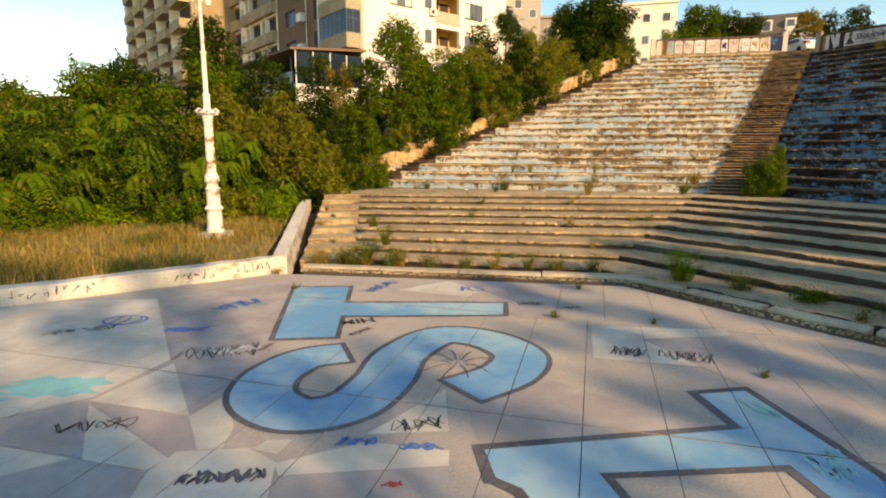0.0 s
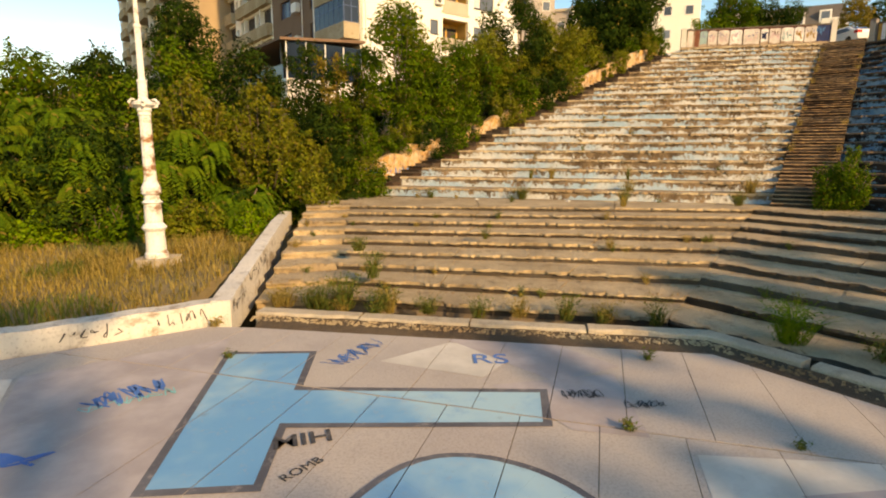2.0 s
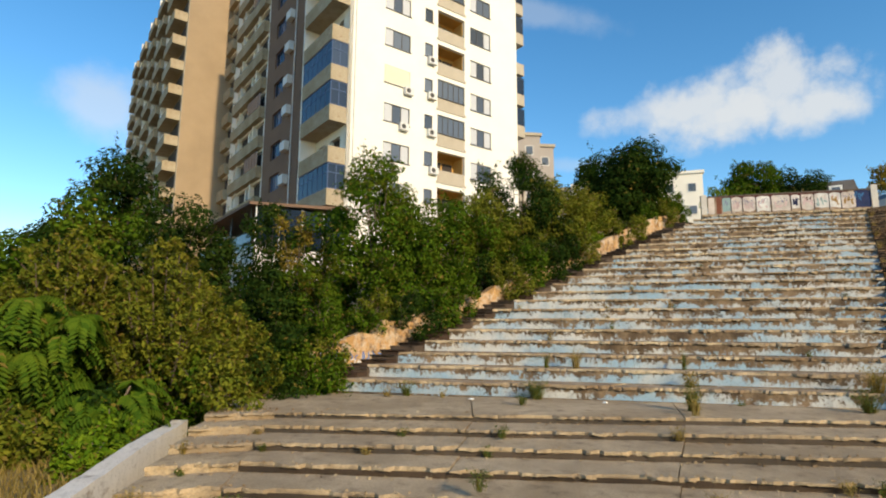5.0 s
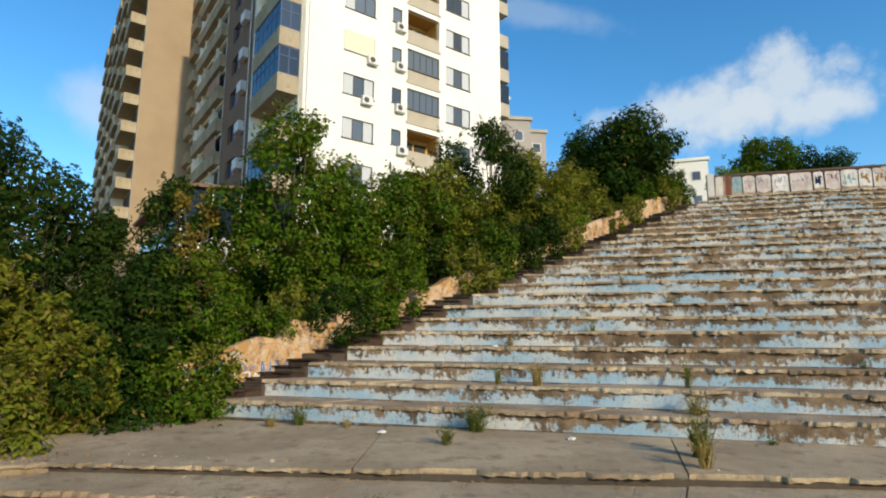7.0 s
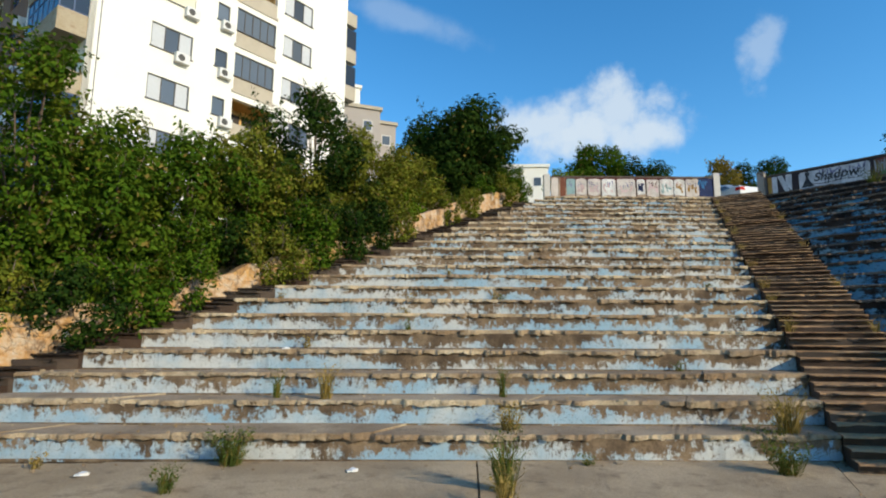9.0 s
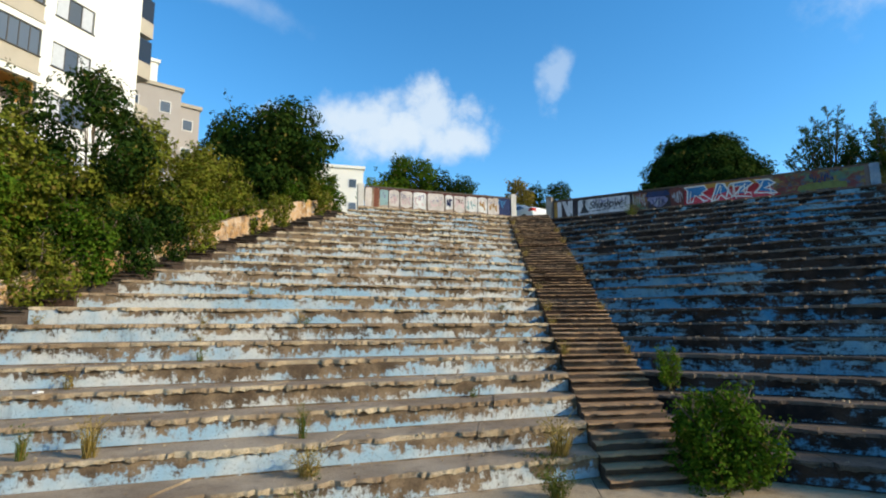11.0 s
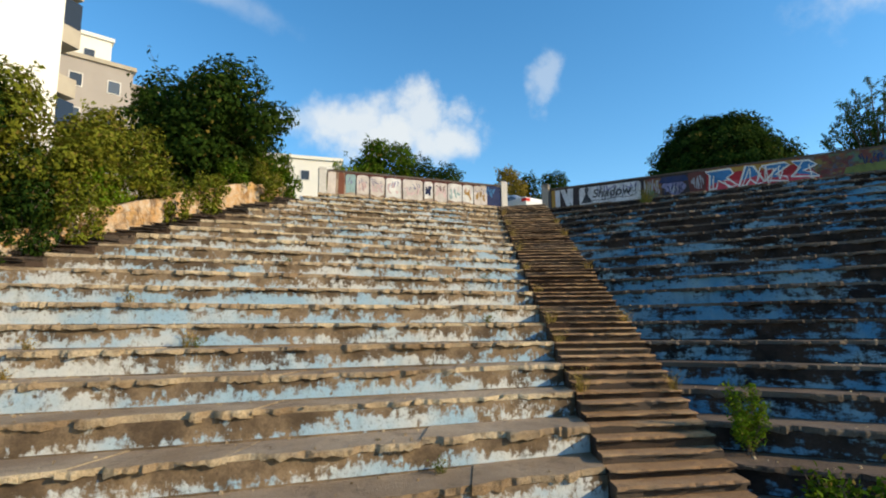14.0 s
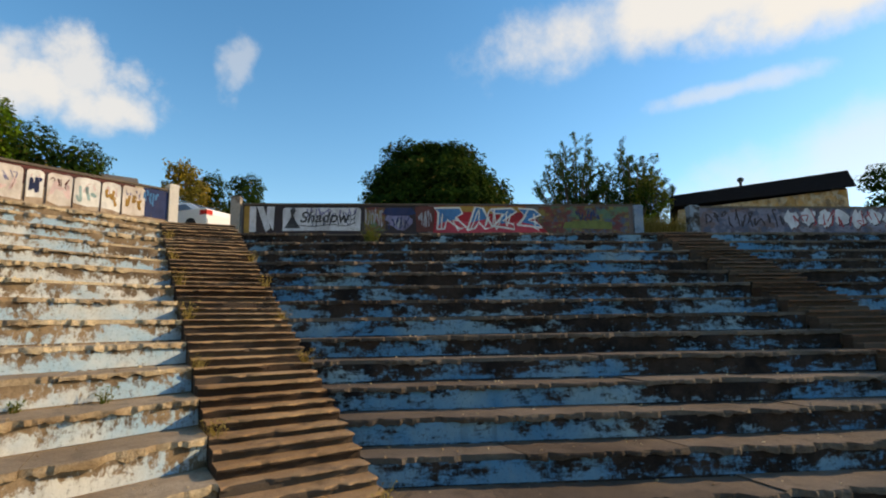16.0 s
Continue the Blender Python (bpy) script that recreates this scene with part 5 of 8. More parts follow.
GLAZED = window_frame(8.12, 10.93, F0 + 1.05, F0 + 2.6, 5, M_FRONT, 0.05).data("glazing", M_FRAME)
GLZ_P = pane_mesh(8.12, 10.93, F0 + 1.05, F0 + 2.6, M_FRONT).data("pane", M_GLASS)
for i in range(FLOORS):
    dz = FLOOR * i
    for j, (n, fr, gl) in enumerate(WIN):
        w = shifted(n, fr, tower, dz)
        if j == 0 and i == 5:
            shifted("blind", BLIND, w, 0, "lowered cream roller blind")
        else:
            shifted("pane", gl, w, 0)
    for k, cu in enumerate(CURTAIN):
        if (i != 5 or k > 1) and (i * 7 + k * 3) % 5:
            shifted("curtain", cu, tower, dz)
    b = shifted("balcony", LOGGIA, tower, dz)
    shifted("balcony_back", BACK, b, 0, "ochre recess wall")
    shifted("balcony_door", DOORS, b, 0)
    if i in (1, 4, 5, 8, 9, 11):
        shifted("glazing", GLAZED, b, 0)
        shifted("pane", GLZ_P, b, 0)
ac = Mesh()
ac.box(0, -0.36, 0, 0.8, -0.06, 0.56, M_FRONT)
AC = ac.data("air_conditioner", M_AC)
fan = Mesh()
for a in range(20):
    fan.v.append(tuple(M_FRONT @ Vector((0.3 + 0.2 * math.cos(a * 0.31416), -0.366, 0.28 + 0.2 * math.sin(a * 0.31416)))))
fan.f.append(tuple(range(20)))
FAN = fan.data("fan_grille", M_FRAME)
for x, i, dzz in ((4.75, 5, 0.32), (4.35, 4, 0.38), (7.0, 5, 0.55), (7.0, 4, 0.5), (7.0, 6, 0.5), (7.2, 3, 0.5), (4.4, 8, 0.35)):
    p = M_FRONT.to_3x3() @ Vector((x, 0, 0))
    a = tagged(new("air_conditioner", AC), "white air conditioner box on the tower wall", "air conditioner", "air conditioners")
    a.location = (p.x, p.y, F0 + FLOOR * i + dzz)
    g = shifted("fan_grille", FAN, a, 0, "round dark fan grille")
# right-hand balconies
rb = Mesh()
rb.box(17.2, 0.3, F0 - 0.06, 18.5, 4.6, F0 + 0.1, M_FRONT)
rb.box(17.2, 0.3, F0 + 0.1, 18.5, 0.42, F0 + 1.05, M_FRONT)
rb.box(18.38, 0.42, F0 + 0.1, 18.5, 4.6, F0 + 1.05, M_FRONT)
RB = rb.data("balcony", M_BALCONY)
rg = Mesh()
rg.box(17.25, 0.32, F0 + 1.05, 18.48, 0.4, F0 + 2.7, M_FRONT)
RG = rg.data("glazing", M_GLASS_B)
for i in range(3, FLOORS):
    b = shifted("balcony", RB, tower, FLOOR * i)
    if i % 3 != 1:
        shifted("glazing", RG, b, 0, "blue-tinted balcony glazing")

# long side: corner balconies, brown strip, pale loggias
M_FRAME_B = plain("blue_grey_frame", (0.06, 0.10, 0.20), 0.5, 0, 0.2, 4, 0)
M_STAINED = concrete("stained_balcony_concrete", (0.44, 0.37, 0.26), (0.33, 0.26, 0.16), (0.22, 0.12, 0.05), 0.8, 0.4)
LOGGIAS = ((-22.6, -18.2), (-27.6, -23.0), (-34.2, -29.6))
side_holes, brown_holes = [], []
for i in range(FLOORS):
    f = F0 + FLOOR * i
    side_holes += [(-4.6, -3.4, f + 0.1, f + 2.3), (-2.6, -1.0, f + 0.9, f + 2.3), (-29.2, -28.4, f + 0.9, f + 2.2)]
    side_holes += [(a, b, f + 0.12, f + 2.75) for a, b in LOGGIAS]
    brown_holes += [(-8.7, -7.3, f + 0.6, f + 2.5), (-15.4, -12.9, f + 0.85, f + 2.4)]
side = Mesh()
facade(side, -5.4, 0, 6.0, TOP_Z, [h for h in side_holes if h[1] > -5], 0.3, M_SIDE)
facade(side, -34.5, -17.5, 6.0, TOP_Z, [h for h in side_holes if h[1] < -11], 0.3, M_SIDE)
part("wall", side, M_PLASTER, tower, "greyed white side wall")
brown = Mesh()
facade(brown, -17.5, -5.4, 6.0, TOP_Z, brown_holes, 0.3, M_SIDE @ pose(0, -0.12, 0))
part("wall", brown, M_BROWN, tower, "brown rendered strip")
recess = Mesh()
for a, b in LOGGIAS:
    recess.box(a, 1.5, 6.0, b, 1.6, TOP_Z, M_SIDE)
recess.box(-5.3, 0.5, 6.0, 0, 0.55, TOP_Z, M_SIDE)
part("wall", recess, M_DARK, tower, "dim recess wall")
jamb = Mesh()
for a, b in LOGGIAS:
    jamb.box(a + 1.5, -0.2, 6.0, a + 1.75, 1.5, TOP_Z, M_SIDE)
jamb.box(-5.5, -1.3, 9.0, -5.25, 0, TOP_Z, M_SIDE)
part("wall", jamb, M_PLASTER, tower, "white partition fins")
cb = Mesh()
cb.box(-5.25, -1.35, F0 - 0.14, -0.05, 0, F0 + 0.08, M_SIDE)
cb.box(-5.25, -1.35, F0 + 0.08, -0.05, -1.23, F0 + 1.05, M_SIDE)
cb.box(-0.17, -1.23, F0 + 0.08, -0.05, 0, F0 + 1.05, M_SIDE)
CB = cb.data("balcony", M_STAINED)
cg = Mesh()
for k in range(7):
    x = -5.2 + 5.05 * k / 6
    cg.box(x, -1.31, F0 + 1.05, x + 0.07, -1.25, F0 + 2.9, M_SIDE)
for z in (1.05, 2.2, 2.84):
    cg.box(-5.2, -1.31, F0 + z, -0.06, -1.25, F0 + z + 0.06, M_SIDE)
    cg.box(-0.13, -1.25, F0 + z, -0.07, 0, F0 + z + 0.06, M_SIDE)
cg.box(-0.13, -0.68, F0 + 1.05, -0.07, -0.62, F0 + 2.9, M_SIDE)
CG = cg.data("glazing", M_FRAME_B)
cp = Mesh()
cp.box(-5.16, -1.29, F0 + 1.1, -0.1, -1.27, F0 + 2.86, M_SIDE)
cp.box(-0.11, -1.27, F0 + 1.1, -0.095, 0, F0 + 2.86, M_SIDE)
CP = cp.data("pane", M_GLASS_B)
SL = []
for a, b in LOGGIAS:
    sl = Mesh()
    sl.box(a - 0.2, -0.55, F0 - 0.1, b + 0.2, 1.5, F0 + 0.12, M_SIDE)
    sl.box(a - 0.2, -0.55, F0 + 0.12, b + 0.2, -0.43, F0 + 1.08, M_SIDE)
    sl.box(b + 0.08, -0.43, F0 + 0.12, b + 0.2, -0.01, F0 + 1.08, M_SIDE)
    SL.append(sl.data("balcony", M_STAINED))
BW = [(window_frame(-8.7, -7.3, F0 + 0.6, F0 + 2.5, 2, M_SIDE), pane_mesh(-8.7, -7.3, F0 + 0.6, F0 + 2.5, M_SIDE)),
      (window_frame(-15.4, -12.9, F0 + 0.85, F0 + 2.4, 3, M_SIDE), pane_mesh(-15.4, -12.9, F0 + 0.85, F0 + 2.4, M_SIDE))]
BW = [(a.data("window", M_FRAME_B), b.data("pane", M_GLASS_B)) for a, b in BW]
sg = window_frame(-22.5, -18.3, F0 + 1.08, F0 + 2.7, 5, M_SIDE @ pose(0, -0.5, 0)).data("glazing", M_FRAME)
sgp = pane_mesh(-22.5, -18.3, F0 + 1.08, F0 + 2.7, M_SIDE @ pose(0, -0.5, 0)).data("pane", M_GLASS)
for i in range(1, FLOORS):
    dz = FLOOR * i
    b = shifted("balcony", CB, tower, dz, "stained concrete corner balcony")
    if i in (2, 4, 5, 8, 9, 11):
        shifted("glazing", CG, b, 0)
        shifted("pane", CP, b, 0)
    for j, d_ in enumerate(SL):
        b = shifted("balcony", d_, tower, dz)
        if j == 0 and i in (4, 6, 10):
            shifted("glazing", sg, b, 0)
            shifted("pane", sgp, b, 0)
    for fr, gl in BW:
        shifted("pane", gl, shifted("window", fr, tower, dz), 0)
sac = Mesh()
sac.box(-11.6, -0.65, 0.7, -10.5, -0.2, 1.5, M_SIDE)
SAC = sac.data("air_conditioner", M_AC)
for i in range(2, 12):
    a = tagged(new("air_conditioner", SAC), "white air conditioner box on the brown wall", "air conditioner", "air conditioners")
    a.location = (0, 0, F0 + FLOOR * i + rng.uniform(-0.1, 0.3))
pipe = Mesh()
q = M_SIDE @ Vector((-10.2, -0.2, 0))
pipe.tube([(q.x, q.y, 7), (q.x, q.y, TOP_Z)], [0.06, 0.06], 6)
part("drainpipe", pipe, M_AC, tower)
# glazed veranda at the foot of the corner
ver = Mesh()
ver.box(-13.0, -6.3, 3.0, 0.6, -0.05, 8.7, M_SIDE)
annex = thing("veranda", ver, M_PLASTER, "white annex with a glazed veranda at the tower corner", "building")
vr = Mesh()
vr.hexa([M_SIDE @ Vector(p) for p in ((-13.4, -6.8, 11.2), (0.9, -6.8, 11.2), (0.9, -0.05, 11.7), (-13.4, -0.05, 11.7))], [M_SIDE @ Vector(p) for p in ((-13.4, -6.8, 11.38), (0.9, -6.8, 11.38), (0.9, -0.05, 11.9), (-13.4, -0.05, 11.9))])
part("roof", vr, M_BROWN, annex, "brown sloping veranda roof")
vp = Mesh()
vp.box(-13.0, -6.3, 8.7, 0.0, -6.2, 9.7, M_SIDE)
part("railing", vp, M_GLASS_B, annex, "blue-grey railing panels")
vg = Mesh()
vg.box(0.5, -6.2, 8.7, 0.56, -0.1, 11.3, M_SIDE)
part("glazing", vg, M_GLASS_B, annex, "blue-grey veranda glazing")
for k in range(5):
    vf = Mesh()
    vf.box(0.56, -6.3 + 1.5 * k, 8.7, 0.64, -6.22 + 1.5 * k, 11.3, M_SIDE)
    part("post", vf, M_FRAME_W, annex)
for k in range(4):
    vf = Mesh()
    vf.box(-13.0 + 4.2 * k, -6.3, 9.7, -12.9 + 4.2 * k, -6.2, 11.25, M_SIDE)
    part("post", vf, M_FRAME, annex)
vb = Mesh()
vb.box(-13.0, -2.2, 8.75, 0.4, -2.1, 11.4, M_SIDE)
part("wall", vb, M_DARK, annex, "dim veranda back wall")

# second wing, standing forward of the first
M_WING = pose(CN.x, CN.y, 0, 0, 0, 36.17) @ pose(-5.0, 32.0, 0)
wing_mesh = Mesh()
wing_mesh.box(0, 0, 5, 16, 42, TOP_Z + 4, M_WING)
wing = thing("apartment_wing", wing_mesh, M_OCHRE, "ochre apartment wing with a blank end wall", "building")
M_WSIDE = pose(*(M_WING @ Vector((0, 0, 0))), 0, 0, -53.83)
ws = Mesh()
ws.box(-42, -0.06, 5, 0, 0.02, TOP_Z + 4, M_WSIDE)
part("wall", ws, M_BALCONY, wing, "grey side wall")
for x in (-5.6, -13.4, -20.6, -28.4, -36.0):
    wb, wd, wp = Mesh(), Mesh(), Mesh()
    wb.box(x, -1.5, F0 - 0.1, x + 5.2, -0.06, F0 + 0.1, M_WSIDE)
    wb.box(x, -1.5, F0 + 0.1, x + 5.2, -1.38, F0 + 1.05, M_WSIDE)
    wb.box(x + 5.08, -1.38, F0 + 0.1, x + 5.2, -0.06, F0 + 1.05, M_WSIDE)
    # dark sheet on the flat wall in place of a shaded recess
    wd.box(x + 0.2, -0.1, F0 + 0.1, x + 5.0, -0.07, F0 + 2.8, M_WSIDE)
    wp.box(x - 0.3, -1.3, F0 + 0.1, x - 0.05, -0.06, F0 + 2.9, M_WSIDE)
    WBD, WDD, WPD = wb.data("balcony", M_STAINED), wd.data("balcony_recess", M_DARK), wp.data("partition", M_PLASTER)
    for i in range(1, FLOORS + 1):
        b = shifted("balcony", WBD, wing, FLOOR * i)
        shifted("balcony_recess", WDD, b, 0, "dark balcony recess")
        shifted("partition", WPD, b, 0, "white partition fin")

# ---- other buildings ----


def block(name, at, az, w, d, z0, z1, mat, label, cols, rows, glassm, top=None):
    m = Mesh()
    mt = pose(at[0], at[1], 0, 0, 0, az)
    m.box(-w / 2, 0, z0, w / 2, d, z1, mt)
    b = thing(name, m, mat, label, "building")
    cap = Mesh()
    cap.box(-w / 2 - 0.2, -0.2, z1, w / 2 + 0.2, d + 0.2, z1 + 0.35, mt)
    part("roof", cap, top or M_BALCONY, b)
    fr, gl = Mesh(), Mesh()
    fr.box(-0.5, -0.05, 0, 0.5, 0.0, 1.15)
    gl.box(-0.42, -0.08, 0.08, 0.42, -0.05, 1.07)
    FR, GL = fr.data("window", M_FRAME_W), gl.data("pane", glassm)
    for r in range(rows):
        for c in range(cols):
            o = new("window", FR)
            o.parent = b
            o.matrix_local = mt @ pose(-w / 2 + w * (c + 0.5) / cols, 0, z1 - 2.4 - 2.9 * r)
            shifted("pane", GL, o, 0)
    return b


M_GREYWALL = plain("grey_render", (0.40, 0.36, 0.33), 0.9, 0, 0.2, 0.4, 0.1)
M_ROOF = plain("dark_roof_tiles", (0.02, 0.017, 0.018), 0.95, 0, 0.4, 3, 0.4, 0.05)
block("apartment_block", (9.3, 73.2), 5, 5.4, 8, 8, 26.9, M_GREYWALL, "grey apartment block behind the tower", 2, 5, M_GLASS)
block("apartment_block", (13.0, 75.6), 5, 2.2, 6, 8, 26.3, M_GREYWALL, "narrow grey stair block beside the tower", 1, 5, M_GLASS)
block("apartment_block", (9.0, 82.0), 5, 3.6, 6, 8, 33.2, M_PLASTER, "white block rising behind the grey block", 1, 3, M_GLASS, M_PLASTER)
block("apartment_block", (28.2, 78.5), -18.8, 10.4, 12, 8, 23.6, M_PLASTER, "white apartment block beyond the crest", 4, 5, M_GLASS, M_PLASTER)
block("apartment_block", (20.6, 81.2), -18.8, 5.6, 12, 8, 23.0, M_PLASTER, "lower white block beside the apartment block", 2, 5, M_GLASS, M_PLASTER)
block("apartment_block", (14.2, 84.0), -18.8, 8.0, 10, 8, 22.8, M_GREYWALL, "low grey block beyond the round tree", 3, 4, M_GLASS)
M_SLATE = plain("grey_slate", (0.13, 0.115, 0.105), 0.85, 0, 0.35, 2, 0.3)
mans = block("town_house", (42.4, 71.2), -33, 9.4, 8, 8, 20.6, M_PLASTER, "pale town house with a grey mansard roof", 4, 3, M_GLASS, M_SLATE)
mt_ = pose(42.4, 71.2, 0, 0, 0, -33)
mr = Mesh()
mr.hexa([mt_ @ Vector(p) for p in ((-4.9, -0.3, 20.9), (4.9, -0.3, 20.9), (4.9, 8.3, 20.9), (-4.9, 8.3, 20.9))], [mt_ @ Vector(p) for p in ((-4.4, 0.9, 23.6), (4.4, 0.9, 23.4), (4.4, 7, 23.4), (-4.4, 7, 23.6))])
part("mansard_roof", mr, M_SLATE, mans, "grey slate mansard roof")
mans.location.z = -2.6
for x in (-2.6, 0.0, 2.6):
    dm = Mesh()
    dm.box(x - 0.6, -0.1, 21.2, x + 0.6, 1.4, 22.7, mt_)
    d_ = part("dormer", dm, M_PLASTER, mans, "white dormer")
    dg = Mesh()
    dg.box(x - 0.4, -0.14, 21.4, x + 0.4, -0.1, 22.5, mt_)
    part("pane", dg, M_GLASS, d_)
bay = Mesh()
bay.box(2.2, -2.4, 8, 4.8, -0.05, 21.3, mt_)
part("bay", bay, M_PLASTER, mans, "white projecting bay")
barn = Mesh()
mb_ = pose(35.6, 70.0, 0, 0, 0, -30)
arc = [(-2.6 + 5.2 * (1 - math.cos(q * math.pi / 8)) / 2, 20.2 + 2.3 * math.sin(q * math.pi / 8)) for q in range(9)]
barn.hexa([mb_ @ Vector((x, 0, z)) for x, z in [(-2.6, 8)] + arc + [(2.6, 8)]], [mb_ @ Vector((x, 7, z)) for x, z in [(-2.6, 8)] + arc + [(2.6, 8)]])
hall = thing("town_house", barn, M_PLASTER, "cream house with a rounded grey roof", "house")
for q in range(8):
    (x0, z0), (x1, z1) = arc[q], arc[q + 1]
    rs_ = Mesh()
    rs_.hexa([mb_ @ Vector(p) for p in ((x0, -0.3, z0 + 0.02), (x1, -0.3, z1 + 0.02), (x1, 7.3, z1 + 0.02), (x0, 7.3, z0 + 0.02))], [mb_ @ Vector(p) for p in ((x0, -0.3, z0 + 0.25), (x1, -0.3, z1 + 0.25), (x1, 7.3, z1 + 0.25), (x0, 7.3, z0 + 0.25))])
    part("roof_panel", rs_, M_SLATE, hall, "curved grey roof panel")
hall.location.z = -2.4

hm = Mesh()
E0, E1, R0, R1 = Vector((41.4, 26.7)), Vector((43.3, 18.4)), Vector((45.8, 26.6)), Vector((46.4, 17.8))
hm.hexa([(*(E0 + Vector((0.3, -0.3))), 10.5), (*(E1 + Vector((0.3, 0.3))), 10.5), (*(R1 + Vector((2, 0.3))), 10.5), (*(R0 + Vector((2, -0.3))), 10.5)],
        [(*(E0 + Vector((0.3, -0.3))), 13.95), (*(E1 + Vector((0.3, 0.3))), 14.68), (*(R1 + Vector((2, 0.3))), 14.68), (*(R0 + Vector((2, -0.3))), 13.95)])
house = thing("old_house", hm, M_STONE, "low old house with a dark pitched roof behind the parapet", "house")
hx = (E1 - E0).normalized()
for q in range(17):
    # overlapping courses of tiles, end heights set to fit the camera's view
    f0, f1 = q / 17, (q + 1) / 17 + 0.02
    a0, a1, c0, c1 = E0.lerp(R0, f0), E1.lerp(R1, f0), E0.lerp(R0, f1), E1.lerp(R1, f1)
    za, zb, zc, zd = 14.1 + 1.45 * f0, 14.7 + 1.5 * f0, 14.1 + 1.45 * f1, 14.7 + 1.5 * f1
    rm = Mesh()
    rm.hexa([(*a0, za), (*a1, zb), (*c1, zd - 0.05), (*c0, zc - 0.05)], [(*a0, za + 0.07), (*a1, zb + 0.07), (*c1, zd + 0.01), (*c0, zc + 0.01)])
    part("roof_course", rm, M_ROOF, house, "dark weathered roof course")
rb = Mesh()
rb.hexa([(*R0, 15.45), (*R1, 16.1), (*(R1 + Vector((3, 0))), 14.2), (*(R0 + Vector((3, 0))), 14.2)], [(*R0, 15.56), (*R1, 16.24), (*(R1 + Vector((3, 0))), 14.3), (*(R0 + Vector((3, 0))), 14.3)])
part("roof", rb, M_ROOF, house, "dark sagging rear roof")
gb = Mesh()
gb.hexa([(*(E1 + Vector((0.35, 0.32))), 14.66), (*(R1 + Vector((2, 0.32))), 14.66), (*(R1 + Vector((0, 0.32))), 16.0)], [(*(E1 + Vector((0.35, 0.55))), 14.66), (*(R1 + Vector((2, 0.55))), 14.66), (*(R1 + Vector((0, 0.55))), 16.0)])
part("gable", gb, M_STONE, house, "ochre brick gable")
ch = Mesh()
c0 = R0.lerp(R1, 0.42)
ch.box(c0.x - 0.06, c0.y - 0.06, 15.5, c0.x + 0.06, c0.y + 0.06, 16.1)
ch.lathe([(0.02, 0), (0.16, 0.05), (0.18, 0.2), (0.05, 0.28)], 10, (c0.x, c0.y, 16.05))
part("chimney_cowl", ch, M_DARK, house)
house.location = (-0.2, -0.6, -0.95)

# ---- lamp post ----
M_LAMP = peeling("lamp_white_paint", (0.76, 0.74, 0.70), (0.80, 0.78, 0.73), (0.34, 0.17, 0.08), (0.22, 0.11, 0.06), 0.07, 0.4)
LP = (-9.3, 18.85, 0.33)
lamp = holder("street_lamp", LP, "tall old white-painted ornamental lamp post in the grass", "street lamp")
lb = Mesh()
lb.box(-0.48, -0.48, -0.3, 0.48, 0.48, 0.2)
part("plinth", lb, M_KERB, lamp, "square concrete plinth")
ped = Mesh()
ped.lathe([(0.30, 0.2), (0.31, 0.32), (0.27, 0.36), (0.25, 0.95), (0.29, 1.0), (0.33, 1.06), (0.27, 1.14), (0.22, 1.2), (0.235, 1.25), (0.22, 1.72), (0.27, 1.76), (0.20, 1.84), (0.19, 1.95), (0.25, 2.02), (0.25, 2.18), (0.19, 2.3), (0.165, 2.36)], 20)
part("pedestal", ped, M_LAMP, lamp, "stepped rusty cast pedestal")
shaft = Mesh()
n = 20
i0 = 0
for z, r in ((2.34, 0.155), (4.15, 0.135)):
    shaft.v += [(r * (1 + 0.07 * (j % 2)) * math.cos(2 * math.pi * j / n), r * (1 + 0.07 * (j % 2)) * math.sin(2 * math.pi * j / n), z) for j in range(n)]
shaft.f += [(j, (j + 1) % n, n + (j + 1) % n, n + j) for j in range(n)]
part("shaft", shaft, M_LAMP, lamp, "fluted lower shaft")
cap = Mesh()
cap.lathe([(0.135, 4.1), (0.17, 4.14), (0.15, 4.2), (0.19, 4.26), (0.17, 4.32), (0.30, 4.40), (0.30, 4.46), (0.18, 4.52), (0.14, 4.56)], 16)
for a in range(4):
    c, s = math.cos(a * 1.571 + 0.4), math.sin(a * 1.571 + 0.4)
    cap.tube([(c * 0.15, s * 0.15, 4.35), (c * 0.32, s * 0.32, 4.38), (c * 0.36, s * 0.36, 4.46), (c * 0.28, s * 0.28, 4.56), (c * 0.2, s * 0.2, 4.54)], [0.04, 0.045, 0.045, 0.035, 0.02], 6)
part("capital", cap, M_LAMP, lamp, "scrolled capital")
up = Mesh()
up.lathe([(0.12, 4.5), (0.115, 4.98), (0.13, 5.0), (0.13, 5.05), (0.085, 5.08), (0.08, 6.38), (0.10, 6.4), (0.10, 6.46), (0.062, 6.5), (0.05, 8.55), (0.06, 8.6), (0.03, 8.75)], 14)
part("upper_pole", up, M_LAMP, lamp)
arm = Mesh()
arm.box(-0.62, -0.03, 8.38, 0.5, 0.03, 8.44, pose(0, 0, 0, 0, 0, 10))
arm.tube([(0, 0, 7.7), (-0.2, 0, 8.1), (-0.42, -0.03, 8.38)], [0.02, 0.02, 0.02], 5)
arm.tube([(0, 0, 8.0), (0.14, 0.02, 8.2), (0.22, 0.03, 8.4)], [0.02, 0.02, 0.02], 5)
part("bracket", arm, M_LAMP, lamp, "broken lamp bracket")
hd = Mesh()
hd.lathe([(0.02, 0), (0.09, 0.05), (0.11, 0.3), (0.07, 0.42), (0.03, 0.5)], 12, (0.27, 0.03, 7.92))
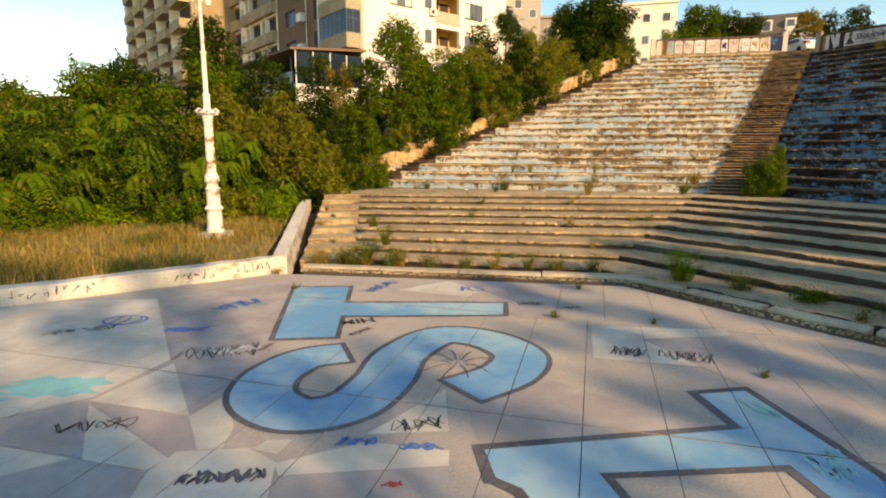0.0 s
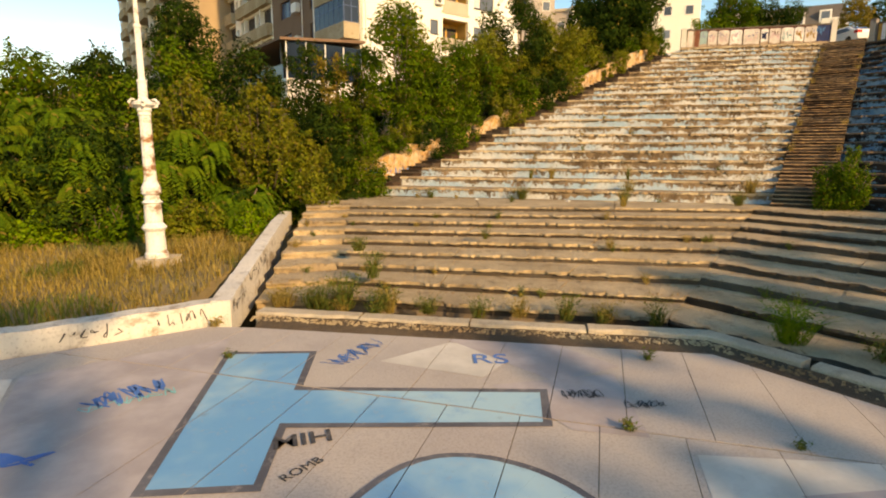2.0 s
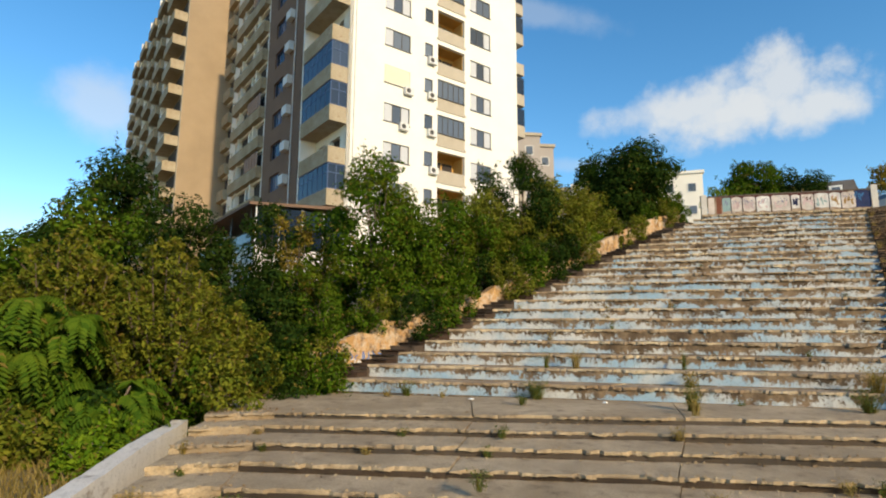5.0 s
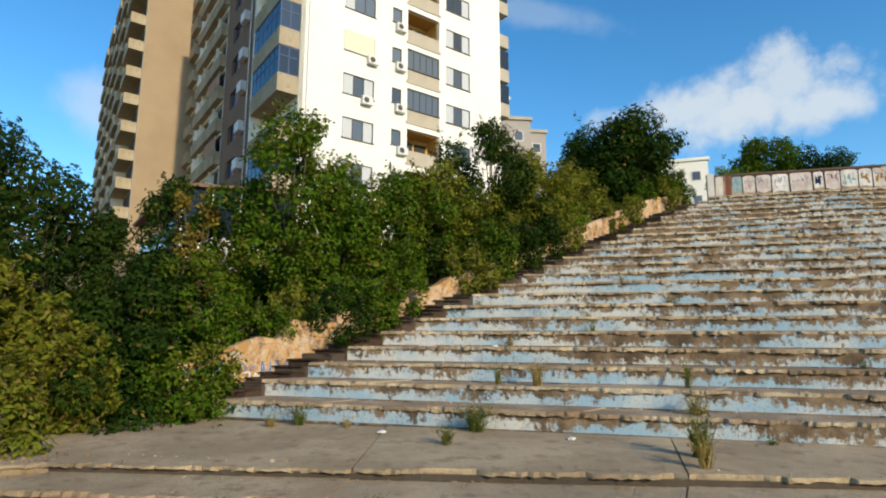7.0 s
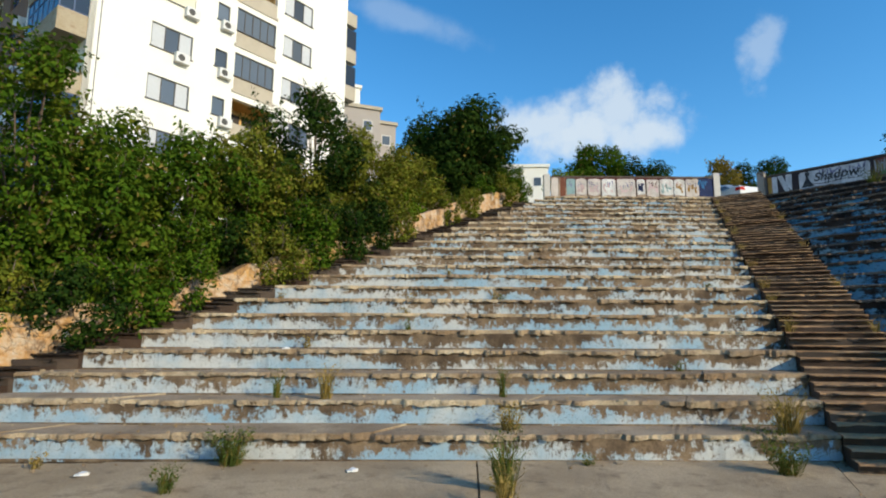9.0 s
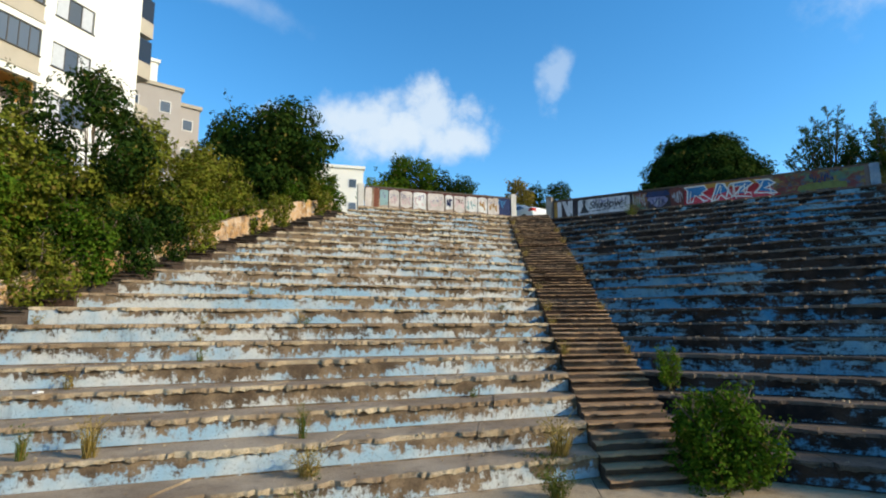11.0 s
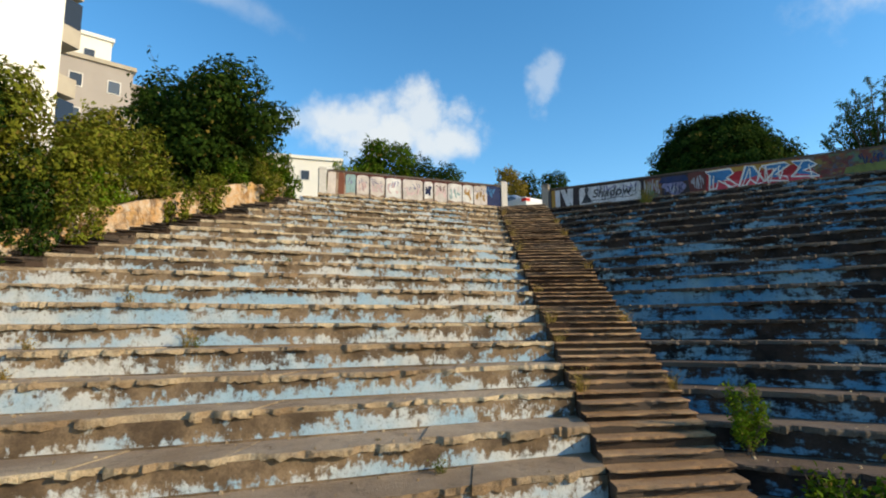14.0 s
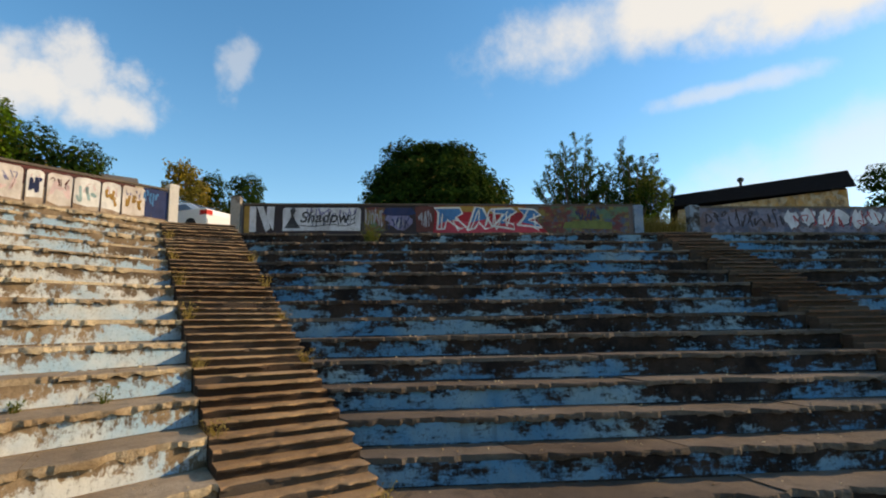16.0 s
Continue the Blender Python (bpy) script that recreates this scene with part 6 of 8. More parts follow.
part("lamp_head", hd, M_AC, lamp, "hanging lamp head")

# ---- parked car ----
M_CAR = plain("white_car_paint", (0.78, 0.79, 0.80), 0.25, 0, 0.05, 1, 0, 0.5)
M_TYRE = plain("tyre_rubber", (0.025, 0.025, 0.025), 0.8, 0, 0.2, 5, 0.1)
M_RED = plain("red_tail_light", (0.55, 0.02, 0.02), 0.25, 0, 0.1, 2, 0, 0.5)
car = holder("parked_car", (30.5, 46.85, 11.55), "white saloon car parked at the head of the stair", "car")
car.rotation_euler = (0, 0, radians(-90))


def extrude(profile, w, taper=0.0):
    m = Mesh()
    n = len(profile)
    for y, k in ((-w / 2, 0), (w / 2, 0)):
        m.v += [(x, y * (1 - taper * max(0, (z - 0.85) / 0.6)), z) for x, z in profile]
    m.f.append(tuple(reversed(range(n))))
    m.f.append(tuple(range(n, 2 * n)))
    m.f += [(j, (j + 1) % n, n + (j + 1) % n, n + j) for j in range(n)]
    return m


body_p = [(-2.2, 0.28), (-2.25, 0.55), (-2.1, 0.72), (-1.2, 0.88), (-0.6, 0.95), (0.9, 0.97), (1.7, 0.99), (2.15, 0.98), (2.22, 0.75), (2.22, 0.35), (2.1, 0.25)]
cab_p = [(-1.2, 0.86), (-0.45, 1.32), (-0.1, 1.41), (0.55, 1.42), (1.0, 1.36), (1.8, 0.96)]
cbody = part("body", extrude(body_p, 1.75), M_CAR, car)
part("cabin", extrude(cab_p, 1.6, 0.22), M_CAR, car)
gl = Mesh()
for sy in (-1, 1):
    gl.quad((-0.95, sy * 0.80, 0.98), (1.35, sy * 0.80, 1.02), (0.85, sy * 0.70, 1.31), (-0.3, sy * 0.695, 1.32))
gl.quad((1.72, -0.62, 1.02), (1.72, 0.62, 1.02), (1.06, 0.55, 1.35), (1.06, -0.55, 1.35))
gl.quad((-1.12, 0.66, 0.93), (-1.12, -0.66, 0.93), (-0.47, -0.58, 1.33), (-0.47, 0.58, 1.33))
for i, v in enumerate(gl.v):
    gl.v[i] = (v[0] + (0.03 if i // 4 == 2 else -0.03 if i // 4 == 3 else 0), v[1] * 1.015, v[2])
part("windows", gl, M_GLASS, car, "dark tinted windows")
for sy in (-1, 1):
    for x in (-1.4, 1.35):
        w = Mesh()
        w.lathe([(0.20, -0.1), (0.30, -0.1), (0.32, -0.05), (0.32, 0.05), (0.30, 0.1), (0.2, 0.1)], 20)
        o = part("wheel", w, M_TYRE, car)
        o.matrix_local = pose(x, sy * 0.80, 0.32, 90, 0, 0)
        r = Mesh()
        r.lathe([(0.19, -0.09), (0.19, 0.09)], 16)
        part("rim", r, M_AC, o, "silver wheel rim")
    t = Mesh()
    t.box(1.86, sy * 0.72 - 0.17, 0.72, 2.24, sy * 0.72 + 0.17, 0.92)
    part("tail_light", t, M_RED, car, "red tail light")
bp = Mesh()
bp.box(2.18, -0.85, 0.32, 2.27, 0.85, 0.52)
part("bumper", bp, M_CAR, car)

# ---- paint on the stage floor ----
def paint(name, rgb, wear=0.25, rough=0.8):
    k = Nodes(name, rough, 0, 0.25)
    c = k.mix(k.ramp(k.noise(1.1, 5, 0.6, shift=3), 0.35, 0.75), rgb, tuple(min(1, x * 1.25 + 0.05) for x in rgb))
    c = k.mix(k.ramp(k.noise(6.5, 7, 0.72, shift=5), 0.52, 0.72, 0, wear), c, (0.42, 0.37, 0.34))
    c = k.mix(k.ramp(k.noise(0.6, 4, 0.6, shift=8), 0.55, 0.8, 0, 0.35), c, tuple(x * 0.6 for x in rgb))
    k.bump(k.noise(30, 4, shift=1), 0.15, 0.01)
    return k.color(c)




def faded_blue(name):
    """Sky-blue floor paint, rubbed pale in places and strong in others."""
    k = Nodes(name, 0.8, 0, 0.25)
    c = k.mix(k.ramp(k.noise(0.38, 4, 0.6, shift=3), 0.38, 0.62), (0.12, 0.34, 0.56), (0.33, 0.52, 0.60))
    c = k.mix(k.ramp(k.noise(2.4, 6, 0.7, shift=11), 0.5, 0.75, 0, 0.5), c, (0.10, 0.30, 0.55))
    c = k.mix(k.ramp(k.noise(6.5, 7, 0.72, shift=5), 0.54, 0.72, 0, 0.4), c, (0.42, 0.37, 0.34))
    c = k.mix(k.ramp(k.noise(1.3, 6, 0.7, (1, 1, 1), 19), 0.62, 0.72, 0, 0.4), c, (0.16, 0.16, 0.18))
    k.bump(k.noise(30, 4, shift=1), 0.15, 0.01)
    return k.color(c)


P_BLUE = faded_blue("sky_blue_floor_paint")
P_DARK = paint("dark_grey_outline_paint", (0.085, 0.085, 0.10), 0.55)
P_PALE = paint("pale_grey_floor_paint", (0.50, 0.465, 0.415), 0.35)
P_LILAC = paint("lilac_grey_floor_paint", (0.35, 0.305, 0.30), 0.3)
P_TEAL = paint("teal_spray", (0.16, 0.46, 0.47), 0.8)
P_BLACK = paint("black_spray", (0.03, 0.03, 0.035), 0.35)
P_BLUESPRAY = paint("blue_spray", (0.05, 0.16, 0.42), 0.35)
P_RED = paint("red_spray", (0.45, 0.06, 0.05), 0.3)
P_WHITE = paint("white_spray", (0.62, 0.60, 0.58), 0.25)
P_PINK = paint("faded_pink_spray", (0.52, 0.38, 0.37), 0.4)


def inside(poly, cellp):
    """The piece of a painted polygon that lies on one floor slab."""
    out = poly
    n = len(cellp)
    for i in range(n):
        a, b = cellp[i], cellp[(i + 1) % n]
        e = (b - a).normalized()
        nrm = Vector((-e.y, e.x))
        out = clip(out, nrm, a.dot(nrm), 1)
        if len(out) < 3:
            return []
    return out


def ccw(poly):
    s = sum(p.x * q.y - q.x * p.y for p, q in zip(poly, poly[1:] + poly[:1]))
    return poly if s > 0 else poly[::-1]


BOXES = []
for cp_ in CELLS:
    c2 = ccw(cp_)
    BOXES.append((min(p.x for p in c2), max(p.x for p in c2), min(p.y for p in c2), max(p.y for p in c2), c2))


def floor_paint(name, polys, z, mat, label=""):
    m = Mesh()
    for k_, poly in enumerate(polys):
        poly = [Vector(p) for p in poly]
        x0, x1, y0, y1 = min(p.x for p in poly), max(p.x for p in poly), min(p.y for p in poly), max(p.y for p in poly)
        for a, b, c, d, cell in BOXES:
            if a > x1 or b < x0 or c > y1 or d < y0:
                continue
            q = inside(ccw(poly), cell)
            if len(q) > 2:
                m.poly([(p.x, p.y, z + 0.0006 * (k_ % 3)) for p in q])
    if m.f:
        part(name, m, mat, stage, label)


def curve_points(pts, per=8):
    """A smooth line through points."""
    pts = [Vector(p) for p in pts]
    out = []
    for i in range(len(pts) - 1):
        p0, p1, p2, p3 = pts[max(i - 1, 0)], pts[i], pts[i + 1], pts[min(i + 2, len(pts) - 1)]
        for j in range(per):
            t = j / per
            out.append(0.5 * ((2 * p1) + (p2 - p0) * t + (2 * p0 - 5 * p1 + 4 * p2 - p3) * t * t + (3 * p1 - p0 - 3 * p2 + p3) * t ** 3))
    out.append(pts[-1])
    return out


def ribbon(line, w, end=0.0):
    """Four-cornered pieces of a stroke along a line."""
    quads, prev = [], None
    n = len(line)
    for i, p in enumerate(line):
        d = (line[min(i + 1, n - 1)] - line[max(i - 1, 0)]).normalized()
        o = Vector((-d.y, d.x)) * w / 2
        q = p + d * (end if i == n - 1 else -end if i == 0 else 0)
        if prev:
            quads.append([prev[0], q - o, q + o, prev[1]])
        prev = (q - o, q + o)
    return quads


S_LINE = curve_points([(-3.12, 7.86), (-3.75, 7.6), (-4.12, 6.85), (-4.02, 6.1), (-3.45, 5.62), (-2.78, 5.85), (-2.38, 6.7), (-2.14, 7.75), (-1.45, 8.72), (-0.62, 8.52), (-0.12, 7.7), (-0.42, 6.9), (-1.2, 6.3)])
floor_paint("painted_outline", ribbon(S_LINE, 1.05, 0.10), 0.0042, P_DARK, "dark outline of a painted letter S")
floor_paint("painted_letter", ribbon(S_LINE, 0.86), 0.0062, P_BLUE, "sky-blue painted letter S")
T_UP = [[(-5.02, 12.55), (-4.52, 8.62), (-3.42, 8.70), (-3.66, 12.58)], [(-3.60, 11.05), (-3.5, 10.04), (-0.06, 10.02), (0.08, 10.92)]]
T_UP_O = [[(-5.13, 12.66), (-4.62, 8.50), (-3.31, 8.58), (-3.55, 12.69)], [(-3.6, 11.17), (-3.5, 9.92), (0.05, 9.90), (0.21, 11.04)]]
floor_paint("painted_outline", T_UP_O, 0.0042, P_DARK, "dark outline of a painted letter T")
floor_paint("painted_letter", T_UP, 0.006, P_BLUE, "sky-blue painted letter T")
T_LO = [[(-1.06, 4.66), (-1.0, 4.1), (2.44, 4.24), (2.36, 5.06)], [(2.2, 6.05), (2.36, 3.2), (2.5, 1.6), (3.32, 1.6), (3.1, 4.0), (2.92, 6.14)], [(-1.0, 4.1), (-0.75, 3.9), (-0.2, 1.9), (0.5, 1.9), (0.12, 4.2)]]
T_LO_O = [[(-1.2, 4.78), (-1.14, 4.0), (2.44, 4.12), (2.36, 5.18)], [(2.06, 6.16), (2.24, 3.2), (2.38, 1.5), (3.45, 1.5), (3.23, 4.0), (3.04, 6.28)], [(-1.14, 4.06), (-0.86, 3.8), (-0.32, 1.8), (0.62, 1.8), (0.24, 4.2)]]
floor_paint("painted_outline", T_LO_O, 0.0042, P_DARK, "dark outline of a painted letter")
floor_paint("painted_letter", T_LO, 0.006, P_BLUE, "sky-blue painted letter")
PATCH = [[(-6.41, 6.11), (-5.85, 7.47), (-4.85, 5.64)], [(-6.35, 6.0), (-4.64, 4.59), (-4.79, 4.37), (-5.61, 4.6)], [(-4.83, 5.59), (-4.59, 6.17), (-4.16, 5.33), (-4.12, 4.78), (-4.41, 4.78)], [(-7.03, 5.01), (-5.75, 4.64), (-6.42, 4.22)], [(-3.43, 4.46), (-2.46, 4.89), (-1.47, 4.66), (-1.49, 4.35), (-3.33, 4.22)], [(-2.48, 5.06), (-1.45, 6.31), (-1.45, 5.11)], [(-3.76, 4.77), (-3.65, 4.97), (-3.35, 4.97), (-3.45, 4.65)], [(-11.81, 11.16), (-8.01, 11.52), (-5.98, 7.63), (-6.43, 6.22), (-7.44, 5.53)], [(-4.76, 4.35), (-4.62, 4.74), (-3.81, 4.79), (-3.42, 4.48), (-3.33, 3.79), (-4.71, 3.84)]]
# These patches put lit floor into colour as well as old paint.
PATCH += [[(-2.4, 12.2), (-1.2, 13.1), (0.3, 12.9), (-0.7, 11.5)], [(1.6, 9.2), (4.2, 8.9), (3.3, 6.9), (1.1, 7.5)]]
floor_paint("painted_facet", PATCH, 0.002, P_PALE, "pale painted facets")
LILAC = [[(-6.37, 6.05), (-4.83, 5.59), (-4.42, 4.78), (-4.62, 4.58)], [(-5.85, 7.51), (-4.35, 7.55), (-4.59, 6.78), (-4.6, 6.2), (-4.85, 5.64)], [(-6.41, 4.2), (-5.72, 4.6), (-4.8, 4.33), (-4.72, 3.84), (-6.07, 3.77)], [(-3.33, 4.2), (-1.49, 4.32), (-1.5, 4.03), (-2.06, 3.75), (-3.31, 3.79)], [(-7.97, 11.61), (-5.33, 13.39), (-4.53, 8.55), (-4.35, 7.59), (-5.87, 7.54)], [(-7.4, 5.48), (-6.4, 6.09), (-5.64, 4.63), (-5.76, 4.66), (-7.05, 5.03)], [(-4.11, 4.78), (-4.14, 5.31), (-3.84, 5.04), (-3.81, 4.81)]]
# On this side shaded floor is coloured in along with the lilac paint.
LILAC += [[(-1.2, 5.9), (0.2, 6.6), (1.9, 5.0), (-1.1, 4.85)], [(2.3, 8.4), (4.5, 8.6), (4.3, 5.5), (3.2, 4.6), (2.95, 6.4)], [(-1.3, 13.4), (0.6, 13.2), (1.6, 11.9), (0.4, 11.3)], [(-0.6, 11.2), (1.4, 11.6), (1.2, 9.6), (0.3, 9.8)]]
floor_paint("painted_facet", LILAC, 0.0023, P_LILAC, "lilac-grey painted facets")


def blot(x, y, r, seed, sx=1.0, sy=1.0):
    rg = random.Random(seed)
    n = 22
    return [(x + sx * r * (0.65 + 0.5 * rg.random()) * math.cos(6.283 * i / n), y + sy * r * (0.65 + 0.5 * rg.random()) * math.sin(6.283 * i / n)) for i in range(n)]


def tag(x, y, w, h, az, seed, n, wide, mat, label):
    """A hurried tag: a row of overlapping zigzags and loops at an angle."""
    rg = random.Random(seed)
    c_, s_ = math.cos(radians(az)), math.sin(radians(az))
    for j in range(n):
        u0 = -0.5 + (j + 0.5) / n
        pts = []
        for q in range(6):
            u = (u0 + rg.uniform(-1.1, 1.1) / n) * w
            v = (0.42 if q % 2 else -0.42) * h * rg.uniform(0.4, 1.1)
            pts.append((x + u * c_ - v * s_, y + u * s_ + v * c_))
        floor_paint("scrawl", ribbon(curve_points(pts, 4), wide), 0.0085 + 0.0008 * (j % 5), mat, label)


tag(-8.35, 9.25, 1.2, 0.45, 20, 1, 6, 0.014, P_BLACK, "grey sprayed tag")
tag(-5.95, 10.95, 1.0, 0.65, 42, 2, 7, 0.035, P_BLUESPRAY, "blue sprayed tag")
tag(-5.8, 10.75, 1.0, 0.3, 35, 3, 5, 0.02, P_TEAL, "teal sprayed tag")
tag(-5.2, 8.0, 1.5, 0.8, 14, 4, 9, 0.014, P_BLACK, "dense black sprayed tag")
tag(-5.05, 8.05, 0.7, 0.4, 14, 5, 5, 0.03, P_WHITE, "white highlights in the black tag")
tag(1.82, 7.75, 0.5, 0.6, -20, 6, 5, 0.014, P_BLACK, "black sprayed tag")
tag(2.72, 7.5, 0.75, 0.65, -25, 7, 6, 0.014, P_BLACK, "black sprayed tag")
tag(0.7, 10.85, 0.5, 0.35, 0, 8, 5, 0.014, P_BLACK, "small black tag")
tag(1.5, 10.5, 0.45, 0.3, 0, 9, 4, 0.014, P_BLACK, "thin black tag")
tag(-2.85, 12.6, 1.3, 0.55, 60, 10, 7, 0.02, P_BLUESPRAY, "thin blue outlined tag")
tag(-5.97, 5.4, 0.8, 0.4, 10, 11, 5, 0.014, P_BLACK, "black sprayed tag")
tag(-1.8, 5.3, 0.6, 0.4, 10, 12, 4, 0.014, P_BLACK, "black sprayed tag")
tag(-1.8, 4.75, 0.4, 0.2, 0, 13, 3, 0.03, P_BLUESPRAY, "blue sprayed tag")
tag(-2.6, 4.9, 0.35, 0.25, 0, 14, 3, 0.03, P_BLUESPRAY, "blue sprayed tag")
tag(2.7, 5.6, 0.4, 0.8, 0, 15, 3, 0.03, P_TEAL, "teal sprayed tag")
tag(2.8, 4.2, 0.4, 0.8, 0, 16, 3, 0.03, P_TEAL, "teal sprayed tag")
tag(-2.1, 4.02, 0.15, 0.12, 0, 17, 2, 0.02, P_RED, "small red mark")
RING = [(-7.87 + 0.42 * math.cos(q * 0.2618), 9.85 + 0.3 * math.sin(q * 0.2618)) for q in range(25)]
floor_paint("scrawl", ribbon([Vector(p_) for p_ in RING], 0.05), 0.0085, P_BLUESPRAY, "blue sprayed oval")
for q in (-0.18, 0.0, 0.2):
    floor_paint("scrawl", ribbon([Vector((-7.87 + q, 9.58)), Vector((-7.82 + q * 1.3, 9.85)), Vector((-7.87 + q, 10.12))], 0.035), 0.0105, P_BLUESPRAY, "line across the blue oval")
floor_paint("scrawl", [blot(-6.5, 9.2, 0.3, 61, 1.1, 0.55)], 0.0085, P_BLUESPRAY, "blue sprayed blob")
floor_paint("scrawl", ribbon(curve_points([(-6.75, 9.3), (-6.3, 9.08), (-5.95, 9.38), (-6.2, 9.2), (-6.0, 9.1)], 4), 0.05), 0.0105, P_BLUESPRAY, "blue sprayed tail")
for q in range(9):
    a_ = radians(20 + 38 * q)
    e_ = Vector((math.cos(a_), math.sin(a_)))
    floor_paint("scrawl", ribbon(curve_points([tuple(Vector((-1.2, 7.35)) + e_ * 0.12), tuple(Vector((-1.2, 7.42)) + e_ * 0.38), tuple(Vector((-1.25, 7.3)) + e_ * 0.62)], 4), 0.02), 0.0085 + 0.0008 * (q % 4), P_BLACK, "spidery black doodle stroke")


def floor_word(text, at, az, size, mat, label, fat=0.0):
    cu = bpy.data.curves.new("painted_word", "FONT")
    cu.body, cu.size, cu.extrude, cu.offset = text, size, 0.0012, fat
    cu.materials.append(mat)
    o = new("painted_word", cu)
    o.parent = stage
    o.matrix_local = pose(at[0], at[1], 0.0125, 0, 0, az)
    o["label"] = label


floor_word("MIH", (-3.42, 9.38), 17, 0.42, P_BLACK, "black sprayed word MIH", 0.006)
floor_word("ROMB", (-3.1, 8.72), 50, 0.2, P_BLACK, "thin black word ROMB")
floor_word("RS", (-0.85, 12.05), 0, 0.62, P_BLUESPRAY, "blue letters RS")
floor_paint("spray_stain", [blot(-7.2, 6.6, 0.55, 1, 1.5, 0.8), blot(-8.3, 6.2, 0.5, 2, 1.5, 0.7)], 0.0042, P_TEAL, "worn teal spray stain")
tag(-3.9, 4.22, 0.9, 0.3, 5, 18, 8, 0.03, P_DARK, "dark smeared stain")

# ---- graffiti on the crest walls ----


def wall_paint(wall, frame_, d, polys, mat, off, label="", name="graffiti"):
    m = Mesh()
    up = 0.53 if wall is wall_a else -0.14
    for poly in polys:
        m.poly([(*frame_(s, d - off), z + up) for s, z in poly])
    part(name, m, mat, wall, label)


def rect(a, b, z0, z1, rg=None, j=0.04):
    r = (lambda: rg.uniform(-j, j)) if rg else (lambda: 0)
    return [(a + r(), z0 + r()), (b + r(), z0 + r()), (b + r(), z1 + r()), ((a + b) / 2 + r(), z1 + r() + 0.02), (a + r(), z1 + r())]


def strokes(a, b, z0, z1, n, seed, w=0.05):
    """Loose letter-like strokes between two places on a wall."""
    rg = random.Random(seed)
    out = []
    for i in range(n):
        s = a + (b - a) * (i + 0.5) / n
        h = z1 - z0
        pts = [(s + rg.uniform(-0.5, 0.5) * (b - a) / n, z0 + h * rg.random()) for _ in range(4)]
        out += [[tuple(v) for v in q] for q in ribbon(curve_points(pts, 4), w)]
    return out


def spray(name, rgb, grime=0.55, dirt=(0.07, 0.05, 0.045)):
    """Old spray paint on a wall, weathered by streaks and rubbed patches."""
    k = Nodes(name, 0.85, 0, 0.2)
    c = k.mix(k.ramp(k.noise(1.6, 5, 0.65, shift=2), 0.3, 0.75, 0, 0.7), rgb, tuple(x * 0.5 for x in rgb))
    c = k.mix(k.ramp(k.noise(5.0, 6, 0.7, (1, 1, 0.5), 5), 0.48, 0.72, 0, grime), c, dirt)
    c = k.mix(k.ramp(k.noise(1.1, 4, 0.6, (2.5, 2.5, 0.3), 9), 0.5, 0.75, 0, grime), c, dirt)
    return k.color(c)


def murky(name, cols, scale=0.9):
    """Layers of overpainted spray, none of them readable any more."""
    k = Nodes(name, 0.9, 0, 0.2)
    c = cols[0]
    for i, q in enumerate(cols[1:]):
        c = k.mix(k.ramp(k.noise(scale * (1 + 0.25 * i), 5, 0.62, (1, 1, 1.3), 3.7 * i + 1), 0.5, 0.58, 0, 0.85), c, q)
    c = k.mix(k.ramp(k.noise(6, 6, 0.7, shift=40), 0.45, 0.75, 0, 0.6), c, (0.05, 0.04, 0.038))
    return k.color(c)


G_PALE = spray("pale_panel_spray", (0.66, 0.65, 0.69), 0.35)
G_WHITE = spray("weathered_white_spray", (0.78, 0.76, 0.72), 0.35, (0.30, 0.22, 0.17))
G_PINKISH = spray("weathered_pinkish_spray", (0.72, 0.65, 0.59), 0.4, (0.32, 0.22, 0.15))
G_GREY = spray("grimy_white_spray", (0.40, 0.40, 0.44), 0.6)
G_DARK = spray("dark_wall_backing", (0.05, 0.04, 0.045), 0.4)
G_MAROON = spray("maroon_backing", (0.14, 0.05, 0.045), 0.5)
G_RED = spray("weathered_red_spray", (0.40, 0.03, 0.04), 0.5)
G_CRIMSON = spray("pinkish_red_spray", (0.56, 0.07, 0.10), 0.3)
G_OCHRE = spray("ochre_spray", (0.42, 0.24, 0.06), 0.5)
G_BLUE = spray("strong_blue_spray", (0.06, 0.20, 0.42), 0.35)
G_NAVY = spray("navy_spray", (0.03, 0.045, 0.12), 0.35)
G_LILAC = spray("lilac_grey_spray", (0.24, 0.23, 0.38), 0.5)
G_AQUA = spray("faded_aqua_spray", (0.32, 0.46, 0.46), 0.5, (0.35, 0.3, 0.26))
G_MURK = murky("overpainted_panel", [(0.10, 0.06, 0.045), (0.20, 0.09, 0.05), (0.07, 0.11, 0.17), (0.09, 0.17, 0.10), (0.22, 0.17, 0.05), (0.16, 0.04, 0.04)])
G_MURK_C = murky("overpainted_lilac_wall", [(0.19, 0.18, 0.24), (0.10, 0.085, 0.11), (0.26, 0.25, 0.30), (0.15, 0.10, 0.09), (0.08, 0.10, 0.15)])


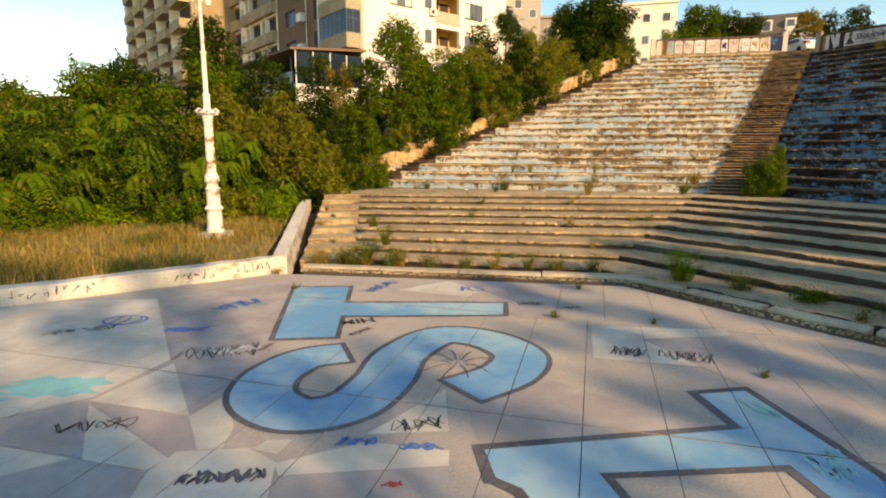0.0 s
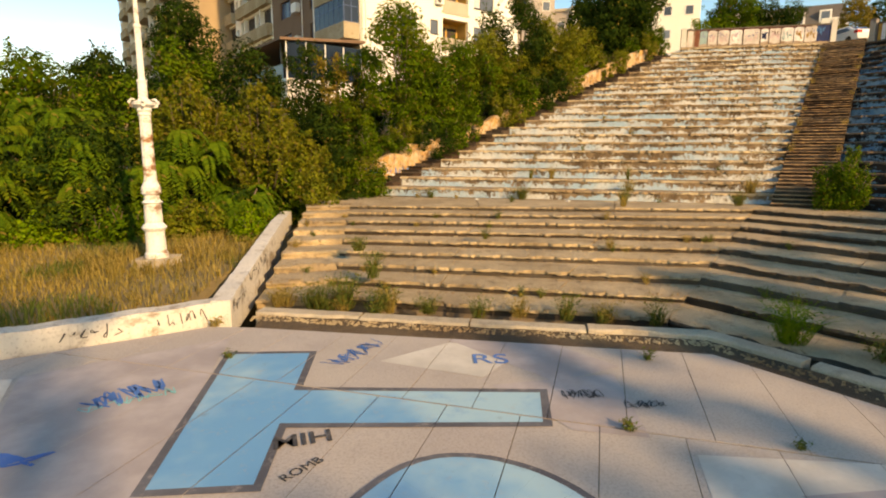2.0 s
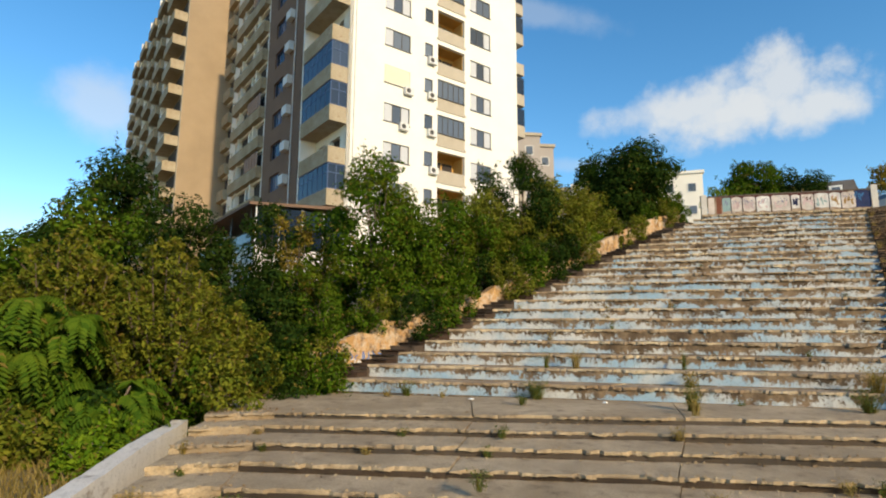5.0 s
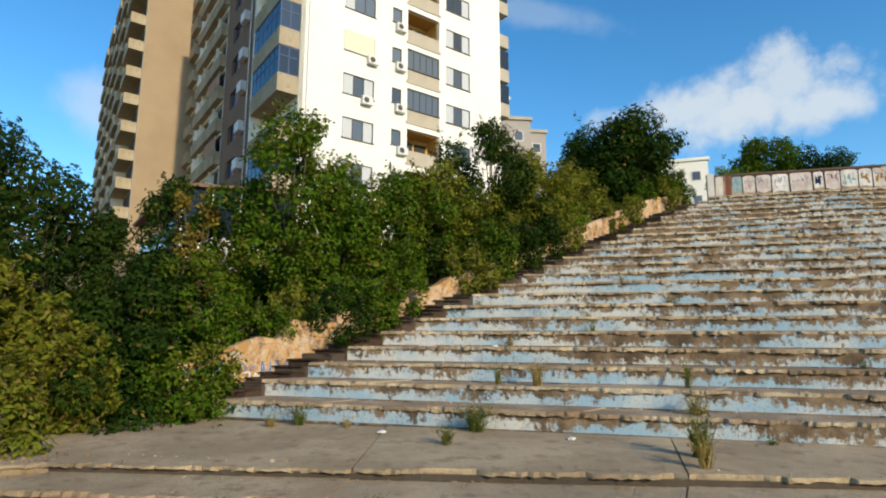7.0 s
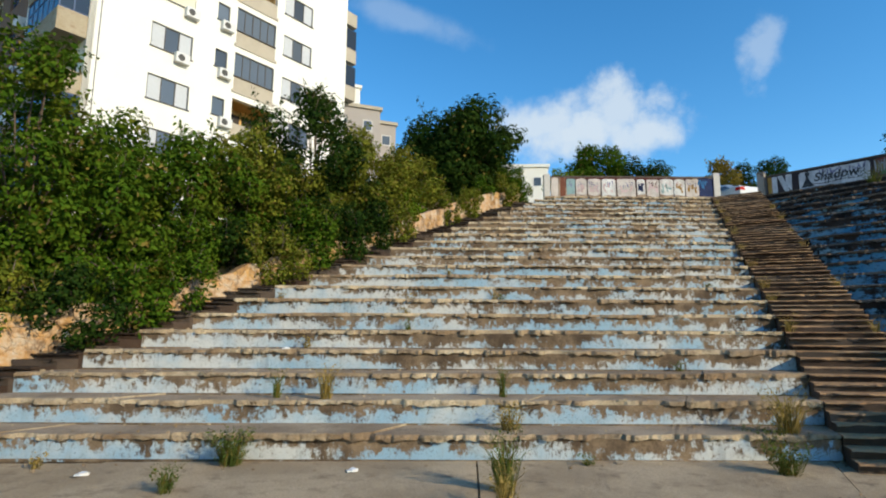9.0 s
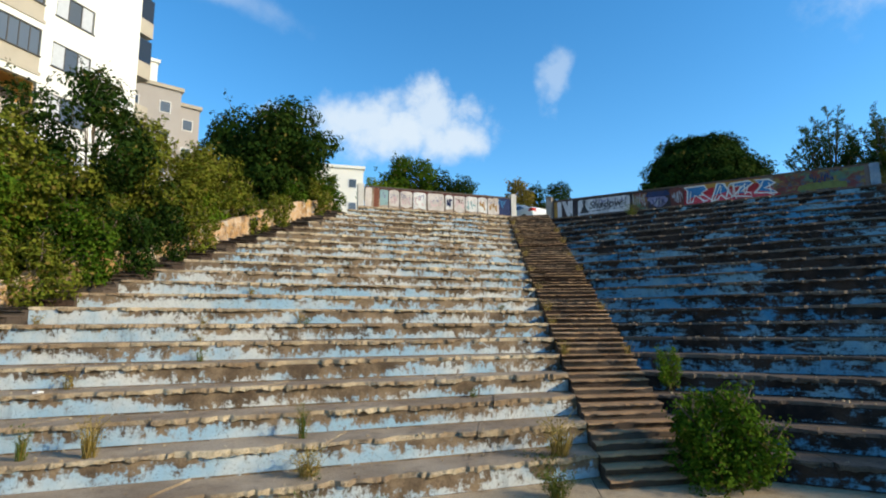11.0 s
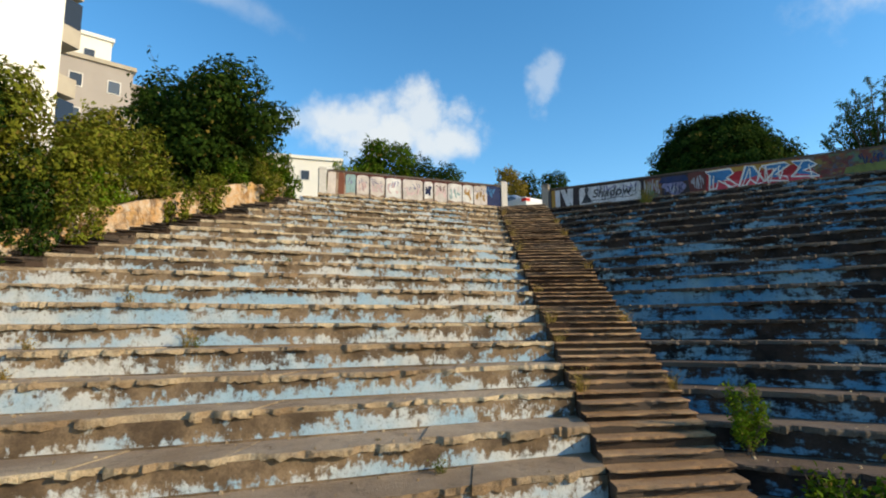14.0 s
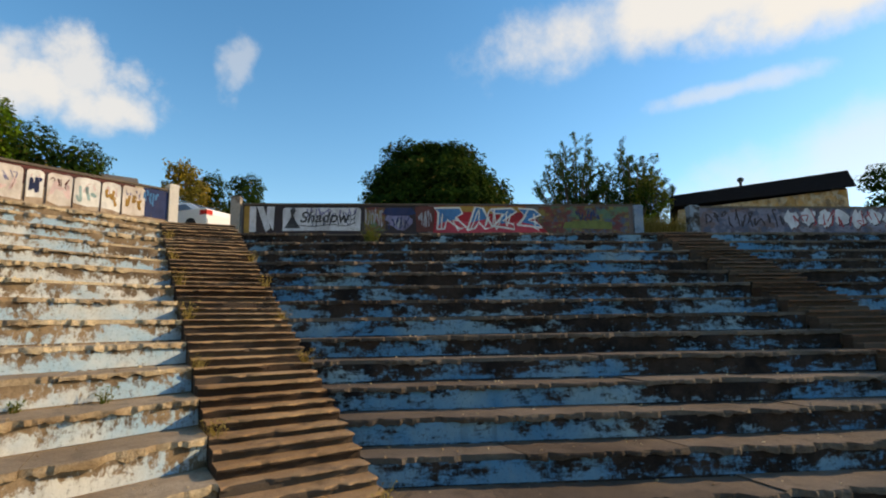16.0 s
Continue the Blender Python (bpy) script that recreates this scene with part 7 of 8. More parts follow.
def bubble(a, b, z0, z1, seed):
    """A fat letter shape with rounded shoulders and a ragged foot."""
    r_ = random.Random(seed)
    q = min(0.16, (b - a) * 0.3)
    pts = [(a + r_.uniform(0, 0.05), z0 + r_.uniform(-0.05, 0.1)), ((a + b) / 2, z0 + r_.uniform(-0.08, 0.08)), (b - r_.uniform(0, 0.05), z0 + r_.uniform(-0.05, 0.1)), (b, z1 - q)]
    pts += [(b - q * (1 - math.cos(t)), z1 - q + q * math.sin(t)) for t in (0.5, 1.1)]
    pts += [((a + b) / 2 + r_.uniform(-0.1, 0.1), z1 + r_.uniform(-0.03, 0.03))]
    pts += [(a + q * (1 - math.cos(t)), z1 - q + q * math.sin(t)) for t in (1.1, 0.5)]
    return pts + [(a, z1 - q)]


rg = random.Random(5)
wall_paint(wall_a, crest_a, W_D, [rect(9.4, 16.6, 11.62, 12.23)], G_MAROON, 0.003, "dark maroon backing along the top")
PA = [(9.45, 9.95, G_AQUA), (9.97, 10.6, G_PINKISH), (10.64, 11.39, G_PINKISH), (11.43, 12.23, G_WHITE), (12.3, 13.35, G_PINKISH), (13.42, 13.9, G_WHITE), (13.97, 14.7, G_PINKISH), (14.71, 15.52, G_WHITE), (15.53, 16.17, G_WHITE), (16.18, 16.95, G_PINKISH)]
for i, (a, b, mt) in enumerate(PA):
    wall_paint(wall_a, crest_a, W_D, [bubble(a, b, 11.2 + rg.uniform(-0.14, 0.06), 12.17 + rg.uniform(-0.03, 0.03), 700 + i)], mt, 0.007 + 0.001 * (i % 2), "faded fat graffiti letter shape")
    wall_paint(wall_a, crest_a, W_D, strokes(a + 0.08, b - 0.12, 11.62, 12.02, 4, int(a * 10), 0.028), rg.choice([G_LILAC, P_PINK, G_MAROON, G_LILAC]), 0.012, "faint scrawled strokes")
    wall_paint(wall_a, crest_a, W_D, strokes(a + 0.1, b - 0.1, 11.3, 11.9, 3, int(a * 17), 0.08), rg.choice([G_AQUA, P_PINK, G_OCHRE, G_AQUA]) if i != 5 else G_NAVY, 0.0145, "faded pastel strokes")
    if i:
        wall_paint(wall_a, crest_a, W_D, [[(a - 0.045, 10.95 + 0.2 * rg.random()), (a, 10.95), (a + 0.015, 12.1), (a - 0.03, 12.15)]], G_DARK, 0.0175, "dark run between the letters")
wall_paint(wall_a, crest_a, W_D, [rect(9.08, 9.38, 10.9, 12.2, rg)], plain("bare_red_brick", (0.20, 0.075, 0.045), 0.9, 0, 0.4, 5, 0.5), 0.004, "bare red brick patch")
wall_paint(wall_a, crest_a, W_D, [rect(8.58, 8.96, 10.9, 12.2, rg)], G_PINKISH, 0.004, "pinkish plaster patch")
wall_paint(wall_a, crest_a, W_D, [rect(16.85, 17.75, 11.1, 12.22, rg)], G_NAVY, 0.005, "dark navy panel")
wall_paint(wall_a, crest_a, W_D, strokes(16.9, 17.4, 11.5, 12.15, 5, 77, 0.05), G_BLUE, 0.0095, "blue strokes")

wall_paint(wall_b, crest_b, WB_D, [rect(-24.15, -17.2, 11.1, 12.56)], G_DARK, 0.003, "dark grimy backing")
wall_paint(wall_b, crest_b, WB_D, [rect(-24.1, -23.9, 11.3, 12.5)], G_OCHRE, 0.006, "rusty strip")
wall_paint(wall_b, crest_b, WB_D, [[(-23.9, 11.45), (-23.66, 11.45), (-23.66, 12.5), (-23.9, 12.5)], [(-23.64, 12.5), (-23.4, 12.5), (-23.12, 11.6), (-23.3, 11.45)], [(-23.28, 12.0), (-23.02, 11.5), (-22.98, 12.5), (-23.26, 12.5)]], G_PALE, 0.008, "pale block letter shape")
wall_paint(wall_b, crest_b, WB_D, [bubble(-22.68, -19.75, 11.52, 12.47, 31)], G_PALE, 0.006, "whitened graffiti panel")
wall_paint(wall_b, crest_b, WB_D, [[(-22.62, 11.6), (-22.02, 11.6), (-22.2, 11.9), (-22.28, 12.15), (-22.18, 12.35), (-22.3, 12.47), (-22.42, 12.35), (-22.36, 12.1), (-22.5, 11.8)]], P_BLACK, 0.012, "black painted figure like a chess piece")
wall_paint(wall_b, crest_b, WB_D, strokes(-20.4, -19.95, 11.85, 12.2, 4, 31, 0.03), P_BLACK, 0.012, "black scrawled letters")
wall_paint(wall_b, crest_b, WB_D, strokes(-21.9, -19.9, 12.1, 12.45, 11, 33, 0.05), G_LILAC, 0.009, "lilac scrawl")
wall_paint(wall_b, crest_b, WB_D, strokes(-21.9, -19.9, 11.6, 12.3, 9, 34, 0.03), G_NAVY, 0.0105, "navy drips")
wall_paint(wall_b, crest_b, WB_D, [[tuple(v) for v in q] for q in ribbon(curve_points([(-22.1, 11.72), (-21.5, 11.68), (-20.9, 11.75), (-20.3, 11.70), (-19.95, 11.85)], 6), 0.035)], P_BLACK, 0.014, "black underline")
word = bpy.data.curves.new("painted_word", "FONT")
word.body, word.size, word.extrude, word.shear = "Shadow", 0.62, 0.002, 0.25
word.offset = 0.014
word.materials.append(P_BLACK)
wo = new("painted_word", word)
wo.parent = wall_b
p = crest_b(-22.05, WB_D - 0.016)
wo.matrix_local = pose(p.x, p.y, 11.71, 90, 0, math.degrees(AZ_B) - 90)
wo["label"] = "black painted word Shadow"
wall_paint(wall_b, crest_b, WB_D, [rect(-19.62, -18.85, 11.5, 12.48, rg)], G_MURK, 0.006, "overpainted murky panel")
wall_paint(wall_b, crest_b, WB_D, strokes(-19.6, -18.9, 11.6, 12.45, 8, 41, 0.035), G_GREY, 0.009, "pale scrawl")
wall_paint(wall_b, crest_b, WB_D, [blot(-18.3, 11.95, 0.5, 6, 1.0, 0.9)], G_LILAC, 0.008, "lilac round shape")
wall_paint(wall_b, crest_b, WB_D, [[(-18.95, 12.2), (-18.6, 12.12), (-18.0, 12.12), (-17.65, 12.2), (-17.8, 12.45), (-18.8, 12.45)]], G_NAVY, 0.012, "navy arc")
wall_paint(wall_b, crest_b, WB_D, [blot(-18.3, 11.8, 0.2, 9)], G_GREY, 0.012, "pale round shape")
wall_paint(wall_b, crest_b, WB_D, strokes(-18.7, -17.9, 11.55, 12.1, 6, 45, 0.04), G_NAVY, 0.016, "navy strokes")
wall_paint(wall_b, crest_b, WB_D, [rect(-17.65, -16.9, 11.45, 12.5, rg)], G_MAROON, 0.006, "maroon panel")
wall_paint(wall_b, crest_b, WB_D, strokes(-17.55, -17.05, 11.6, 12.35, 6, 43, 0.04), G_GREY, 0.010, "pale scrawl")
wall_paint(wall_b, crest_b, WB_D, [[(-17.0, 11.4), (-12.5, 11.4), (-12.9, 11.9), (-13.4, 12.54), (-16.9, 12.54)]], G_RED, 0.008, "red graffiti panel")
wall_paint(wall_b, crest_b, WB_D, [[(-16.8, 12.22), (-15.6, 12.3), (-14.3, 12.18), (-13.5, 12.3), (-13.4, 12.52), (-16.8, 12.53)]], G_OCHRE, 0.0105, "ochre haze along the top")
wall_paint(wall_b, crest_b, WB_D, [[(-16.9, 11.42), (-12.9, 11.42), (-13.5, 11.75), (-14.6, 11.68), (-15.8, 11.8), (-16.7, 11.7)]], G_CRIMSON, 0.012, "pinkish red haze along the foot")
LET = [[(-16.75, 11.55), (-16.5, 11.55), (-16.4, 11.95), (-15.95, 11.55), (-15.72, 11.62), (-16.1, 12.05), (-15.85, 12.2), (-15.95, 12.45), (-16.85, 12.46), (-16.7, 12.25)],
       [(-15.7, 11.5), (-15.42, 11.6), (-15.28, 11.82), (-15.05, 11.55), (-14.8, 11.65), (-15.12, 12.42), (-15.4, 12.5)],
       [(-14.75, 11.7), (-14.0, 11.55), (-14.05, 11.78), (-14.42, 11.88), (-13.92, 12.3), (-14.1, 12.46), (-14.85, 12.42), (-14.72, 12.22), (-14.35, 12.2)],
       [(-13.9, 11.72), (-13.0, 11.6), (-13.25, 11.85), (-13.5, 11.95), (-13.05, 12.15), (-13.3, 12.4), (-13.85, 12.42), (-13.6, 12.1)]]
LET = [[(-16.95 + (x + 16.85) * 1.1, z + 0.02 * math.sin(9 * x)) for x, z in sh] for sh in LET]
wall_paint(wall_b, crest_b, WB_D, LET, G_BLUE, 0.0155, "blue jagged letter shapes")
wall_paint(wall_b, crest_b, WB_D, [[(-16.98, 11.41), (-12.75, 11.41), (-13.1, 11.74), (-13.7, 11.88), (-14.3, 11.78), (-14.9, 11.98), (-15.5, 11.84), (-16.1, 11.96), (-16.7, 11.82)]], G_CRIMSON, 0.0195, "pinkish red lower half of the letters")
rim = [[tuple(v) for v in q] for sh in LET for q in ribbon([Vector(p) for p in sh] + [Vector(sh[0])], 0.075, 0.01)]
wall_paint(wall_b, crest_b, WB_D, rim[::2], G_WHITE, 0.0225, "white outline")
wall_paint(wall_b, crest_b, WB_D, rim[1::2], G_WHITE, 0.0245, "white outline")
for k_, sh in enumerate(LET):
    xs = [x for x, z in sh]
    wall_paint(wall_b, crest_b, WB_D, strokes(min(xs), max(xs), 11.45, 12.4, 2, 320 + k_, 0.045), G_WHITE, 0.0275, "white wild strokes")
wall_paint(wall_b, crest_b, WB_D, [rect(-12.85, -9.2, 11.38, 12.52)], G_MURK, 0.006, "overpainted murky panel")
wall_paint(wall_b, crest_b, WB_D, [[(-11.9, 11.6), (-9.9, 11.55), (-9.9, 11.85), (-10.9, 11.95), (-11.8, 11.85)]], spray("olive_green_spray", (0.17, 0.19, 0.06), 0.6), 0.009, "olive green haze")
wall_paint(wall_b, crest_b, WB_D, strokes(-11.4, -10.4, 11.9, 12.4, 8, 53, 0.05), G_NAVY, 0.011, "navy strokes")
wall_paint(wall_c, crest_b, WB_D, [rect(-6.25, 9.0, 11.38, 12.54)], G_MURK_C, 0.004, "overpainted lilac-grey panel")
wall_paint(wall_c, crest_b, WB_D, strokes(-6.0, -2.6, 11.6, 12.4, 12, 63, 0.06), G_DARK, 0.007, "dark scrawl")
for i in range(8):
    wall_paint(wall_c, crest_b, WB_D, [blot(-2.3 + i * 0.72, 11.95 + 0.1 * (i % 2), 0.42, 90 + i, 0.85, 1.05)], G_DARK if i % 2 else G_MAROON, 0.009 + 0.001 * (i % 2), "dark letter shadow")
    wall_paint(wall_c, crest_b, WB_D, [blot(-2.34 + i * 0.72, 11.98 + 0.1 * (i % 2), 0.36, 90 + i, 0.95, 1.15)], G_PALE, 0.013 + 0.001 * (i % 2), "pale bubble letter shape")
wall_paint(wall_c, crest_b, WB_D, strokes(-2.4, 3.2, 11.6, 12.4, 14, 61, 0.045), G_RED, 0.017, "red scrawl")

# ---- scrawls on the low walls ----


def low_scrawl(wall_name, a, b, z0, z1, seed, n, mat, w=0.02):
    """Sprayed strokes along the stage side of a low wall from a to b."""
    a, b = Vector(a), Vector(b)
    d = (b - a).normalized()
    o = Vector((d.y, -d.x)) * 0.008
    m = Mesh()
    for q in strokes(0.0, (b - a).length, z0, z1, n, seed, w):
        m.poly([(*(a + d * s_ + o), z_) for s_, z_ in q])
    part("scrawl", m, mat, bpy.data.objects[wall_name], "black sprayed scrawl")


low_scrawl("low_wall_1", (-11.2, 11.1), (-9.6, 12.12), 0.06, 0.3, 901, 9, P_BLACK)
low_scrawl("low_wall_1", (-8.3, 12.94), (-7.4, 13.5), 0.06, 0.32, 902, 6, P_BLACK)
low_scrawl("low_wall_1", (-6.9, 13.82), (-6.1, 14.33), 0.06, 0.34, 903, 6, P_BLACK)
low_scrawl("low_wall_1", (-14.5, 8.98), (-12.6, 10.2), 0.06, 0.3, 905, 8, P_BLACK)
low_scrawl("low_wall_2", (-5.72, 14.65), (-5.95, 16.2), 0.08, 0.4, 904, 10, P_BLACK, 0.025)
wq0, wq1 = front_a(1.0, 0) - T_A * 1.05, front_a(3.4, 0) - T_A * 1.05
low_scrawl("retaining_wall", wq0, wq1, 2.35, 2.75, 907, 12, P_BLUESPRAY, 0.035)
low_scrawl("retaining_wall", wq0, wq1.lerp(wq0, 0.3), 2.2, 2.5, 908, 7, P_WHITE, 0.04)
low_scrawl("low_wall_2", (-6.0, 16.6), (-6.4, 19.5), 0.3, 0.6, 906, 9, P_BLACK, 0.03)

# ---- grass, weeds and litter ----


def blades(spots, h, w, mat, seed, lean=0.5):
    """Bent grass blades at the given (x, y, z, scale) spots."""
    rs = np.random.RandomState(seed)
    n = len(spots)
    p = np.array(spots)
    a = rs.uniform(0, 6.283, n)
    hh = h * p[:, 3] * rs.uniform(0.5, 1.2, n)
    d = np.stack([np.cos(a), np.sin(a), np.zeros(n)], 1)
    s = np.stack([-np.sin(a), np.cos(a), np.zeros(n)], 1) * (w * rs.uniform(0.6, 1.3, n))[:, None]
    base = p[:, :3]
    mid = base + d * (hh * lean * 0.25)[:, None] + np.array((0, 0, 1)) * (hh * 0.6)[:, None]
    tip = base + d * (hh * lean * rs.uniform(0.5, 1.3, n))[:, None] + np.array((0, 0, 1)) * (hh * rs.uniform(0.75, 1.05, n))[:, None]
    v = np.stack([base - s, base + s, mid + s * 0.8, mid - s * 0.8, tip], 1).reshape(-1, 3)
    m = Mesh()
    m.v = [tuple(q) for q in v]
    m.f = [f for i in range(n) for f in ((5 * i, 5 * i + 1, 5 * i + 2, 5 * i + 3), (5 * i + 3, 5 * i + 2, 5 * i + 4))]
    return m


rs = np.random.RandomState(9)
spots, green = [], []
while len(spots) < 34000:
    x, y = rs.uniform(-34, -6.3), rs.uniform(-2, 29)
    edge = 15.1 + (x + 5.75) * 0.66
    if (x + 9.3) ** 2 + (y - 18.85) ** 2 < 0.7 or y < edge or y > edge + 13 or (y > 14.6 and x > -6.7 - 0.055 * (y - 14.5)):
        continue
    d = 0.55 + 0.45 * noise.noise(Vector((x * 0.35, y * 0.35, 0)))
    if rs.random() > d + 0.25:
        continue
    (green if noise.noise(Vector((x * 0.4, y * 0.4, 7))) > 0.22 else spots).append((x, y, ground_z(x, y) - 0.02, 0.6 + 0.8 * d))
thing("meadow_grass", blades(spots, 0.40, 0.011, M_GRASS, 1, 0.95), M_GRASS, "dry yellow grass beside the low wall", "grass", kind="stuff")
thing("meadow_weeds", blades(green, 0.32, 0.014, M_WEED, 2, 0.8), M_WEED, "green weeds among the dry grass", "grass", kind="stuff")


def weed(at, h, r, seed, mat, label, n=60, leafy_=0.5, group="weeds in the joints"):
    rs_ = np.random.RandomState(seed)
    n = int(n * 1.3)
    rr = r * rs_.random(n) * 0.35
    aa = rs_.uniform(0, 6.283, n)
    sp = [(rr[i] * math.cos(aa[i]), rr[i] * math.sin(aa[i]), -0.02, 1.0 - 0.4 * rr[i] / r) for i in range(n)]
    top = holder("weed", at, label, "plant", group)
    part("tuft", blades(sp, h, 0.003 + 0.006 * h, mat, seed, min(1.3, 1.5 * r / h)), mat, top)
    k = int(n * leafy_ * 3)
    if k:
        z = rs_.uniform(0.1, 0.95, k) * h
        q = r * (0.1 + 0.75 * rs_.random(k) * (0.35 + 0.65 * z / h))
        a2 = rs_.uniform(0, 6.283, k)
        pos = np.stack([q * np.cos(a2), q * np.sin(a2), z], 1)
        nr = rs_.normal(size=(k, 3)) + np.array((0, 0, 0.8))
        nr /= np.linalg.norm(nr, axis=1)[:, None]
        part("leaves", leaf_mesh("leaves", pos, 0.035 + 0.05 * rs_.random(k), nr, mat, rs_, 0.4), mat, top)
    return top


def on_stand(s, k):
    p_ = on_a(s - 2.2, D_A + GOING * k)
    return (p_.x, p_.y, row_z(math.floor(k + 0.02)))


WEEDS = [((2.7, 28.5, 1.4), 0.6, 0.55, M_WEED, 130, 0.8), ((6.5, 25.9, 1.4), 0.8, 0.4, M_WEED, 110, 0.5), ((6.2, 25.1, 1.4), 0.6, 0.35, M_GRASS, 60, 0.3), ((2.0, 27.0, 1.4), 0.4, 0.3, M_WEED, 60, 0.5),
         ((-1.5, 29.4, 1.4), 0.5, 0.4, M_WEED, 80, 0.5), ((-2.1, 29.2, 1.4), 0.35, 0.4, M_GRASS, 60, 0.3), ((9.4, 27.4, 1.4), 0.4, 0.3, M_WEED, 60, 0.5), ((7.5, 27.9, 1.4), 0.6, 0.3, M_WEED, 70, 0.6), ((3.8, 28.9, 1.4), 0.45, 0.5, M_WEED, 80, 0.5),
         (on_stand(-1.5, 2.25), 0.7, 0.35, M_GRASS, 70, 0.4), (on_stand(2.0, 1.5), 0.5, 0.5, M_GRASS, 90, 0.5), (on_stand(2.0, 2.5), 0.7, 0.25, M_WEED, 40, 0.4), (on_stand(6.9, 1.2), 0.8, 0.6, M_GRASS, 120, 0.6), (on_stand(6.2, 0.1), 0.5, 0.5, M_WEED, 120, 0.8), (on_stand(-2.5, 2.4), 0.6, 0.25, M_WEED, 40, 0.4),
         ((11.7, 26.6, 1.4), 0.55, 0.6, M_WEED, 130, 0.9), ((12.5, 26.8, 1.4), 0.6, 0.5, M_GRASS, 100, 0.4),
         ((-3.5, 15.6, -0.05), 0.8, 0.6, M_WEED, 160, 1.2), ((-4.2, 15.6, -0.05), 0.6, 0.6, M_WEED, 120, 1.0), ((-2.6, 15.5, -0.05), 0.55, 0.6, M_WEED, 120, 1.0), ((-1.6, 15.2, -0.05), 0.4, 0.5, M_WEED, 90, 0.8), ((-4.9, 15.9, -0.05), 0.45, 0.5, M_GRASS, 90, 0.5), ((0.4, 14.9, -0.05), 0.5, 0.5, M_GRASS, 90, 0.5),
         ((1.4, 14.7, -0.05), 0.6, 0.45, M_WEED, 80, 0.8), ((2.2, 14.5, -0.05), 0.5, 0.5, M_GRASS, 100, 0.3), ((3.2, 14.3, -0.05), 0.6, 0.45, M_WEED, 80, 0.7), ((5.2, 13.0, -0.05), 0.9, 0.7, M_LEAF_LIGHT, 160, 1.4), ((6.3, 12.0, -0.05), 0.5, 0.7, M_WEED, 120, 1.0), ((7.2, 10.8, -0.05), 0.4, 0.8, M_LEAF, 140, 1.2), ((8.2, 9.3, -0.05), 0.4, 0.8, M_LEAF, 140, 1.2),
         ((-3.6, 18.9, 0.72), 0.4, 0.5, M_WEED, 110, 0.8), ((0.2, 20.3, 0.85), 0.35, 0.3, M_WEED, 50, 0.5), ((3.9, 19.6, 0.7), 0.3, 0.25, M_GRASS, 50, 0.4), ((-3.0, 17.0, 0.36), 0.7, 0.45, M_WEED, 90, 1.0), ((5.0, 23.4, 1.1), 0.3, 0.3, M_GRASS, 50, 0.3), ((1.0, 23.6, 1.1), 0.3, 0.25, M_WEED, 40, 0.5),
         ((1.0, 9.8, 0), 0.15, 0.2, M_WEED, 40, 0.4), ((2.9, 9.3, 0), 0.12, 0.15, M_WEED, 30, 0.3), ((2.2, 12.2, 0), 0.2, 0.2, M_WEED, 40, 0.4), ((-5.0, 12.4, 0), 0.14, 0.2, M_WEED, 40, 0.3), ((3.5, 6.6, 0), 0.12, 0.15, M_WEED, 30, 0.3), ((-5.9, 14.2, 0), 0.2, 0.4, M_GRASS, 60, 0.3)]
for i, (at, h, r, mat, n, lf) in enumerate(WEEDS):
    weed(at, h, r, 300 + i, mat, "straggly %s weed growing from a joint" % ("dry yellow" if mat is M_GRASS else "green"), n, lf)
rg = random.Random(18)
for i in range(15):
    t = rg.random()
    a, b = (KERB[0], KERB[1]) if i < 8 else (KERB[1], KERB[1].lerp(KERB[2], 0.45))
    o = Vector((-(b - a).y, (b - a).x)).normalized()
    p = a.lerp(b, t) + o * rg.uniform(-0.05, 0.55)
    dry = rg.random() < 0.5
    weed((p.x, p.y, -0.05), rg.uniform(0.25, 0.6), rg.uniform(0.3, 0.6), 700 + i, M_GRASS if dry else M_WEED, "straggly %s weed along the kerb" % ("dry yellow" if dry else "green"), rg.randint(40, 90), rg.uniform(0.2, 0.9), "weeds along the kerb")
for i in range(26):
    j = rg.randint(0, 8)
    f, b = low_pts(j), upper_line() if j == 0 else low_pts(j - 1)
    t, q = rg.random(), rg.choice((0, 1, 1, 1, 2))
    p = f[q].lerp(f[q + 1], t).lerp(b[q].lerp(b[q + 1], t), rg.uniform(0.85, 0.97))
    weed((p.x, p.y, Z0 - LOW_RISE * j), rg.uniform(0.12, 0.32), rg.uniform(0.15, 0.35), 760 + i, M_GRASS if i % 2 else M_WEED, "small %s weed in a terrace joint" % ("dry" if i % 2 else "green"), 30, 0.5)
for i in range(16):
    k = rg.randint(1, 18)
    s0 = rg.uniform(-12.0 + 0.786 * k, 4.7 + 0.40 * k)
    weed(on_stand(s0 + 2.2, k + rg.uniform(0.8, 0.95)), rg.uniform(0.12, 0.35), 0.25, 800 + i, M_GRASS if i % 2 else M_WEED, "small %s weed on the painted rows" % ("dry" if i % 2 else "green"), 30, 0.4)
rg = random.Random(8)
for k in (5, 7, 8, 10, 12, 14, 16, 18, 20):
    for side in (0, 1):
        p = front_b(k, 0) - T_B * 0.12 if side else front_a(k, 1) + T_A * 0.12
        if rg.random() < 0.75:
            weed((p.x, p.y, row_z(k) - 0.1), rg.uniform(0.3, 0.6), 0.3, 500 + k * 2 + side, M_GRASS, "dry grass at the edge of the stair", 40, 0.3, "weeds along the stair")
p = on_b(-20.2, D_B + GOING_B * 20.4)
weed((p.x, p.y, row_z(20)), 0.7, 0.6, 600, M_WEED, "green weed on the upper seating rows", 120, 0.8)
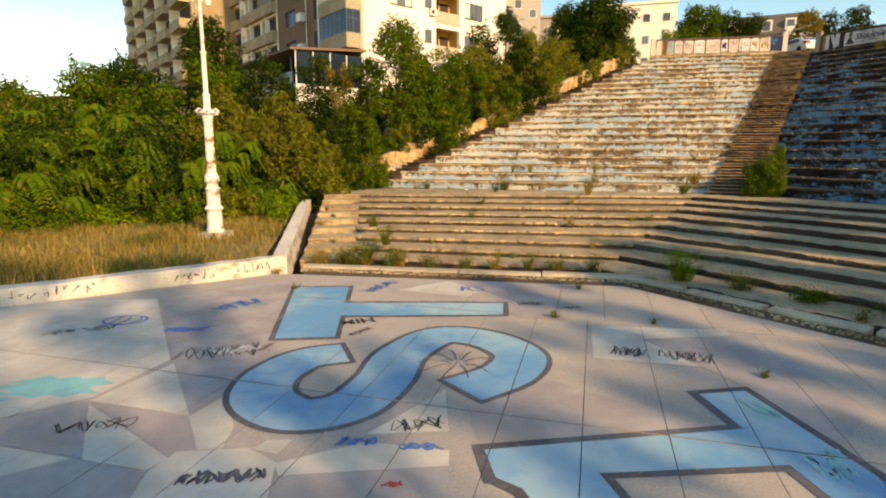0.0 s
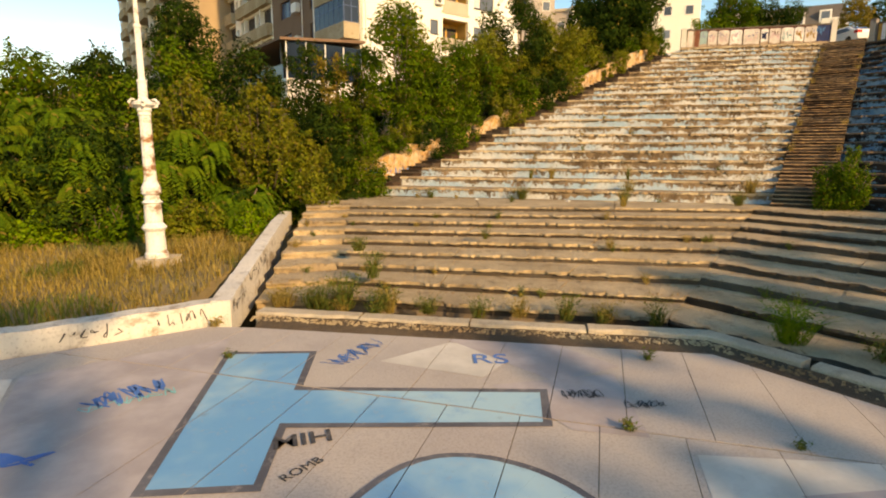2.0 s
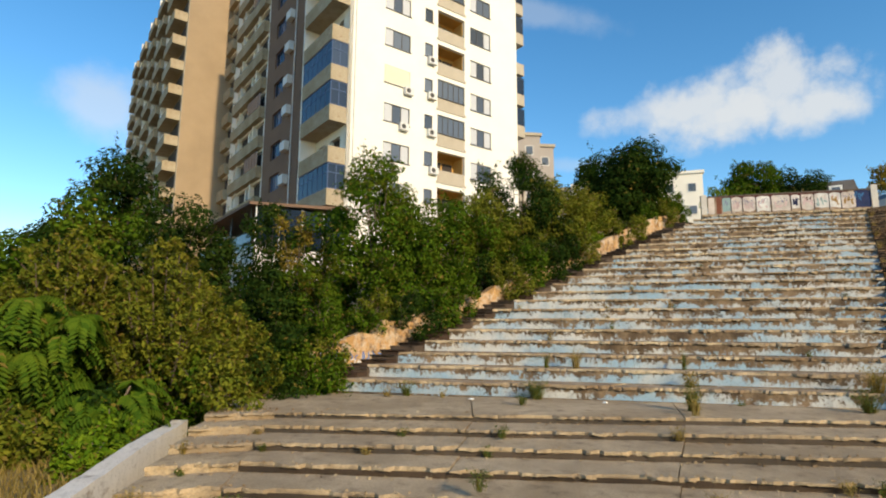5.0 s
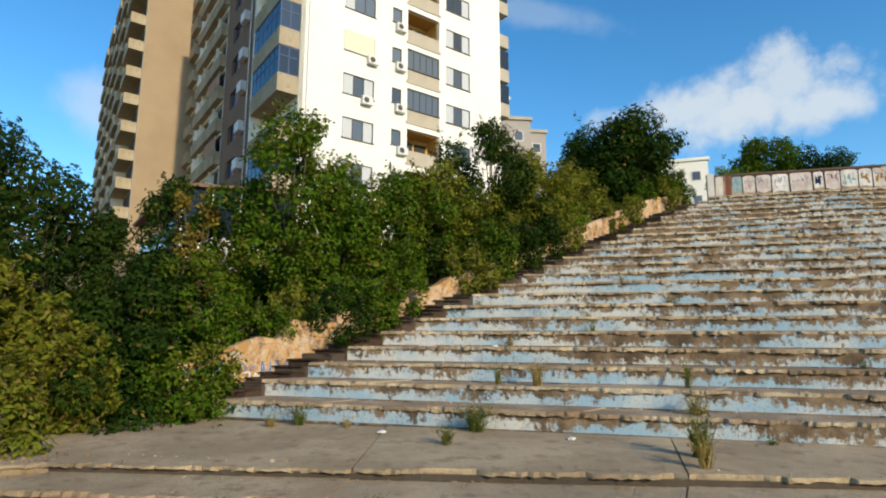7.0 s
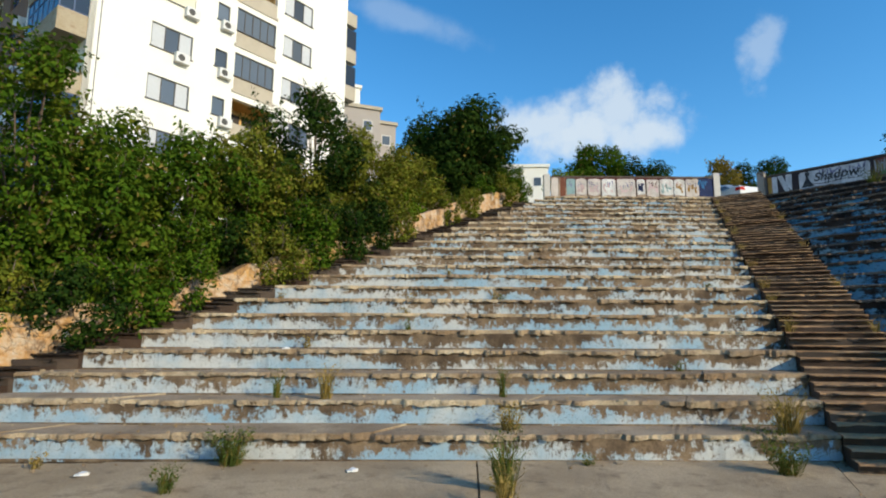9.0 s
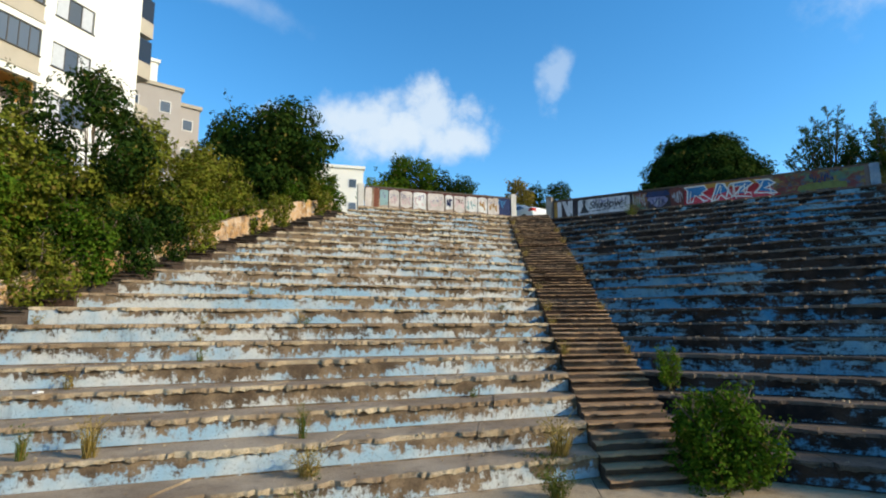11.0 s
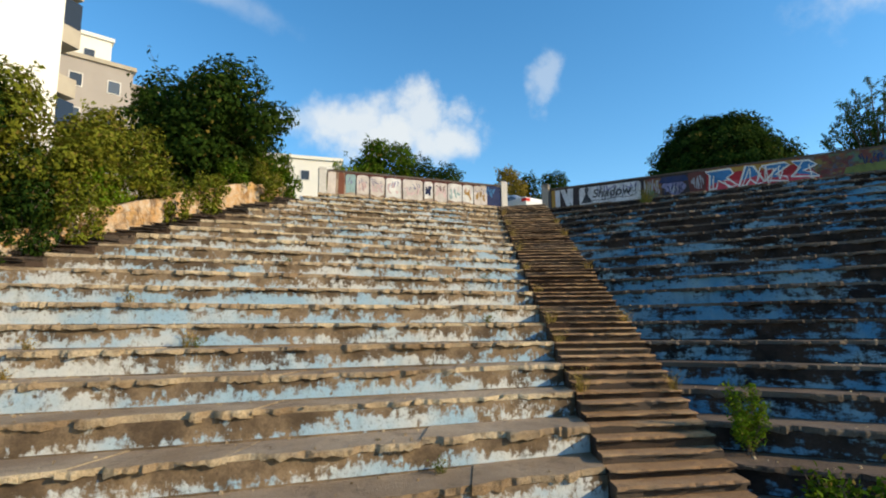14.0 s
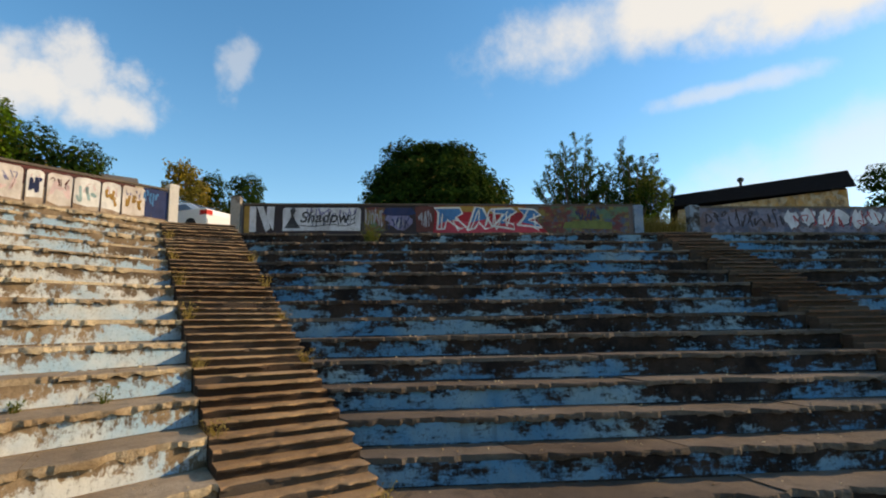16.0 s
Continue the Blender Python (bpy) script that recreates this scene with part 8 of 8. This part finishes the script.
for i in range(14):
    p = on_b(-8.5 + 0.27 * (i % 7), WB_D + 0.55 + 0.45 * (i // 7))
    weed((p.x, p.y, row_z(21) - 0.05), 1.35, 0.5, 610 + i, M_GRASS, "tall dry grass in the gap of the parapet", 170, 0.2)

stones = Mesh()


def pebble(x, y, z, r):
    pts = [Vector((x + r * rg.uniform(0.6, 1.2) * math.cos(i * 1.571 + 0.5), y + r * rg.uniform(0.6, 1.2) * math.sin(i * 1.571 + 0.5), z - 0.01)) for i in range(4)]
    top = [Vector((x + (q.x - x) * 0.6, y + (q.y - y) * 0.6, z + r * rg.uniform(0.5, 0.9))) for q in pts]
    stones.hexa(pts, top)


for i in range(900):
    k = rg.randint(1, 20)
    s = rg.uniform(-12.3 + 0.786 * k, 4.8 + 0.40 * k)
    p = on_a(s, D_A + GOING * (k + rg.choice([rg.uniform(0.03, 0.2), rg.uniform(0.7, 0.97), rg.uniform(0.03, 0.97)])))
    pebble(p.x, p.y, row_z(k), rg.uniform(0.015, 0.05))
for i in range(500):
    k = rg.randint(1, 21)
    p = on_b(rg.uniform(-15.7 - 0.43 * k, -8.8), D_B + GOING_B * (k + rg.uniform(0.1, 0.95)))
    pebble(p.x, p.y, row_z(k), rg.uniform(0.012, 0.04))
for i in range(1800):
    j = rg.randint(0, 8)
    f = low_pts(j)
    q = rg.choice([(0, 1), (1, 2), (1, 2), (1, 2), (2, 3)])
    b = upper_line() if j == 0 else low_pts(j - 1)
    t = rg.random()
    u = rg.choice([rg.uniform(0.02, 0.15), rg.uniform(0.8, 0.98)])
    p = f[q[0]].lerp(f[q[1]], t).lerp(b[q[0]].lerp(b[q[1]], t), u)
    pebble(p.x, p.y, Z0 - LOW_RISE * j, rg.uniform(0.012, 0.045))
for i in range(1500):
    t = rg.random()
    a, b = (KERB[0], KERB[1]) if rg.random() < 0.5 else (KERB[1], KERB[1].lerp(KERB[2], 0.4))
    o = Vector(((b - a).y, -(b - a).x)).normalized()
    p = a.lerp(b, t) + o * rg.uniform(0.45, 0.75)
    pebble(p.x, p.y, -0.02, rg.uniform(0.015, 0.055))
thing("rubble", stones, M_SLAB, "small concrete crumbs scattered on the steps", "rubble", kind="stuff")
M_LITTER = plain("white_plastic", (0.75, 0.75, 0.74), 0.5, 0, 0.1, 8, 0.1)
for i, (x, y, z) in enumerate(((4.6, 27.5, 1.4), (12.9, 27.2, 1.42), (0.6, 28.3, 1.4), (3.5, 31.9, row_z(4)), (17.6, 31.6, row_z(7)))):
    m = Mesh()
    for q in range(3):
        m.box(-0.09 + q * 0.05, -0.04, 0, -0.03 + q * 0.06, 0.05, 0.02 + 0.015 * q, pose(0, 0, 0, 4 * q, 6 * q, 25 * q))
    o = thing("litter", m, M_LITTER, "crumpled scrap of white litter on the concrete", "litter", "litter")
    o.location = (x, y, z)
